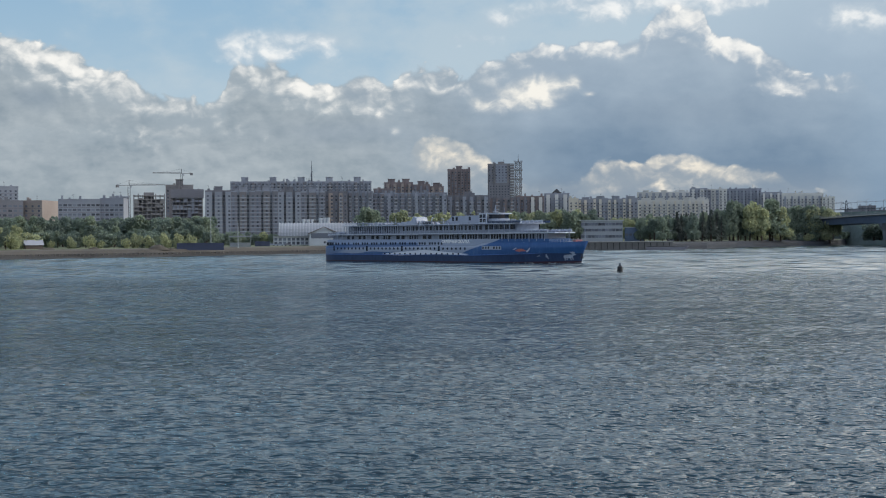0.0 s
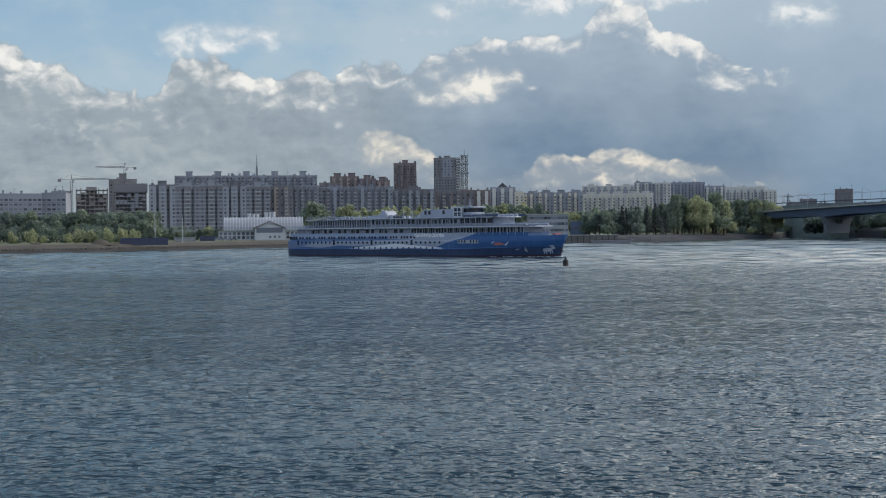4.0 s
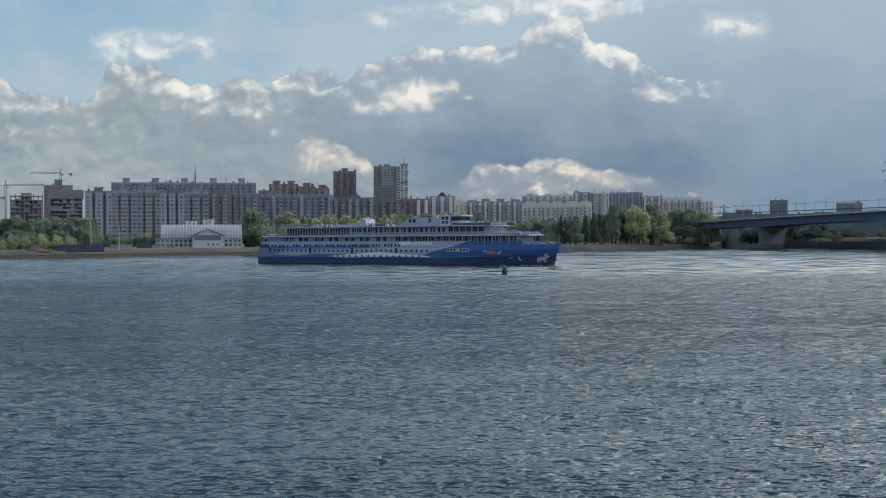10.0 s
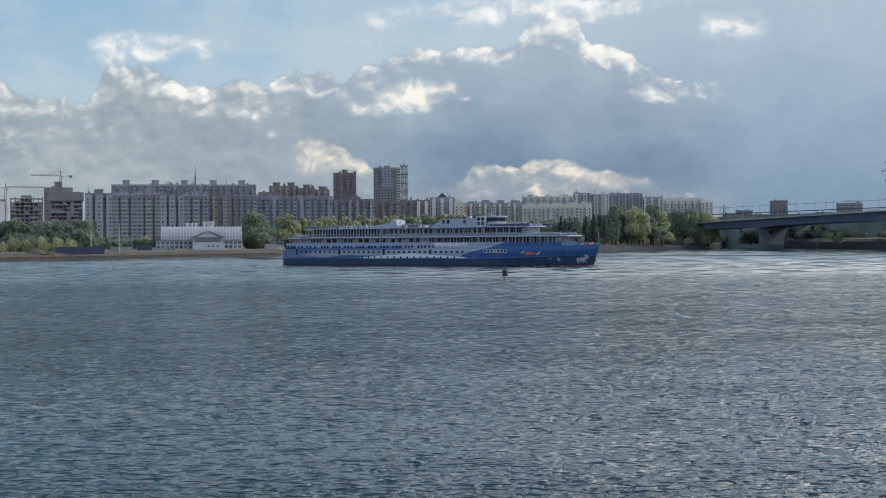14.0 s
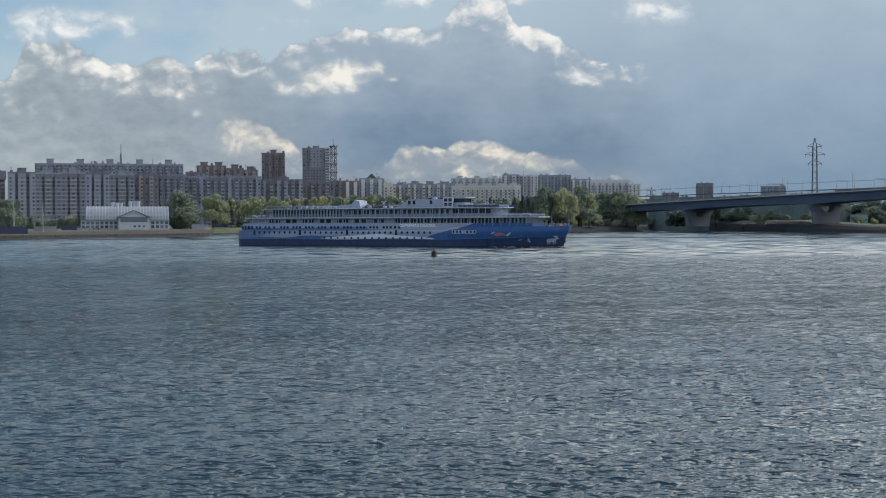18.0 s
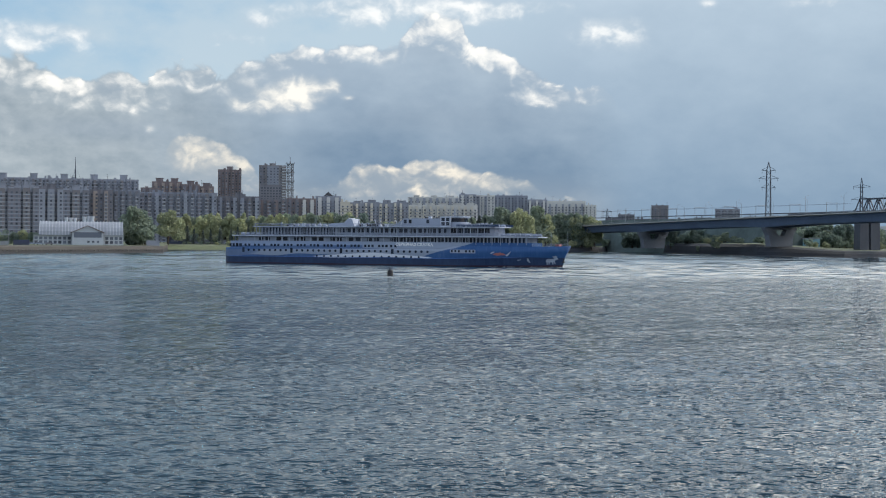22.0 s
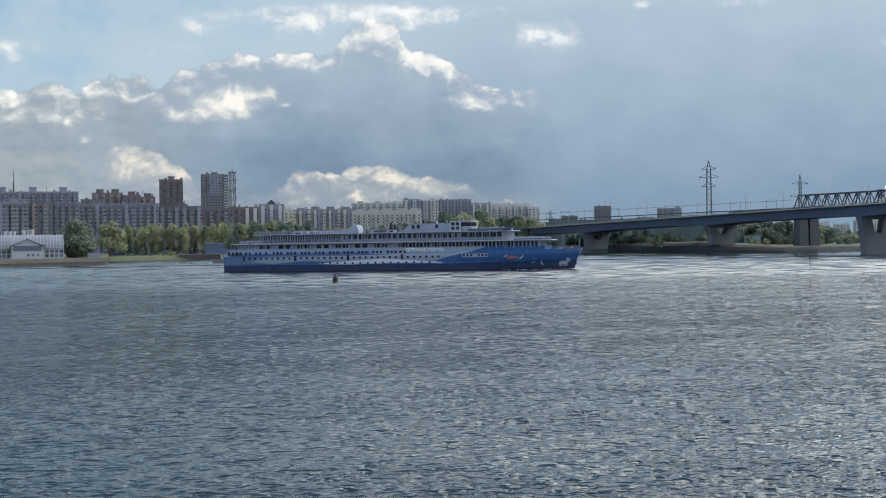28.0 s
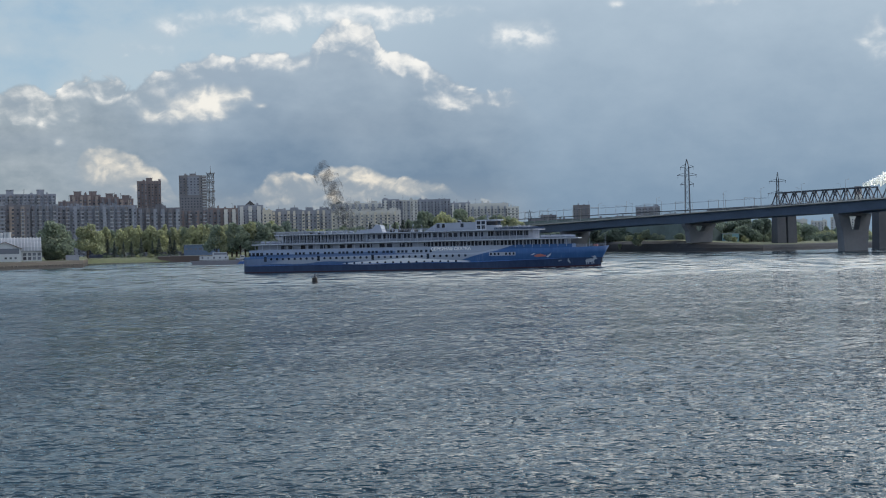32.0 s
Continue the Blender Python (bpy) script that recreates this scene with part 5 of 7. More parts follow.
def sweep_plan(u0, u1, inset, step=2.0):
    """Plan outline of a deck that follows the hull, inset from its side."""
    us = [u0 + (u1 - u0) * i / max(1, int((u1 - u0) / step)) for i in range(int((u1 - u0) / step) + 1)]
    right = [(u, -max(0.5, hull_half(u, 6.5) - inset)) for u in us]
    return right + [(u, -w) for u, w in reversed(right)]


def round_front(u0, u1, half, r=5.0):
    """Plan outline with a rounded fore end."""
    pts = [(u0, -half), (u1 - r, -half)]
    for i in range(1, 12):
        k = -math.pi / 2 + math.pi * i / 12
        pts.append((u1 - r + r * math.cos(k), half * math.sin(k)))
    return pts + [(u1 - r, half), (u0, half)]


def flat_win(w, h):
    bm = bmesh.new()
    box(bm, -w / 2, w / 2, -0.045, 0.03, -h / 2, h / 2)
    return mesh_of("window", bm, ship_glass)


def disc_win(r):
    bm = bmesh.new()
    rings = [[bm.verts.new((r * s * math.cos(k), y, r * s * math.sin(k))) for k in (2 * math.pi * i / 12 for i in range(12))] for s, y in ((1, 0.03), (1, -0.045))]
    for i in range(12):
        j = (i + 1) % 12
        bm.faces.new((rings[0][i], rings[0][j], rings[1][j], rings[1][i]))
    bm.faces.new(rings[1])
    return mesh_of("porthole", bm, ship_glass)


def build_ship():
    ob = thing("cruise_ship", "four-deck river cruise ship, white over blue and navy, under way", "ship")
    # hull
    bm = bmesh.new()
    us = [-62 + i * 2.0 for i in range(58)] + [54 + i * 0.8 for i in range(13)]
    levels = (-1.2, 0.0, 0.8, 2.4, 3.6, 4.6, 1.0)
    rings = []
    for u in us:
        ring = []
        for k, lv in enumerate(levels):
            z = lv if k < 6 else sheer(u)
            stem = 60.2 + 3.4 * max(0.0, min(1.0, (z - 0.3) / 6.4)) ** 1.3
            x = min(u, stem)
            ring.append((x, hull_half(x, z), z))
        full = [bm.verts.new((x, -w, z)) for x, w, z in ring[::-1]] + [bm.verts.new((x, w, z)) for x, w, z in ring]
        rings.append(full)
    for a, b in zip(rings, rings[1:]):
        for i in range(len(a)):
            j = (i + 1) % len(a)
            bm.faces.new((a[i], a[j], b[j], b[i]))
    bm.faces.new(rings[0][::-1])
    bm.faces.new(rings[-1])
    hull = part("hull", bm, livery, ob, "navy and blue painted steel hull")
    for poly in hull.data.polygons:
        poly.use_smooth = abs(poly.normal.z) < 0.6 and abs(poly.normal.x) < 0.9
    # rubbing strake and bulwark rail
    for s in (-1, 1):
        bm = bmesh.new()
        pts = [(u, s * (hull_half(u, 2.45) + 0.06), 2.45 + max(0, u - 20) * 0.022) for u in range(-60, 59, 2)]
        for a, b in zip(pts, pts[1:]):
            bar(bm, a, b, 0.16)
        part("rubbing_strake", bm, ship_blue, ob)
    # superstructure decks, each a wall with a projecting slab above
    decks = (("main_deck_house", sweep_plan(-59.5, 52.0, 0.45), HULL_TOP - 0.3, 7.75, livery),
             # the shade of the slabs above is in the grey of these two walls
             ("upper_deck_house", sweep_plan(-56.5, 50.5, 1.9), 7.0, 9.55, ship_shade_grey),
             ("boat_deck_house", round_front(-18.0, 40.5, 5.9, 5.5), 9.5, 12.65, ship_shade_grey))
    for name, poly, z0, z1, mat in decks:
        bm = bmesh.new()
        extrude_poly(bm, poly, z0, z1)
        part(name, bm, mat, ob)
    slabs = (("boat_deck", sweep_plan(-58.5, 54.0, 0.25), 9.45, 9.78),
             ("sun_deck", round_front(-50.0, 42.5, 7.3, 6.5), 12.62, 12.86))
    for name, poly, z0, z1 in slabs:
        bm = bmesh.new()
        extrude_poly(bm, poly, z0, z1)
        part(name, bm, ship_bright, ob, "white deck edge")
    # fore deck plate, bulwark posts
    bm = bmesh.new()
    extrude_poly(bm, sweep_plan(50.0, 61.5, 0.4, 1.0), 5.6, 5.75)
    part("fore_deck", bm, ship_deck, ob)
    # windows
    port, sq, tall, wide = disc_win(0.42), flat_win(1.0, 1.25), flat_win(0.85, 1.6), flat_win(1.75, 1.2)
    low = disc_win(0.36)

    def both(data, name, u, half, z):
        piece(name, data, ob, (u, -half, z))
        piece(name, data, ob, pose(u, half, z, 0, 0, 180))
    for i in range(34):
        u = -53 + i * 2.12
        both(port if i % 9 else flat_win_door, "porthole" if i % 9 else "hull_door", u, hull_half(u, 4.6) + 0.005, 4.6)
    for i in range(7):
        u = 25.6 + i * 1.25
        both(pale_mark, "painted_mark", u, hull_half(u, 4.85) + 0.005, 4.85)
        if i != 3:
            both(bow_win, "window", u, hull_half(u, 4.85) + 0.03, 4.9)
    for i in range(15):
        u = -24 + i * 2.7
        both(low, "porthole", u, hull_half(u, 2.75) + 0.005, 2.78)
    # upper deck cabin windows aft in pairs, then a close row to the fore end
    u = -47.0
    k = 0
    while u < 2:
        w = hull_half(u, 6.5) - 1.9
        both(wide, "window", u, w + 0.005, 8.5)
        u += 2.6 if k % 2 == 0 else 4.4
        k += 1
    for i in range(27):
        u = -42 + i * 1.35 + (i // 3) * 1.1
        both(sq_small, "window", u, hull_half(u, 6.5) - 0.445, 6.35)
    for u in (-52.4, -50.9, -48.6, -47.1, -44.9, 3.6, 5.2):
        both(sq_small, "window", u, hull_half(u, 6.5) - 0.445, 6.35)
    for i in range(38):
        u = 3.0 + i * 1.24
        w = max(0.5, hull_half(u, 6.5) - 1.9)
        both(tall if u > 26 or i % 3 else sq, "window", u, w + 0.005, 8.5)
    for i in range(23):
        u = -16.5 + i * 1.75
        both(sq_big if i % 3 else tall, "window", u, 5.905, 11.45)
    for i in range(14):
        both(tall, "window", 24.6 + i * 0.98, 5.905, 11.55)
    # columns along the promenades
    bm = bmesh.new()
    box(bm, -0.08, 0.08, -0.08, 0.08, 0, 2.46)
    post_low = mesh_of("post", bm, ship_white)
    bm = bmesh.new()
    box(bm, -0.10, 0.10, -0.10, 0.10, 0, 2.86)
    post_high = mesh_of("post", bm, ship_white)
    for i in range(40):
        u = -57 + i * 2.75
        w = hull_half(u, 6.5) - 0.5
        for s in (-1, 1):
            piece("post", post_low, ob, (u, s * w, 7.0))
    for i in range(27):
        u = -48.5 + i * 1.25
        for s in (-1, 1):
            piece("post", post_high, ob, (u, s * 7.0, 9.77))
    for i in range(22):
        u = -14 + i * 2.4
        for s in (-1, 1):
            piece("post", post_high, ob, (u, s * 6.95, 9.77))
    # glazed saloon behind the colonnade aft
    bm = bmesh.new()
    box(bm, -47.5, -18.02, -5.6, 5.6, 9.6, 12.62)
    part("glazed_saloon", bm, ship_shade_grey, ob)
    for i in range(23):
        both(tall_big, "window", -46.6 + i * 1.25, 5.605, 11.2)
    # solid rails with a lattice look: top bar, mid bars and stanchions
    def railing(pts, z, h=1.0):
        bm = bmesh.new()
        for a, b in zip(pts, pts[1:]):
            for dz in (0.35, 0.68, h):
                bar(bm, (a[0], a[1], z + dz), (b[0], b[1], z + dz), 0.05 if dz < h else 0.08)
            bar(bm, (a[0], a[1], z), (a[0], a[1], z + h), 0.05)
        part("railing", bm, ship_white, ob)
    for s in (-1, 1):
        railing([(-58 + i * 2.0, s * (hull_half(-58 + i * 2.0, 6.5) - 0.4)) for i in range(56)], 9.78)
        railing([(-49 + i * 1.8, s * 7.2) for i in range(50)], 12.86)
        railing([(52 + i * 0.9, s * max(0.3, hull_half(52 + i * 0.9, 6.5) - 0.3)) for i in range(13)], sheer(58) - 0.1, 0.9)
    # sun deck: house, funnel, covered boat, wheelhouse
    bm = bmesh.new()
    poly = [(2.3, 12.86), (6.6, 15.6), (21.4, 15.6), (21.4, 12.86)]
    lo = [bm.verts.new((u, -4.2, z)) for u, z in poly]
    hi = [bm.verts.new((u, 4.2, z)) for u, z in poly]
    for i in range(4):
        j = (i + 1) % 4
        bm.faces.new((lo[i], lo[j], hi[j], hi[i]))
    bm.faces.new(lo[::-1])
    bm.faces.new(hi)
    part("sun_deck_house", bm, ship_white, ob)
    for u in (7.0, 8.8, 15.2):
        both(sq, "window", u, 4.205, 14.6)
    bm = bmesh.new()
    poly = [(-22.5, 12.86), (-21.5, 13.9), (-16.5, 14.2), (-15.2, 15.7), (-13.6, 15.4), (-12.8, 12.86)]
    lo = [bm.verts.new((u, -2.6, z)) for u, z in poly]
    hi = [bm.verts.new((u, 2.6, z)) for u, z in poly]
    for i in range(6):
        j = (i + 1) % 6
        bm.faces.new((lo[i], lo[j], hi[j], hi[i]))
    bm.faces.new(lo[::-1])
    bm.faces.new(hi)
    part("funnel", bm, ship_white, ob, "white raked funnel casing")
    bm = bmesh.new()
    rings = []
    for u, w, h in ((-10.2, 0.3, 0.25), (-9.2, 1.2, 0.75), (-5, 1.5, 0.85), (-1.5, 1.2, 0.8), (-0.2, 0.3, 0.3)):
        rings.append([bm.verts.new((u, -4.6 + w * math.cos(k), 13.15 + h * math.sin(k))) for k in (2 * math.pi * i / 10 for i in range(10))])
    for a, b in zip(rings, rings[1:]):
        for i in range(10):
            j = (i + 1) % 10
            bm.faces.new((a[i], a[j], b[j], b[i]))
    bm.faces.new(rings[0][::-1])
    bm.faces.new(rings[-1])
    part("covered_boat", bm, ship_black, ob, "black-covered lifeboat")
    bm = bmesh.new()
    for u in (-8.0, -2.4):
        box(bm, u - 0.15, u + 0.15, -5.4, -3.8, 12.86, 13.0)
    part("boat_cradle", bm, ship_white, ob)
    bm = bmesh.new()
    extrude_poly(bm, round_front(23.2, 27.8, 3.5, 1.8), 12.86, 14.45)
    extrude_poly(bm, round_front(23.2, 27.6, 3.4, 1.8), 15.75, 16.0)
    part("wheelhouse", bm, ship_white, ob)
    bm = bmesh.new()
    extrude_poly(bm, round_front(23.3, 27.4, 3.3, 1.7), 14.45, 15.75)
    part("wheelhouse_glass", bm, ship_glass, ob)
    bm = bmesh.new()
    extrude_poly(bm, round_front(22.6, 28.4, 3.8, 2.0), 16.0, 16.3)
    part("wheelhouse_roof", bm, ship_bright, ob)
    bm = bmesh.new()
    tube(bm, 23.2, 0, ((16.3, 0.2), (19.0, 0.1)), 8)
    bar(bm, (22.0, 0, 16.3), (23.2, 0, 18.2), 0.12)
    bar(bm, (23.2, -1.3, 16.8), (23.2, 1.3, 16.8), 0.1)
    bar(bm, (22.6, 0, 17.3), (24.4, 0, 17.3), 0.16, 0.12)
    part("signal_mast", bm, ship_white, ob)
    # fore deck poles
    bm = bmesh.new()
    tube(bm, 57.2, -1.5, ((5.7, 0.1), (11.4, 0.06)), 8)
    part("flagpole", bm, ship_white, ob)
    bm = bmesh.new()
    tube(bm, 62.3, 0, ((6.6, 0.08), (11.0, 0.05)), 8)
    bar(bm, (62.3, -0.5, 8.4), (62.3, 0.5, 8.4), 0.1)
    part("bow_mast", bm, ship_white, ob)
    # stern flag staff and aft awning
    bm = bmesh.new()
    extrude_poly(bm, [(-50.5, -5.5), (-35, -5.5), (-35, 5.5), (-50.5, 5.5)], 13.55, 13.72)
    for u in (-50, -45, -40, -35.4):
        for s in (-1, 1):
            box(bm, u - 0.06, u + 0.06, s * 5.3 - 0.06, s * 5.3 + 0.06, 12.86, 13.55)
    part("awning", bm, ship_white, ob)
    # painted figures on both bows: they lie on the plating
    def decal(name, polys, mat, side, label):
        bm = bmesh.new()
        for poly in polys:
            fine = []
            for (u0, z0), (u1, z1) in zip(poly, poly[1:] + poly[:1]):
                fine += [(u0 + (u1 - u0) * k / 3, z0 + (z1 - z0) * k / 3) for k in range(3)]
            bm.faces.new([bm.verts.new((u, side * (hull_half(u, z) + 0.035), z)) for u, z in fine])
        bmesh.ops.triangulate(bm, faces=bm.faces)
        part(name, bm, mat, ob, label)
    elk = [[(55.9, 1.9), (56.4, 2.6), (57.9, 2.75), (58.6, 2.5), (58.7, 1.9), (57.9, 1.6), (56.6, 1.6)],
           [(56.2, 1.9), (56.5, 1.8), (56.45, 0.85), (56.2, 0.85)], [(56.8, 1.8), (57.1, 1.8), (57.0, 0.95), (56.75, 0.95)],
           [(57.8, 1.8), (58.1, 1.8), (58.1, 0.9), (57.85, 0.9)], [(58.3, 1.9), (58.6, 1.9), (58.75, 1.05), (58.5, 1.05)],
           [(58.2, 2.4), (58.6, 3.1), (59.3, 3.05), (59.7, 2.6), (59.2, 2.5), (58.6, 2.2)],
           [(58.3, 3.1), (58.0, 3.6), (58.6, 3.5), (58.9, 3.75), (59.2, 3.45), (59.5, 3.6), (59.2, 3.1)]]
    swim = [[(39.6, 3.9), (40.6, 4.45), (42.0, 4.6), (43.4, 4.2), (43.9, 3.8), (42.6, 3.75), (41.0, 3.6)]]
    fins = [[(38.6, 4.3), (39.8, 4.9), (40.3, 4.75), (39.4, 4.2)], [(43.7, 3.7), (44.9, 4.6), (45.5, 5.0), (45.0, 4.0), (44.2, 3.4)]]
    strokes = [[(50.6, 2.9), (50.9, 2.9), (50.7, 2.2), (51.4, 1.5), (51.2, 1.4), (50.4, 2.0)], [(47.4, 2.2), (48.6, 2.5), (48.7, 2.35), (47.5, 2.05)]]
    for s in (-1, 1):
        decal("painted_elk", elk, faded_white, s, "pale painted elk figure")
        decal("painted_swimmer", swim, ship_orange, s, "orange painted shape")
        decal("painted_fin", fins, faded_white, s, "white painted fins")
        decal("painted_stroke", strokes, faded_white, s, "pale painted strokes")
    # anchor in its pocket, both sides
    for s in (-1, 1):
        bm = bmesh.new()
        y = s * (hull_half(61.0, 2.2) + 0.18)
        bar(bm, (61.0, y, 3.0), (61.0, y, 1.7), 0.22)
        bar(bm, (60.4, y, 1.7), (61.5, y, 1.7), 0.3)
        part("anchor", bm, ship_black, ob)
    # life rafts and lockers on the open decks
    bm = bmesh.new()
    rings = [[bm.verts.new((x, 0.42 * math.cos(k), 0.45 + 0.42 * math.sin(k))) for k in (math.pi * i / 5 for i in range(10))] for x in (-0.7, 0.7)]
    for i in range(10):
        j = (i + 1) % 10
        bm.faces.new((rings[0][i], rings[0][j], rings[1][j], rings[1][i]))
    bm.faces.new(rings[0][::-1])
    bm.faces.new(rings[1])
    raft = mesh_of("life_raft", bm, ship_white)
    for u, w, z in [(42.5 + i * 1.7, 5.6, 9.78) for i in range(6)] + [(30.5 + i * 1.9, 5.9, 12.86) for i in range(5)] + [(-33 + i * 2.2, 6.2, 12.86) for i in range(4)] + [(-55 + i * 2.0, 5.0, 9.78) for i in range(3)]:
        for s in (-1, 1):
            piece("life_raft", raft, ob, (u, s * w, z))
    bm = bmesh.new()
    for u, w, h in ((53.5, 1.6, 0.9), (55.6, 1.2, 1.2), (58.8, 0.9, 0.8)):
        box(bm, u - 0.6, u + 0.6, -w, w, 5.75, 5.75 + h)
    part("windlass", bm, ship_shade_grey, ob)
    bm = bmesh.new()
    box(bm, 58.6, 59.8, -1.6, 1.6, 6.2, 7.35)
    box(bm, 58.6, 59.8, -0.4, 0.4, 5.75, 6.2)
    part("red_locker", bm, ship_orange, ob, "red deck locker")
    # dark panels drawn for the shade in the stern's promenade openings, ladders, davits and aerials
    for s in (-1, 1):
        for u in (-59.2, -57.6, -56.0, -54.5):
            bm = bmesh.new()
            y = s * (hull_half(u, 5.9) - 0.42)
            box(bm, u - 0.55, u + 0.55, min(y, y + s * 0.06), max(y, y + s * 0.06), 5.75, 6.85)
            part("stern_opening", bm, ship_glass, ob)
        for u in (-9.2, -1.2):
            bm = bmesh.new()
            pts = [(u, s * 6.4, 12.86), (u, s * 6.5, 14.6), (u, s * 6.0, 15.2), (u, s * 5.2, 15.1)]
            for a, b in zip(pts, pts[1:]):
                bar(bm, a, b, 0.2)
            part("davit", bm, ship_white, ob)
    for u, y, z0, z1 in ((25.8, 1.6, 15.7, 18.0), (20.0, -2, 15.6, 17.4), (12.5, 0, 15.6, 17.0), (-11.5, -1.5, 12.8, 15.6), (-30.0, 2, 13.7, 16.0)):
        bm = bmesh.new()
        tube(bm, u, y, ((z0, 0.07), (z1, 0.03)), 6)
        part("aerial", bm, ship_white, ob)
    bm = bmesh.new()
    box(bm, 19.9, 23.5, -4.6, -4.35, 12.9, 16.25)
    part("wing_panel", bm, ship_bright, ob)
    for k in range(2):
        for w in range(2):
            bm = bmesh.new()
            box(bm, 20.3 + w * 1.6, 21.5 + w * 1.6, -4.68, -4.55, 13.3 + k * 1.45, 14.4 + k * 1.45)
            part("window", bm, ship_glass, ob)
    for s in (-1, 1):
        for k in range(9):
            bm = bmesh.new()
            box(bm, 26.5 + k * 1.65, 28.05 + k * 1.65, s * 7.0 - 0.05, s * 7.0 + 0.05, 12.9, 13.62)
            part("deck_screen", bm, screen_blue, ob, "dark blue canvas screen on the rail")
    # deck clutter: vents, lockers and benches
    rng = random.Random(31)
    for k in range(34):
        u = rng.choice((rng.uniform(-47, -24), rng.uniform(-11, 2), rng.uniform(28, 40), rng.uniform(6, 20)))
        z = 15.6 if 6.6 < u < 21 else 12.86
        y = rng.uniform(-3.6, 3.6) if z > 13 else rng.uniform(-6.6, -3.0)
        bm = bmesh.new()
        if k % 3:
            box(bm, u - 0.5, u + 0.5, y - 0.4, y + 0.4, z, z + rng.uniform(0.4, 1.0))
            part("deck_locker", bm, rng.choice((ship_white, ship_bright, ship_black)), ob)
        else:
            tube(bm, u, y, ((z, 0.22), (z + 0.9, 0.22), (z + 1.0, 0.4), (z + 1.3, 0.3)), 8)
            part("vent", bm, ship_white, ob)
    # broken water along the hull
    bm = bmesh.new()
    rng = random.Random(9)
    for k in range(70):
        if k < 44:
            u = 60.5 - 26 * rng.random() ** 2.2
            w = hull_half(u, 0.3) + 0.15 + rng.random() * (0.3 + (60.5 - u) * 0.03)
            s = -1 if rng.random() < 0.6 else 1
        else:
            u = -62.2 - 9 * rng.random() ** 1.4
            w, s = rng.uniform(0, 5.5 + (-62 - u) * 0.05), rng.choice((-1, 1))
        a, b = rng.uniform(0.3, 1.3), rng.uniform(0.08, 0.2)
        z = 0.02
        ring = [bm.verts.new((u + a * math.cos(t), s * w + b * math.sin(t), z)) for t in (math.pi * i / 4 for i in range(8))]
        top = bm.verts.new((u, s * w, z + b * 0.7))
        for i in range(8):
            bm.faces.new((ring[i], ring[(i + 1) % 8], top))
    tagged(part("foam", bm, foam_white, ob, "white broken water along the hull"), kind="stuff")
    # the name on both sides
    for side in (-1, 1):
        text = bpy.data.curves.new("name_lettering", "FONT")
        text.body = "СЕВЕРНАЯ СКАЗКА"
        text.size = 1.4
        text.extrude = 0.02
        text.offset = 0.045
        text.align_x = "CENTER"
        draft = bpy.data.objects.new("draft", text)
        scene.collection.objects.link(draft)
        bpy.context.view_layer.update()
        data = bpy.data.meshes.new_from_object(draft.evaluated_get(bpy.context.evaluated_depsgraph_get()))
        bpy.data.objects.remove(draft)
        data.materials.clear()
        data.materials.append(pale_letter)
        letters = new("name_lettering", data)
        letters.parent = ob
        letters["label"] = "white painted ship's name"
        wall = hull_half(12, 6.5) - 0.45
        letters.matrix_basis = pose(12.0, side * (wall + 0.06), 6.45, 90, 0, 0 if side < 0 else 180)
    return ob


flat_win_door = flat_win(0.9, 1.7)
bow_win = flat_win(0.62, 0.72)
pale_mark = flat_win(1.27, 1.15).copy()
pale_mark.materials[0] = ship_white
sq_small = flat_win(0.8, 0.8)
screen_blue = surface("blue_canvas", (0.03, 0.055, 0.11), 0.8, 0.4, 1.0, 0.2)
tall_big = flat_win(0.85, 2.3)
sq_big = flat_win(1.25, 1.45)
foam_white = surface("foam", (0.40, 0.43, 0.45), 0.8, 0.3, 2.0, 0.5)
faded_white = surface("faded_white_paint", (0.26, 0.30, 0.37), 0.6, 0.5, 2.0, 0.4)
pale_letter = surface("pale_lettering", (0.88, 0.89, 0.90), 0.5, 0.1)
ship = build_ship()


def ship_at(t):
    """The ship's place and heading at t seconds: it drifts downstream while it swings broadside on."""
    s = t / 32.0
    return pose(0.02 + 64.45 * s + 28.97 * s * s, 450.79 - 16.70 * s - 0.90 * s * s, 0, 0, 0, -46.90 + 20.83 * s)


# ---- the buoy ----
def buoy():
    ob = thing("river_buoy", "dark red river buoy with a small cage top, afloat", "buoy", pose(*polar(7.49, 306, 0)))
    red = surface("buoy_paint", (0.006, 0.006, 0.008), 0.6, 0.5, 3.0, 0.8)
    bm = bmesh.new()
    tube(bm, 0, 0, ((-0.5, 0.7), (-0.1, 0.78), (0.12, 0.78), (0.2, 0.66), (1.2, 0.62), (1.34, 0.52), (1.38, 0.34)), 18)
    part("float_body", bm, red, ob)
    bm = bmesh.new()
    tube(bm, 0, 0, ((1.36, 0.3), (1.75, 0.3), (1.8, 0.22), (2.1, 0.2), (2.16, 0.04)), 12)
    part("lantern", bm, steel, ob)
    return ob


buoy_thing = buoy()


# ---- building sites, cranes and masts ----
crane_paint = surface("crane_paint", (0.055, 0.055, 0.06), 0.6, 0.3, 1.0, 0.2)
grey_sheet = surface("grey_roof_sheet", (0.24, 0.26, 0.285), 0.55, 0.2, 0.5, 0.1)
blue_fence = surface("blue_fence_paint", (0.028, 0.038, 0.075), 0.7, 0.4, 0.8, 0.1)
brown_wall = surface("brown_wall", (0.115, 0.088, 0.078), 0.85, 0.3, 0.8, 0.1)
blue_wall = surface("blue_wall", (0.10, 0.15, 0.24), 0.7, 0.3, 0.8, 0.1)
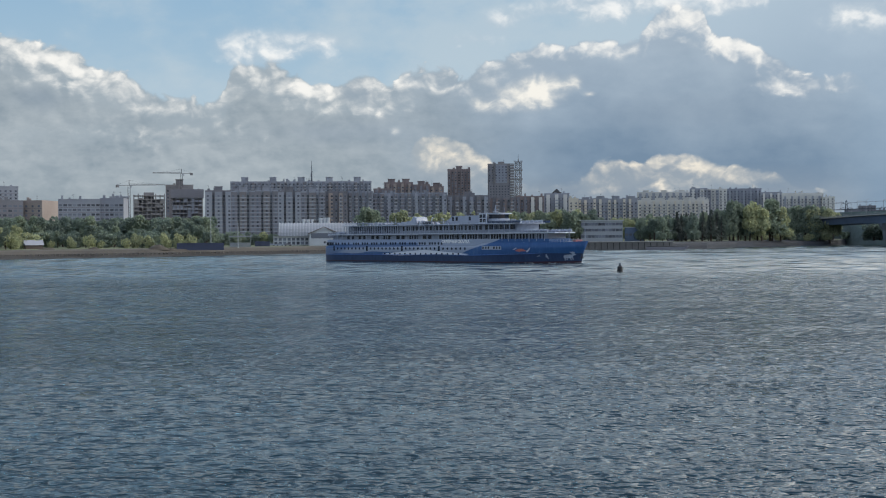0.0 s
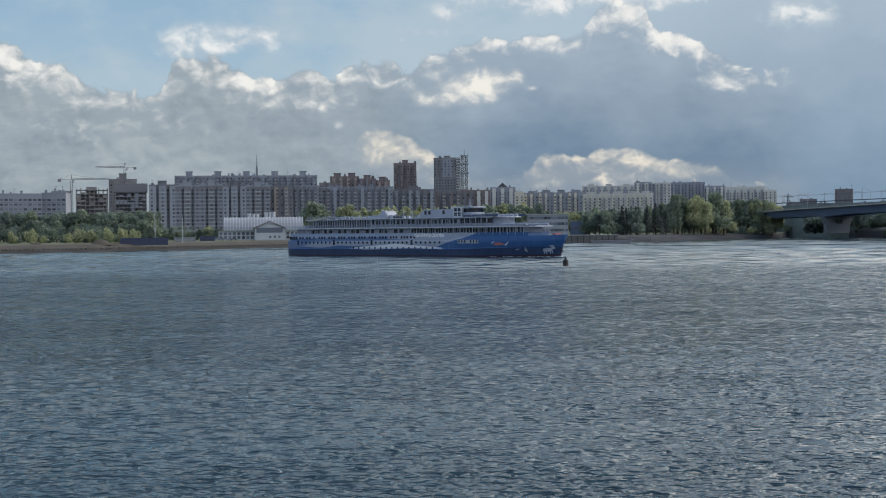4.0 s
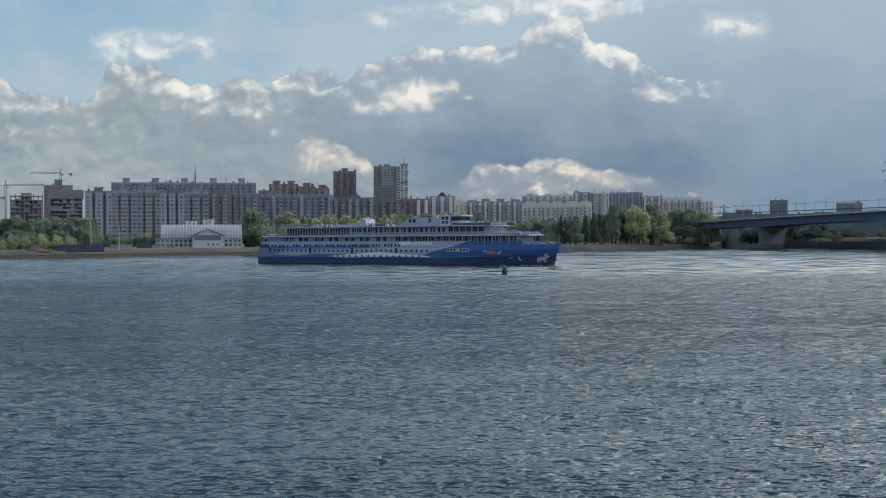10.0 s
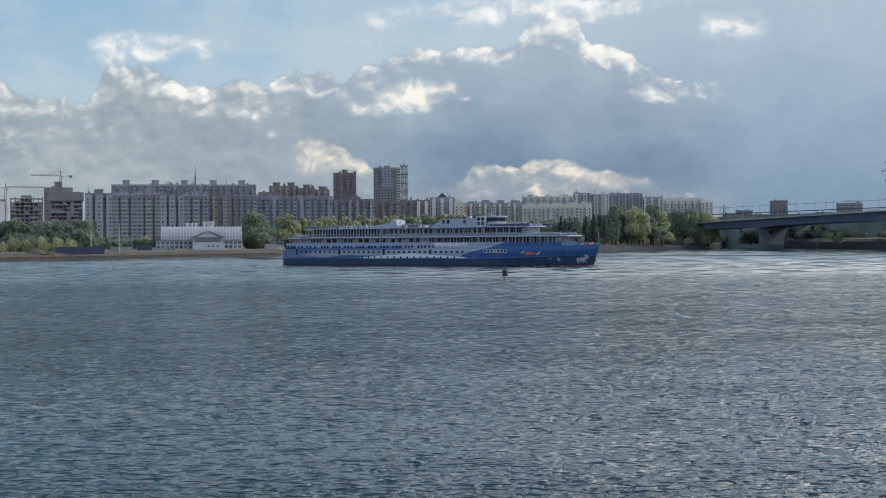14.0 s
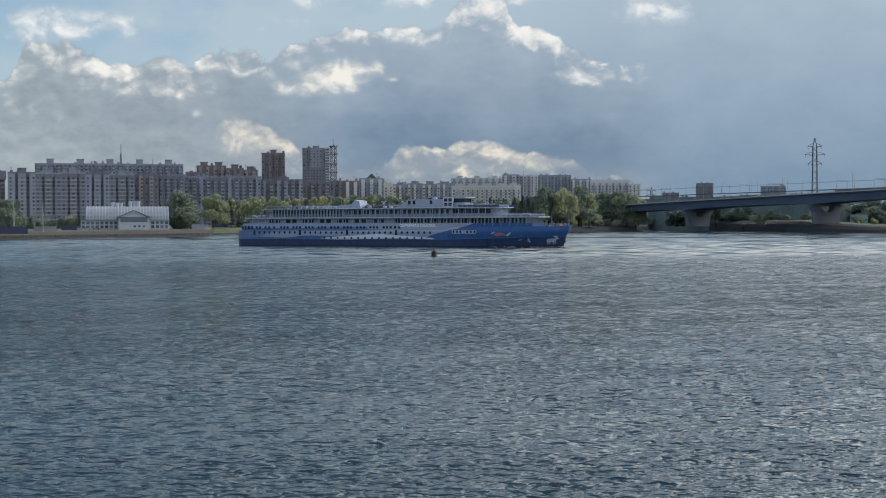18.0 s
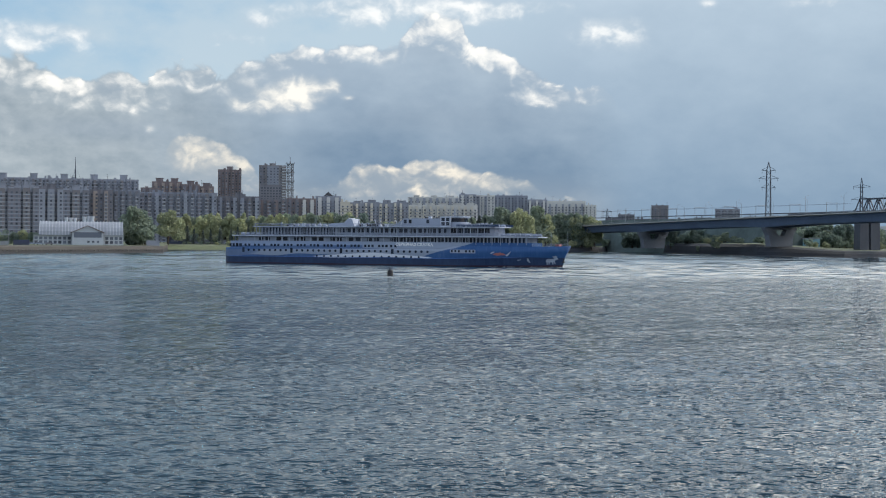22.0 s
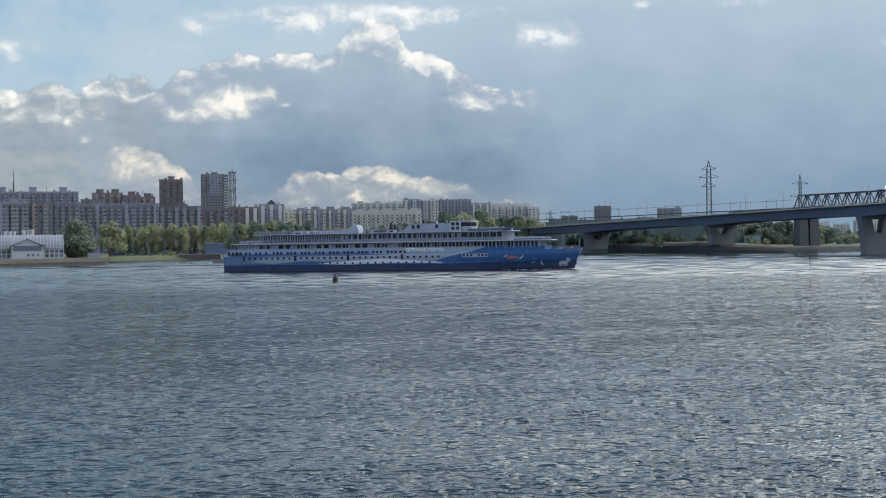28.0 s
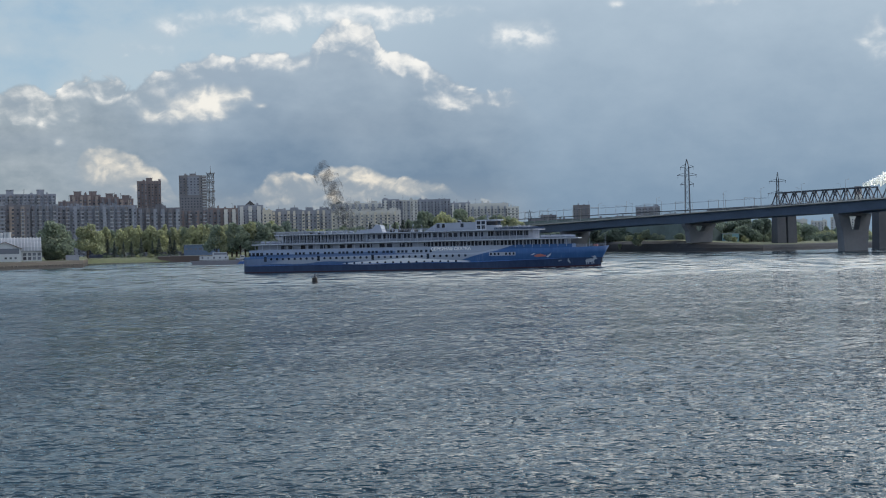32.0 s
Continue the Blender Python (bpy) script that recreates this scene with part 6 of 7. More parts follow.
teal_wall = surface("teal_wall", (0.16, 0.30, 0.34), 0.7, 0.3, 0.8, 0.1)
tyre = surface("tyre_rubber", (0.02, 0.02, 0.02), 0.9, 0.3, 2.0, 0.3)


def site_frame(label, b0, b1, d, top, depth, columns, netting=False, storey=3.1, turn=0.0):
    """An unfinished concrete frame: each slab, each column row and the core stand free."""
    mid, wide = (b0 + b1) / 2, d * radians(b1 - b0)
    height = EYE[2] + d * math.tan(radians(top)) - GROUND_Z
    ob = thing("unfinished_building", label, "building", pose(*polar(mid, d, GROUND_Z), 0, 0, -mid + turn), "building site")
    n = int(height / storey)
    half = wide / 2
    bm = bmesh.new()
    box(bm, -half, half, 0, depth, -0.26, 0.26)
    slab = mesh_of("floor_slab", bm, panel_grey if netting else frame_concrete)
    for k in range(n + 1):
        piece("floor_slab", slab, ob, (0, 0, height - k * storey - 0.26))
    for i in range(columns + 1):
        for y in (0.5, depth * 0.5, depth - 0.5):
            bm = bmesh.new()
            x = -half + 0.4 + (wide - 0.8) * i / columns
            box(bm, x - 0.35, x + 0.35, y - 0.3, y + 0.3, -1, height + (1.4 if i % 2 else 0.6))
            part("column", bm, frame_concrete, ob)
    bm = bmesh.new()
    box(bm, -half * 0.35, half * 0.3, depth * 0.3, depth * 0.95, -1, height + 2.5)
    part("lift_core", bm, frame_concrete, ob)
    for k in range(n):
        for i in range(columns):
            if TREE_RNG.random() < (0.35 if not netting else 0.55):
                x0, x1 = -half + 0.8 + (wide - 0.8) * i / columns, -half + (wide - 0.8) * (i + 1) / columns
                bm = bmesh.new()
                box(bm, x0, x1, 0.3, 0.55, height - (k + 1) * storey + 0.02, height - (k + 1) * storey + (1.2 if TREE_RNG.random() < 0.6 else storey - 0.3))
                part("infill_wall", bm, panel_grey if netting else frame_concrete, ob)
    # dark block puts the interior's shade behind the open frame
    bm = bmesh.new()
    box(bm, -half * (0.98 if netting else 0.94), half * (0.98 if netting else 0.90), depth * 0.28, depth * 0.92, -1, height - (0.4 if netting else 3.5))
    part("inner_wall", bm, panel_dark, ob)
    if netting:
        bm = bmesh.new()
        for x0, x1, y0, y1 in ((-half - 0.8, half + 0.8, -0.8, -0.7), (half + 0.7, half + 0.8, -0.7, depth + 0.7), (-half - 0.8, -half - 0.7, -0.7, depth + 0.7), (-half - 0.8, half + 0.8, depth + 0.7, depth + 0.8)):
            box(bm, x0, x1, y0, y1, height - 6.2, height + 0.8)
        part("safety_screen", bm, panel_dark, ob, "dark blue-grey safety screen")
    return ob


def tower_crane(b, d, top, jib0, jib1, base):
    """A hammerhead crane; the jib runs between two bearings."""
    z = EYE[2] + d * math.tan(radians(top))
    ob = thing("tower_crane", "tower crane with a long thin jib over the building site", "crane", pose(*polar(b, d, base), 0, 0, -b), "tower cranes")
    h = z - base
    bm = bmesh.new()
    for sx, sy in ((-1, -1), (1, -1), (1, 1), (-1, 1)):
        bar(bm, (sx * 0.9, sy * 0.9, -0.5), (sx * 0.9, sy * 0.9, h - 4), 0.3)
    k = 0
    while k * 2.2 < h - 6:
        z0 = k * 2.2
        for sx, sy, tx, ty in ((-1, -1, 1, -1), (1, -1, 1, 1), (1, 1, -1, 1), (-1, 1, -1, -1)):
            bar(bm, (sx * 0.9, sy * 0.9, z0), (tx * 0.9, ty * 0.9, z0 + 2.2), 0.14)
        k += 1
    part("mast", bm, crane_paint, ob)
    x0, x1 = d * math.tan(radians(jib0 - b)), d * math.tan(radians(jib1 - b))
    long, short = (x0, x1) if abs(x0) > abs(x1) else (x1, x0)
    bm = bmesh.new()
    for y in (-0.7, 0.7):
        bar(bm, (0, y, h - 4), (long, y, h - 3.6), 0.22)
    bar(bm, (0, 0, h - 2.8), (long, 0, h - 3.0), 0.22)
    for i in range(22):
        a, c = long * i / 22, long * (i + 1) / 22
        bar(bm, (a, -0.7, h - 4 + 0.4 * i / 22), ((a + c) / 2, 0, h - 2.8), 0.1)
        bar(bm, ((a + c) / 2, 0, h - 2.8), (c, 0.7, h - 4 + 0.4 * i / 22), 0.1)
    part("jib", bm, crane_paint, ob)
    bm = bmesh.new()
    bar(bm, (0, -0.7, h - 4), (short, -0.7, h - 4), 0.25)
    bar(bm, (0, 0.7, h - 4), (short, 0.7, h - 4), 0.25)
    part("counter_jib", bm, crane_paint, ob)
    bm = bmesh.new()
    box(bm, short * 0.75 if short > 0 else short, short if short > 0 else short * 0.75, -0.9, 0.9, h - 5.6, h - 3.4)
    part("counterweight", bm, frame_concrete, ob)
    bm = bmesh.new()
    bar(bm, (0, 0, h - 4), (0, 0, h), 0.5)
    bar(bm, (0, 0, h), (long * 0.7, 0, h - 3.0), 0.09)
    bar(bm, (0, 0, h), (short * 0.9, 0, h - 3.6), 0.09)
    part("tower_head", bm, crane_paint, ob)
    bm = bmesh.new()
    box(bm, 0.9, 2.3, -0.8, 0.8, h - 6.2, h - 4.2)
    part("cab", bm, white_sheet, ob)
    return ob


site_frame("unfinished brick-infill concrete frame, open to the sky", -13.55, -12.22, 1080, 1.90, 16, 7)
site_frame("unfinished tower with a dark safety screen round its top", -11.94, -10.63, 1090, 2.12, 20, 8, True)
block("unfinished_building", "unfinished bare concrete tower behind the screened one", -12.16, -11.06, 1190, 2.36, frame_concrete, 18, bays=((0.0, 0.2), (0.42, 0.8)), bay_wall=brown_grey, housings=1, housing_h=5.0, parapet=1.6, group="building site", limit=60)
tower_crane(-13.72, 1060, 2.54, -14.27, -12.2, GROUND_Z)
tower_crane(-11.52, 1175, 3.03, -12.73, -11.04, GROUND_Z)


def radio_mast():
    d, b = 1284, -5.94
    z0 = EYE[2] + 1270 * math.tan(radians(2.50)) - 0.9
    ob = thing("roof_mast", "thin radio mast on the long slab's roof", "mast", pose(*polar(b, d, z0), 0, 0, 0))
    top = EYE[2] + d * math.tan(radians(3.40)) - z0
    bm = bmesh.new()
    tube(bm, 0, 0, ((-0.2, 0.8), (top * 0.45, 0.55), (top * 0.46, 0.32), (top * 0.75, 0.28), (top, 0.12)), 8)
    part("pole", bm, steel, ob)
    bm = bmesh.new()
    for k in range(3):
        a = 2 * math.pi * k / 3
        bar(bm, (0, 0, top * 0.6), (5 * math.cos(a), 5 * math.sin(a), 0), 0.08)
    part("guy_wire", bm, steel, ob)


def lattice_mast():
    d, b = 1390, 3.10
    ob = thing("lattice_mast", "grey lattice antenna mast with ring platforms", "mast", pose(*polar(b, d, GROUND_Z), 0, 0, 20))
    h = EYE[2] + d * math.tan(radians(3.53)) - GROUND_Z
    red = surface("mast_grey", (0.075, 0.072, 0.08), 0.6, 0.2)
    half = lambda z: 4.0 - 1.5 * min(1.0, z / (h * 0.5))
    for sx, sy in ((-1, -1), (1, -1), (1, 1), (-1, 1)):
        bm = bmesh.new()
        bar(bm, (sx * 4.0, sy * 4.0, -0.5), (sx * 2.5, sy * 2.5, h * 0.5), 0.5)
        bar(bm, (sx * 2.5, sy * 2.5, h * 0.5), (sx * 2.5, sy * 2.5, h * 0.93), 0.4)
        part("leg", bm, red, ob)
    for k in range(18):
        z0, z1 = h * 0.93 * k / 18, h * 0.93 * (k + 1) / 18
        bm = bmesh.new()
        for sx, sy, tx, ty in ((-1, -1, 1, -1), (1, -1, 1, 1), (1, 1, -1, 1), (-1, 1, -1, -1)):
            bar(bm, (sx * half(z0), sy * half(z0), z0), (tx * half(z1), ty * half(z1), z1), 0.28)
            bar(bm, (tx * half(z0), ty * half(z0), z0), (sx * half(z1), sy * half(z1), z1), 0.28)
        tagged(part("bracing", bm, red, ob), kind="stuff")
    for share in (0.52, 0.62, 0.72, 0.83, 0.93):
        bm = bmesh.new()
        w = half(h * share) + 1.9
        extrude_poly(bm, [(w * math.cos(k), w * math.sin(k)) for k in (math.pi * i / 6 for i in range(12))], h * share, h * share + 0.35)
        for i in range(12):
            k = math.pi * i / 6
            bar(bm, (w * math.cos(k), w * math.sin(k), h * share), (w * math.cos(k), w * math.sin(k), h * share + 1.8), 0.16)
        part("platform", bm, red, ob)
    bm = bmesh.new()
    tube(bm, 0, 0, ((h * 0.93, 0.5), (h * 0.96, 0.4), (h * 0.965, 0.25), (h * 1.02, 0.15)), 8)
    part("antenna", bm, red, ob)


radio_mast()
lattice_mast()
pylon("power_pylon", "far lattice pylon beyond the point", 16.95, 1750, 46, ((0.6, 6.0), (0.75, 8.0), (0.9, 6.0)), 1.4)


# ---- the hall and the landing on the far bank ----
def hall():
    d, b0, b1 = 766, -7.62, -3.96
    mid, wide = (b0 + b1) / 2, d * radians(b1 - b0)
    ob = thing("sports_hall", "white-clad hall with a ribbed vaulted roof and a gabled porch", "hall", pose(*polar(mid, d, 4.0), 0, 0, -mid))
    half, eave, crown, deep = wide / 2, 7.0, 13.4, 30.0
    bm = bmesh.new()
    box(bm, -half, half, 0, deep, -0.8, eave - 1.4)
    part("wall", bm, white_sheet, ob)
    n = 10
    bm = bmesh.new()
    rows = []
    for i in range(n + 1):
        k = math.pi * i / n
        y, z = deep / 2 - (deep / 2 - 2.5) * math.cos(k), eave - 1.4 + (crown - eave + 1.4) * math.sin(k)
        rows.append([bm.verts.new((x, y, z)) for x in (-half + 3.0, half)])
    for a, b in zip(rows, rows[1:]):
        bm.faces.new((a[0], a[1], b[1], b[0]))
    bm.faces.new([r[0] for r in rows])
    bm.faces.new([r[1] for r in rows][::-1])
    part("vaulted_roof", bm, grey_sheet, ob)
    for j in range(27):
        x = -half + 3.2 + (wide - 3.4) * j / 26
        bm = bmesh.new()
        pts = []
        for i in range(n + 1):
            k = math.pi * i / n
            pts.append((x, deep / 2 - (deep / 2 - 2.2) * math.cos(k), eave - 1.3 + (crown - eave + 1.6) * math.sin(k)))
        for a, b in zip(pts[:7], pts[1:7]):
            bar(bm, a, b, 0.34)
        part("roof_rib", bm, white_sheet, ob)
    # glazed bays of the low front
    for j in range(19):
        x = -half + 1.4 + (wide - 2.8) * j / 18
        if -1.4 < x + wide * 0.06 - 4 < 14:
            continue
        bm = bmesh.new()
        box(bm, x - 0.85, x + 0.85, -0.08, 0.06, 0.9, 2.6)
        part("window", bm, pane, ob)
        bm = bmesh.new()
        box(bm, x - 0.85, x + 0.85, -0.08, 0.06, 3.2, 4.8)
        part("window", bm, pane, ob)
    bm = bmesh.new()
    box(bm, -half - 0.4, half + 0.4, -1.2, 2.4, eave - 1.4, eave - 1.1)
    part("eave", bm, grey_sheet, ob)
    # the gabled porch
    x0 = d * math.tan(radians(-6.06 - mid))
    x1 = d * math.tan(radians(-4.80 - mid))
    xm = (x0 + x1) / 2
    bm = bmesh.new()
    prof = [(x0, 0), (x1, 0), (x1, 7.2), (xm, 10.6), (x0, 7.2)]
    lo = [bm.verts.new((x, -6.5, z)) for x, z in prof]
    hi = [bm.verts.new((x, 3.0, z)) for x, z in prof]
    for i in range(5):
        j = (i + 1) % 5
        bm.faces.new((lo[i], lo[j], hi[j], hi[i]))
    bm.faces.new(lo[::-1])
    bm.faces.new(hi)
    part("porch", bm, white_sheet, ob)
    for a, c in (((x0 - 0.8, 6.9), (xm, 10.9)), ((xm, 10.9), (x1 + 0.8, 6.9))):
        bm = bmesh.new()
        vs = [bm.verts.new((p[0], y, p[1] + dz)) for p in (a, c) for y in (-7.4, 3.2) for dz in (0, 0.35)]
        for f in ((0, 1, 3, 2), (4, 6, 7, 5), (0, 4, 5, 1), (2, 3, 7, 6), (1, 5, 7, 3), (0, 2, 6, 4)):
            bm.faces.new([vs[i] for i in f])
        part("porch_roof", bm, brown_wall, ob)
    bm = bmesh.new()
    box(bm, x0 + 0.9, x1 - 0.9, -6.62, -6.45, 4.4, 7.4)
    part("porch_glazing", bm, pane, ob, "dark glazed band")
    for k in range(3):
        bm = bmesh.new()
        box(bm, xm + k * 2.6 - 0.2, xm + k * 2.6 + 1.0, -6.62, -6.45, 1.5, 2.6)
        part("window", bm, pane, ob)
    for px, w, z in ((538, 1.0, 16.2), (546, 1.0, 16.0), (553, 0.8, 16.0), (569, 1.1, 16.8), (576, 0.9, 17.0), (582, 1.2, 17.0)):
        x = d * math.tan(radians((px - 793) / 2311 * 57.3 - mid))
        bm = bmesh.new()
        tube(bm, x, 33.0, ((-0.5, w), (z - 1.2, w), (z - 1.2, w * 1.15), (z, w * 1.15)), 10)
        part("vent_pipe", bm, white_sheet, ob)


hall()


def slab_thing(name, label, category, b0, b1, d, z0, z1, depth, mat, roof=None, over=0.6, windows=0, win_z=0.55, group=""):
    """A plain shed or wall between two bearings, with roof slab and a row of window openings."""
    mid, wide = (b0 + b1) / 2, d * radians(b1 - b0)
    ob = thing(name, label, category, pose(*polar(mid, d, z0), 0, 0, -mid), group)
    h, half = z1 - z0, wide / 2
    bm = bmesh.new()
    box(bm, -half, half, 0, depth, -0.8, h - (0.4 if roof else 0))
    part("wall", bm, mat, ob)
    if roof:
        bm = bmesh.new()
        box(bm, -half - over, half + over, -over, depth + over, h - 0.397, h)
        part("roof", bm, roof, ob)
    for i in range(windows):
        x = -half + wide * (i + 0.5) / windows
        w = wide / windows * 0.62
        bm = bmesh.new()
        box(bm, x - w / 2, x + w / 2, -0.08, 0.05, h * win_z - 0.7, h * win_z + 0.7)
        part("window", bm, pane, ob)
    return ob


def car(b, d, z, turn, colour, label):
    ob = thing("car", label, "car", pose(*polar(b, d, z), 0, 0, turn), "parked cars")
    bm = bmesh.new()
    prof = [(-2.1, 0.35), (2.1, 0.35), (2.15, 0.8), (1.2, 0.95), (0.6, 1.45), (-1.1, 1.48), (-1.9, 1.0), (-2.15, 0.9)]
    lo = [bm.verts.new((x, -0.85, z)) for x, z in prof]
    hi = [bm.verts.new((x, 0.85, z)) for x, z in prof]
    for i in range(8):
        j = (i + 1) % 8
        bm.faces.new((lo[i], lo[j], hi[j], hi[i]))
    bm.faces.new(lo[::-1])
    bm.faces.new(hi)
    part("body", bm, colour, ob)
    bm = bmesh.new()
    box(bm, -1.4, 0.75, -0.87, 0.87, 1.0, 1.36)
    part("side_window", bm, pane, ob)
    for x in (-1.35, 1.35):
        for y in (-0.8, 0.8):
            bm = bmesh.new()
            ring = [[bm.verts.new((x + 0.33 * math.cos(k), y + s, 0.33 + 0.33 * math.sin(k))) for k in (math.pi * i / 6 for i in range(12))] for s in (-0.11, 0.11)]
            for i in range(12):
                j = (i + 1) % 12
                bm.faces.new((ring[0][i], ring[0][j], ring[1][j], ring[1][i]))
            bm.faces.new(ring[0])
            bm.faces.new(ring[1][::-1])
            part("wheel", bm, tyre, ob)
    return ob


def flag_post(b, d, top, label, name="light_pole"):
    z = land_z(d, b) - 0.3
    ob = thing(name, label, "pole", pose(*polar(b, d, z)))
    bm = bmesh.new()
    tube(bm, 0, 0, ((-0.3, 0.28), (1.0, 0.2), (top - z, 0.13)), 8)
    part("shaft", bm, white_sheet, ob)
    bm = bmesh.new()
    tube(bm, 0, 0, ((top - z, 0.3), (top - z + 0.5, 0.35), (top - z + 0.7, 0.1)), 8)
    part("cap", bm, galvanised, ob)


def bank_things():
    slab_thing("site_fence", "long dark-blue site fence on the bank", "fence", -11.75, -9.75, 672, 3.6, 6.5, 0.2, blue_fence)
    slab_thing("container", "dark-blue container by the landing", "container", -8.42, -7.78, 735, 4.0, 7.0, 2.6, blue_fence)
    ob = thing("canopy", "flat grey canopy on thin posts", "shelter", pose(*polar(-9.05, 716, 4.0), 0, 0, 9.05))
    bm = bmesh.new()
    box(bm, -6.2, 6.2, -2.5, 2.5, 5.6, 6.1)
    part("roof", bm, grey_sheet, ob)
    for x in (-5.5, 0, 5.5):
        for y in (-2, 2):
            bm = bmesh.new()
            bar(bm, (x, y, -0.3), (x, y, 5.6), 0.22)
            part("post", bm, galvanised, ob)
    bm = bmesh.new()
    box(bm, -5.5, 5.5, 1.7, 1.9, 0, 2.4)
    part("back_wall", bm, grey_sheet, ob)
    flag_post(-9.14, 702, 17.4, "tall thin pale light pole by the landing")
    flag_post(-10.3, 700, 19.4, "tall thin pale light pole by the fence")
    # low hut with a pale roof on the left bank
    ob = thing("boat_shed", "low shed with a pale sloping roof", "shed", pose(*polar(-17.6, 662, 4.0), 0, 0, 30))
    bm = bmesh.new()
    box(bm, -4.0, 4.0, 0, 6, -0.5, 2.4)
    part("wall", bm, brown_wall, ob)
    bm = bmesh.new()
    vs = [bm.verts.new((x, y, z)) for x in (-4.6, 4.6) for y, z in ((-0.8, 2.1), (3, 4.6), (6.8, 2.1))]
    for f in ((0, 3, 4, 1), (1, 4, 5, 2), (0, 1, 2), (5, 4, 3), (0, 2, 5, 3)):
        bm.faces.new([vs[i] for i in f])
    part("roof", bm, panel_grey, ob)
    for b, d, t, m, lab in ((-7.7, 752, 12, ship_white, "white car by the hall"), (-7.35, 751, 8, ship_white, "white car by the hall"), (-7.0, 752, 200, panel_dark, "dark car by the hall"),
                            (-2.35, 1000, 10, ship_white, "white car on the promenade"), (-2.0, 1002, 5, panel_grey, "grey car on the promenade"), (-0.9, 1006, 15, ship_white, "white car on the promenade"),
                            (0.3, 1008, 12, panel_dark, "dark car on the promenade"), (0.9, 1007, 5, brick_brown, "red-brown car on the promenade"), (1.5, 1009, 9, ship_white, "white car on the promenade")):
        car(b, d, land_z(d, b), t, m, lab)
    rng = random.Random(77)
    paints = ((ship_white, "white"), (panel_dark, "dark grey"), (panel_grey, "silver-grey"), (blue_fence, "dark blue"), (brick_brown, "dark red"))
    for k in range(26):
        b, d = -1.9 + 5.2 * (k + rng.random()) / 26, rng.uniform(988, 1001)
        m, word = paints[rng.randrange(5)]
        car(b, d, land_z(d, b), rng.uniform(-20, 20), m, word + " car parked under the poplars")
    # heaps of rubble and soil on the bank
    for b, d, w, h in ((-12.55, 664, 6.0, 2.1), (-12.0, 666, 4.0, 1.5), (-15.2, 655, 3.5, 1.0), (-17.1, 650, 4.5, 1.0)):
        bm = bmesh.new()
        rows = [[bm.verts.new((w * r * math.cos(k) * (1 + 0.25 * noise.noise((b, k, r))), 0.6 * w * r * math.sin(k), h * z * (1 + 0.3 * noise.noise((k, b, r))))) for k in (math.pi * i / 7 for i in range(14))] for r, z in ((1.0, -0.2), (0.75, 0.35), (0.45, 0.8), (0.12, 1.0))]
        for lo, hi in zip(rows, rows[1:]):
            for i in range(14):
                bm.faces.new((lo[i], lo[(i + 1) % 14], hi[(i + 1) % 14], hi[i]))
        bm.faces.new(rows[-1])
        heap = tagged(new("soil_mound", mesh_of("soil_mound", bm, earth, True)), "low grey-brown heap of rubble on the bank", "heap", "rubble heaps")
        heap.matrix_basis = pose(*polar(b, d, land_z(d, b) - 0.1), 0, 0, -b)
    for k in range(5):
        b = -1.6 + k * 0.75 + rng.uniform(0, 0.3)
        slab_thing("market_stall", "low dark stall with a pale roof on the promenade", "stall", b, b + 0.28, 1002, 4.3, 7.6, 4, panel_dark, grey_sheet, 0.4, 2, 0.5, "promenade stalls")
    slab_thing("truck_trailer", "grey covered trailer on the spit", "trailer", -3.0, -2.45, 778, 4.0, 7.0, 2.6, panel_grey)
    slab_thing("kiosk", "dark kiosk with an open front", "kiosk", -2.05, -1.25, 985, 4.2, 9.6, 5, blue_fence, tar, 0.8, 2, 0.4)
    slab_thing("river_station", "blue landing-stage building with a white roof edge", "building", 1.9, 3.5, 985, 4.2, 12.5, 12, blue_wall, white_sheet, 1.0, 8, 0.6)
    slab_thing("pontoon", "long brown mooring pontoon", "pontoon", 0.8, 3.4, 952, 0.2, 4.6, 9, brown_wall, concrete, 0.3)
    # the quay and its sheds
    shed = slab_thing("warehouse", "long grey warehouse with a pale roof edge and dark glazed bands", "warehouse", 5.8, 7.62, 905, 4.2, 19.4, 24, grey_sheet, white_sheet, 0.9)
    for z in (4.0, 8.4, 12.4):
        for k in range(12):
            x = (k - 5.5) * 2.36
            bm = bmesh.new()
            box(bm, x - 1.1, x + 1.1, -0.09, 0.05, z - 0.85, z + 0.95)
            part("window", bm, pane, shed)
    slab_thing("low_shed", "low shed with a white roof", "shed", 7.7, 8.55, 915, 4.2, 14.6, 14, blue_wall, white_sheet, 0.6, 5, 0.5)
    slab_thing("low_shed", "low white-roofed shed behind trees", "shed", 9.5, 10.2, 935, 4.2, 12.4, 12, panel_grey, white_sheet, 0.6, 4, 0.5)
    slab_thing("low_shed", "pale shed behind the trees on the point", "shed", 13.3, 15.4, 1115, 4.4, 10.5, 12, white_sheet, grey_sheet, 0.6, 8, 0.5)
    slab_thing("teal_shed", "small teal shed beyond the bridge", "shed", 25.2, 25.9, 985, 4.6, 12.0, 9, teal_wall, grey_sheet, 0.5, 3, 0.5)
    slab_thing("retaining_wall", "long grey wall under the far bridge end", "wall", 17.2, 19.8, 1180, 4.4, 16.5, 3, panel_grey)


bank_things()


dark_concrete = surface("wet_concrete", (0.12, 0.115, 0.11), 0.85, 0.6, 0.5, 0.05, 0.03)


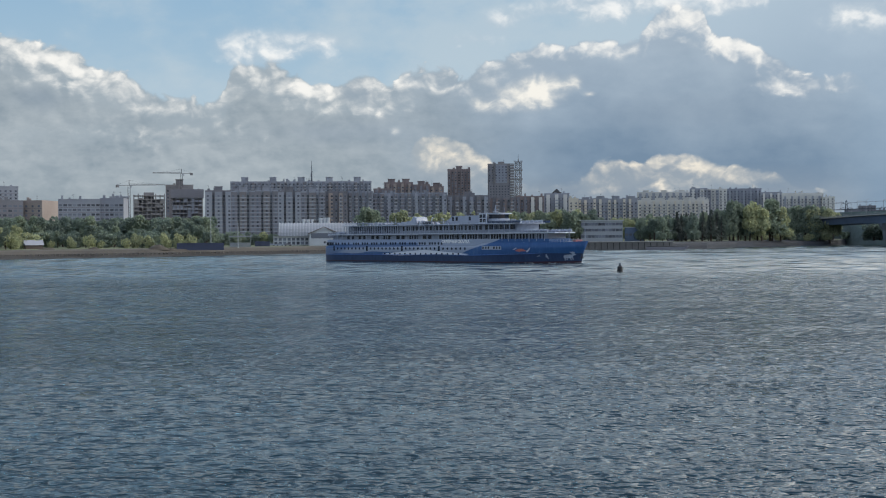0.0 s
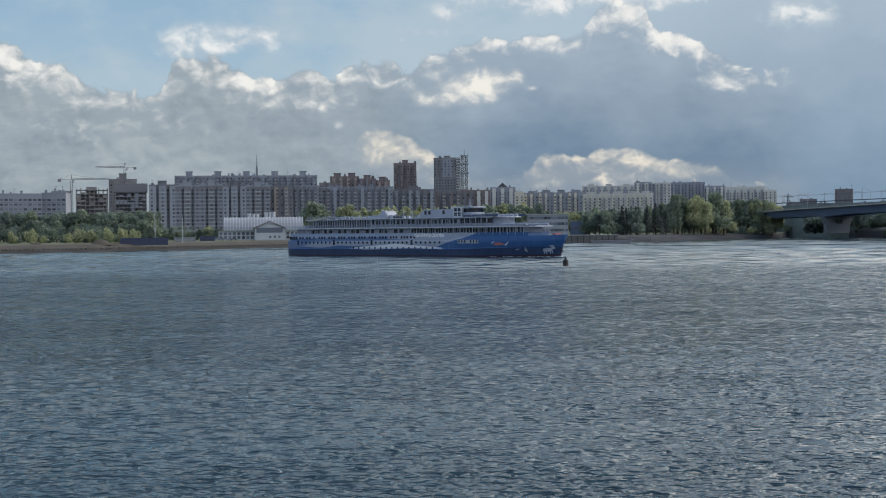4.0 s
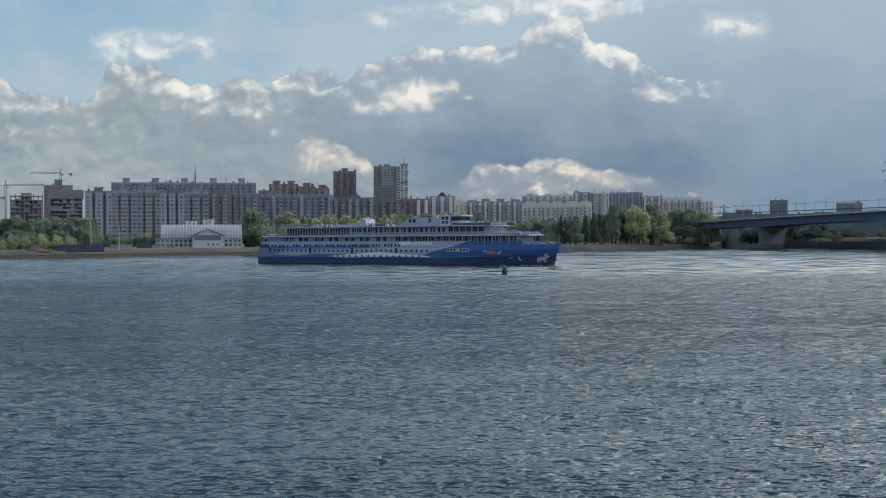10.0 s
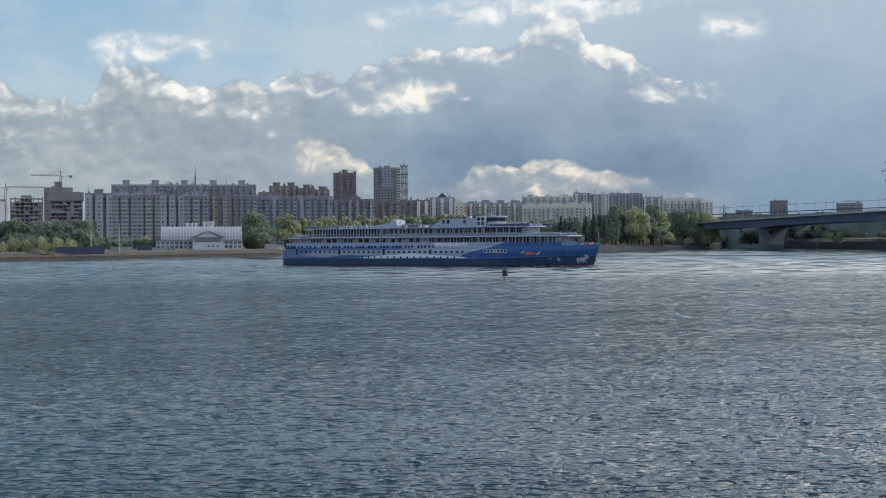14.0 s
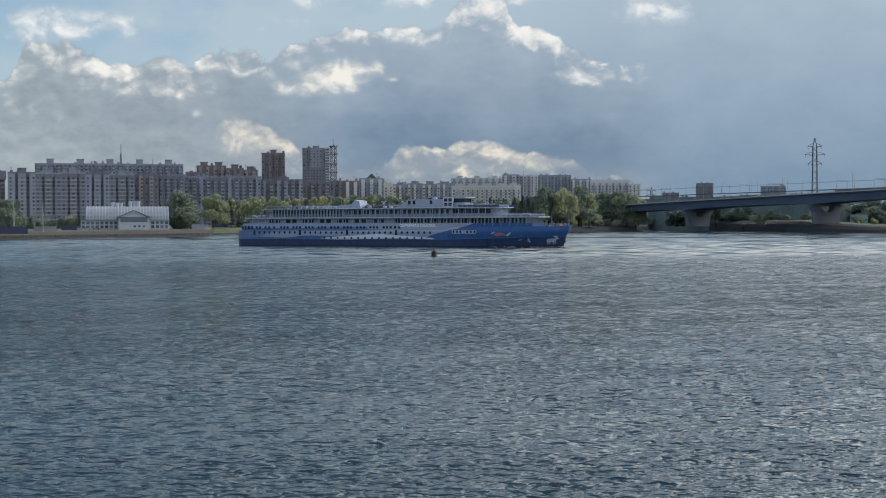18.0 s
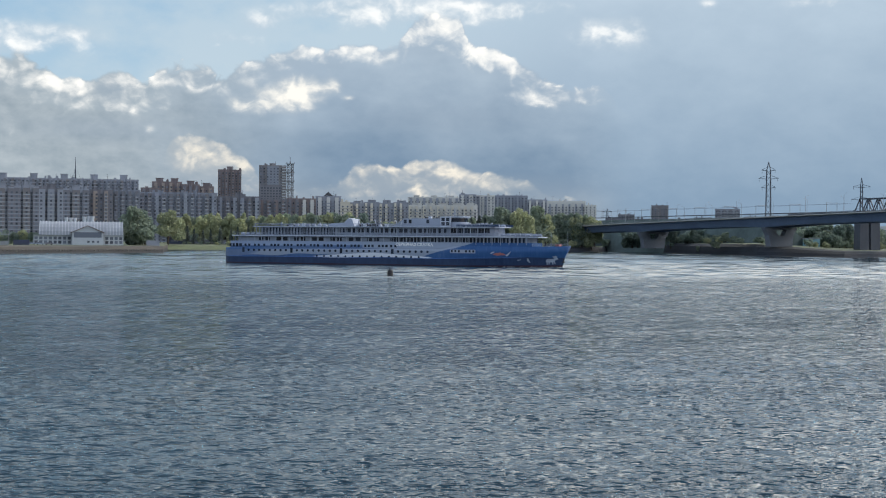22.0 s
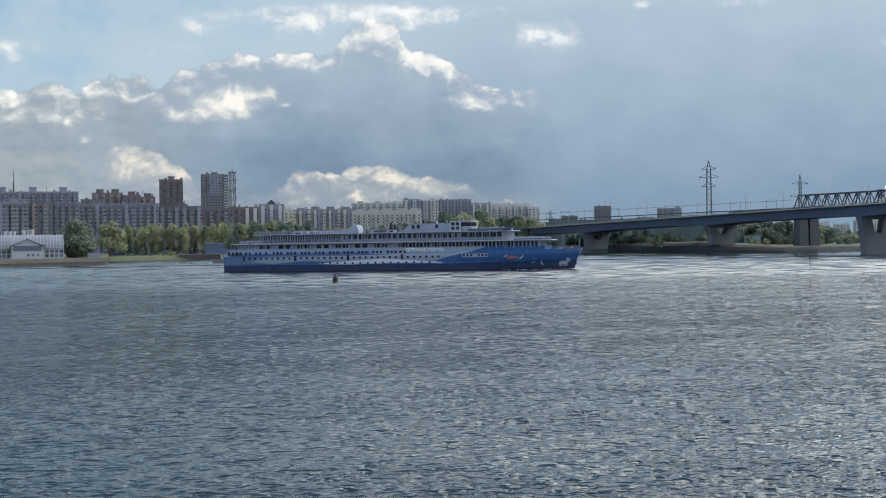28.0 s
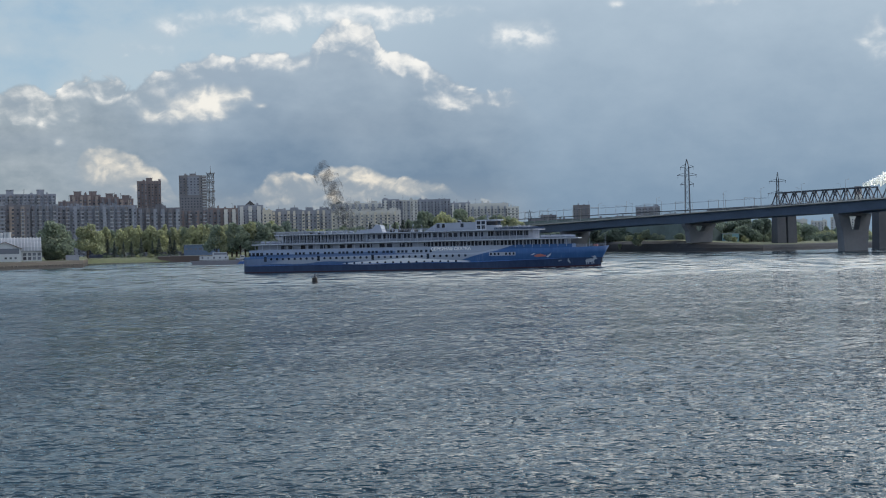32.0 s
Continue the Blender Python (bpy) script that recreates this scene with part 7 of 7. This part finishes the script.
def quay():
    """Concrete quay with a coping and vertical fenders, as one stretch of the setting."""
    b0, b1, d = 5.75, 9.75, 818
    mid, wide = (b0 + b1) / 2, d * radians(b1 - b0)
    bm = bmesh.new()
    box(bm, -wide / 2, wide / 2, 0, 14, -2, 4.7)
    ob = solid("quay_wall", bm, dark_concrete, "grey concrete quay wall with a pale coping", "quay")
    ob.matrix_basis = pose(*polar(mid, d, 0), 0, 0, -mid)
    bm = bmesh.new()
    box(bm, -wide / 2 - 0.2, wide / 2 + 0.2, -0.35, 1.0, 4.703, 5.15)
    part("coping", bm, concrete, ob)
    bm = bmesh.new()
    box(bm, -0.2, 0.2, -0.3, 0.0, 0.2, 4.4)
    fender = mesh_of("fender", bm, tyre)
    for i in range(15):
        piece("fender", fender, ob, (-wide / 2 + wide * (i + 0.5) / 15, 0, 0))


quay()


def barge(name, label, b, d, turn, length, wide, free, house=None, mat=None):
    """A flat working vessel with raked ends; house: from, to, height of a white deckhouse."""
    ob = thing(name, label, "boat", pose(*polar(b, d, 0), 0, 0, turn))
    bm = bmesh.new()
    half = length / 2
    prof = [(-half + 2, -0.6), (half - 3.5, -0.6), (half, free + 0.4), (half - 4, free), (-half + 2, free), (-half, free + 0.2)]
    lo = [bm.verts.new((x, -wide / 2, z)) for x, z in prof]
    hi = [bm.verts.new((x, wide / 2, z)) for x, z in prof]
    for i in range(6):
        j = (i + 1) % 6
        bm.faces.new((lo[i], lo[j], hi[j], hi[i]))
    bm.faces.new(lo[::-1])
    bm.faces.new(hi)
    part("hull", bm, mat or blue_fence, ob)
    bm = bmesh.new()
    for y in (-wide / 2, wide / 2):
        bar(bm, (-half + 1, y, free + 0.25), (half - 2, y, free + 0.35), 0.2)
    part("bulwark_rail", bm, tyre, ob)
    if house:
        x0, x1, h = house
        bm = bmesh.new()
        box(bm, x0, x1, -wide * 0.35, wide * 0.35, free, free + h * 0.55)
        part("deckhouse", bm, white_sheet, ob)
        bm = bmesh.new()
        box(bm, x0 + (x1 - x0) * 0.45, x1 - 0.8, -wide * 0.3, wide * 0.3, free + h * 0.55, free + h)
        part("wheelhouse", bm, white_sheet, ob)
        for i in range(5):
            x = x0 + (x1 - x0) * (i + 0.5) / 5
            bm = bmesh.new()
            box(bm, x - 0.45, x + 0.45, -wide * 0.35 - 0.05, -wide * 0.35 + 0.05, free + h * 0.25, free + h * 0.45)
            part("window", bm, pane, ob)
        bm = bmesh.new()
        box(bm, x0 + (x1 - x0) * 0.5, x1 - 1.0, -wide * 0.3 - 0.05, wide * 0.3 + 0.05, free + h * 0.7, free + h * 0.92)
        part("wheelhouse_glazing", bm, pane, ob)
        bm = bmesh.new()
        tube(bm, x0 + (x1 - x0) * 0.6, 0, ((free + h, 0.12), (free + h + 4, 0.06)), 6)
        part("signal_mast", bm, steel, ob)
    return ob


barge("tugboat", "dark-hulled river tug with a white deckhouse, moored", 3.25, 745, -4, 29, 7, 2.2, (-9, 7, 4.6), panel_dark)
barge("barge", "low grey deck barge moored along the quay", 9.5, 800, -9, 26, 8, 1.6, None, panel_dark)
barge("workboat", "small white workboat alongside the tug", 4.4, 760, -6, 12, 4, 1.3, (-4, 2, 3.4), ship_blue)


# ---- chimney with steam ----
def chimney():
    d, b = 2450, 30.8
    top = EYE[2] + d * math.tan(radians(2.05)) - 8
    ob = thing("factory_chimney", "tall banded factory chimney far beyond the bridges", "chimney", pose(*polar(b, d, 8)))
    for k in range(6):
        z0, z1 = top * k / 6, top * (k + 1) / 6
        bm = bmesh.new()
        tube(bm, 0, 0, ((z0 if k else -1, 9 - 3.0 * k / 6), (z1, 9 - 3.0 * (k + 1) / 6)), 16)
        part("band", bm, brick_brown if k % 2 else pale_panel, ob)


chimney()


# ---- smoke from the funnel, steam from the chimney: rigid puffs that drift ----
def vapour(name, colour, clear, glow=False):
    """Thin smoke or steam: a lumpy skin that lets most light by."""
    mat, tree, shader = bare(name)
    shader.inputs["Base Color"].default_value = colour
    shader.inputs["Roughness"].default_value = 1.0
    shader.inputs["Specular IOR Level"].default_value = 0.0
    gone = tree.nodes.new("ShaderNodeBsdfTransparent")
    both = tree.nodes.new("ShaderNodeMixShader")
    vector = tree.nodes.new("ShaderNodeTexCoord").outputs["Object"]
    thin = fbm(tree, vector, 0.55, 4).step(0.25, 0.75) * 0.5 + clear - 0.25
    tree.links.new(thin.socket, both.inputs[0])
    skin = shader.outputs[0]
    if glow:
        lit = tree.nodes.new("ShaderNodeBsdfTranslucent")
        lit.inputs["Color"].default_value = colour
        half = tree.nodes.new("ShaderNodeAddShader")
        tree.links.new(skin, half.inputs[0])
        tree.links.new(lit.outputs[0], half.inputs[1])
        skin = half.outputs[0]
    tree.links.new(skin, both.inputs[1])
    tree.links.new(gone.outputs[0], both.inputs[2])
    tree.links.new(both.outputs[0], tree.nodes["Material Output"].inputs[0])
    return mat


def puff_mesh(seed, radius, mat, tall=1.0, front=False):
    bm = bmesh.new()
    bmesh.ops.create_icosphere(bm, subdivisions=3, radius=radius)
    if front:
        bmesh.ops.delete(bm, geom=[v for v in bm.verts if v.co.y > radius * 0.15], context="VERTS")
    for v in bm.verts:
        n = noise.noise(v.co / radius * 1.3 + Vector((seed * 7, 0, 0))) * 0.45 + noise.noise(v.co / radius * 3.1 + Vector((0, seed * 5, 0))) * 0.2
        v.co *= 1 + n
        v.co.z *= tall
        if front:
            v.co.y *= 0.45
    return mesh_of("puff", bm, mat, True)


soot = vapour("funnel_smoke", (0.10, 0.10, 0.105, 1), 0.88)
steam_white = vapour("chimney_steam", (0.62, 0.605, 0.58, 1), 0.16, True)
SMOKE, STEAM = [], []
for k in range(20):
    SMOKE.append(tagged(new("smoke_puff", puff_mesh(k, 2.0 + 1.0 * (k % 3) / 2, soot, 1.3, True)), "thin dark puff of diesel smoke over the ship", "smoke", "funnel smoke"))
for k in range(16):
    STEAM.append(tagged(new("steam_puff", puff_mesh(40 + k, 5.0 + k * 1.05, steam_white, 0.85, True)), "white puff of steam from the chimney", "steam", "chimney steam"))


# ---- what hangs on what ----
def hang(root, carrier, names, test=None):
    """Hangs the named parts of a thing on one of its parts, which stands at the thing's own origin."""
    on = next((c for c in root.children if c.name.split(".")[0] == carrier), None)
    for c in list(root.children) if on else ():
        if c is not on and c.name.split(".")[0] in names and (test is None or test(c.matrix_basis.translation)):
            c.parent = on


for root in [ob for ob in scene.collection.objects if ob.parent is None]:
    kind = root.name.split(".")[0]
    if kind in ("apartment_building", "office_building", "tower_block", "low_building", "station_building", "sports_hall", "warehouse", "low_shed", "river_station", "teal_shed", "kiosk", "market_stall"):
        hang(root, "wall", ("window", "glazing", "floor_joint"))
        hang(root, "roof", ("lift_housing", "parapet", "roof_vent", "roof_aerial"))
    elif kind in ("tugboat", "workboat"):
        hang(root, "deckhouse", ("window",))
        hang(root, "wheelhouse", ("wheelhouse_glazing", "signal_mast"))
    elif kind == "tower_crane":
        hang(root, "jib", ("counter_jib", "counterweight"))
    elif kind == "road_bridge":
        hang(root, "deck_slab", ("railing", "lamp_post"))
    elif kind == "railway_bridge":
        hang(root, "track_girder", ("gantry", "overhead_wire"))
hang(ship, "hull", ("window",), lambda p: p.z < 5.2)
hang(ship, "hull", ("porthole", "hull_door", "painted_mark", "rubbing_strake", "anchor", "painted_elk", "painted_swimmer", "painted_fin", "painted_stroke"))
hang(ship, "main_deck_house", ("window",), lambda p: 5.5 < p.z < 7.6)
hang(ship, "upper_deck_house", ("window",), lambda p: 7.6 < p.z < 9.6)
hang(ship, "glazed_saloon", ("window",), lambda p: 9.6 < p.z < 12.6 and p.x < -17.5)
hang(ship, "boat_deck_house", ("window",), lambda p: 9.6 < p.z < 12.6)
hang(ship, "sun_deck_house", ("window",), lambda p: p.z > 14)
hang(ship, "wing_panel", ("window",))
hang(ship, "wheelhouse", ("wheelhouse_glass", "wheelhouse_roof", "signal_mast"))
hang(ship, "main_deck_house", ("name_lettering", "stern_opening"))
hang(ship, "boat_deck", ("post",))


# ---- what moves ----
def motions():
    walk(ship, [(t, ship_at(t)) for t in range(0, 33, 4)])
    # puffs wait in the funnel casing, then rise in turn and lag behind the ship
    rng = random.Random(12)
    for k, puff in enumerate(SMOKE):
        start = 29.3 + 2.5 * k / len(SMOKE)
        inside = Vector((-17.6 + rng.uniform(-0.8, 0.8), 0.0, 10.6))
        rows = [(t, Matrix.Translation(ship_at(t) @ inside)) for t in [*range(0, 29, 4), 29.0, start]]
        side = rng.uniform(-2.0, 2.0)
        t = start + 0.3
        while True:
            t = min(t, 32.0)
            age = t - start
            up = 2.5 + 8.2 * age
            back = -7.5 * (1 - math.exp(-age / 0.35)) - age * 1.6
            rows.append((t, Matrix.Translation(ship_at(start + age * 0.6) @ inside + Vector((back + side, 0, up)))))
            if t >= 32.0:
                break
            t += 0.5
        walk(puff, rows)
    top = polar(30.8, 2450, EYE[2] + 2450 * math.tan(radians(2.05)))
    drift = Vector((math.cos(radians(30.8)), -math.sin(radians(30.8)), 0.30))
    for k, puff in enumerate(STEAM):
        far = 1.0 + k * 5.2
        a = top + drift * far + Vector((0, 0, rng.uniform(-2, 2) - 0.02 * far))
        walk(puff, [(0, Matrix.Translation(a)), (32, Matrix.Translation(a + drift * (9.0 + 0.5 * k)) @ Matrix.Rotation(0.5, 4, "Z"))])
    walk(backdrop, [(0, pose(0, 0, 0, 0, 0, -0.33)), (32, pose(0, 0, 0, 0, 0, 0.55))])
    walk(water, [(0, pose(-5, 1, 0)), (32, pose(5, -1, 0))])


motions()
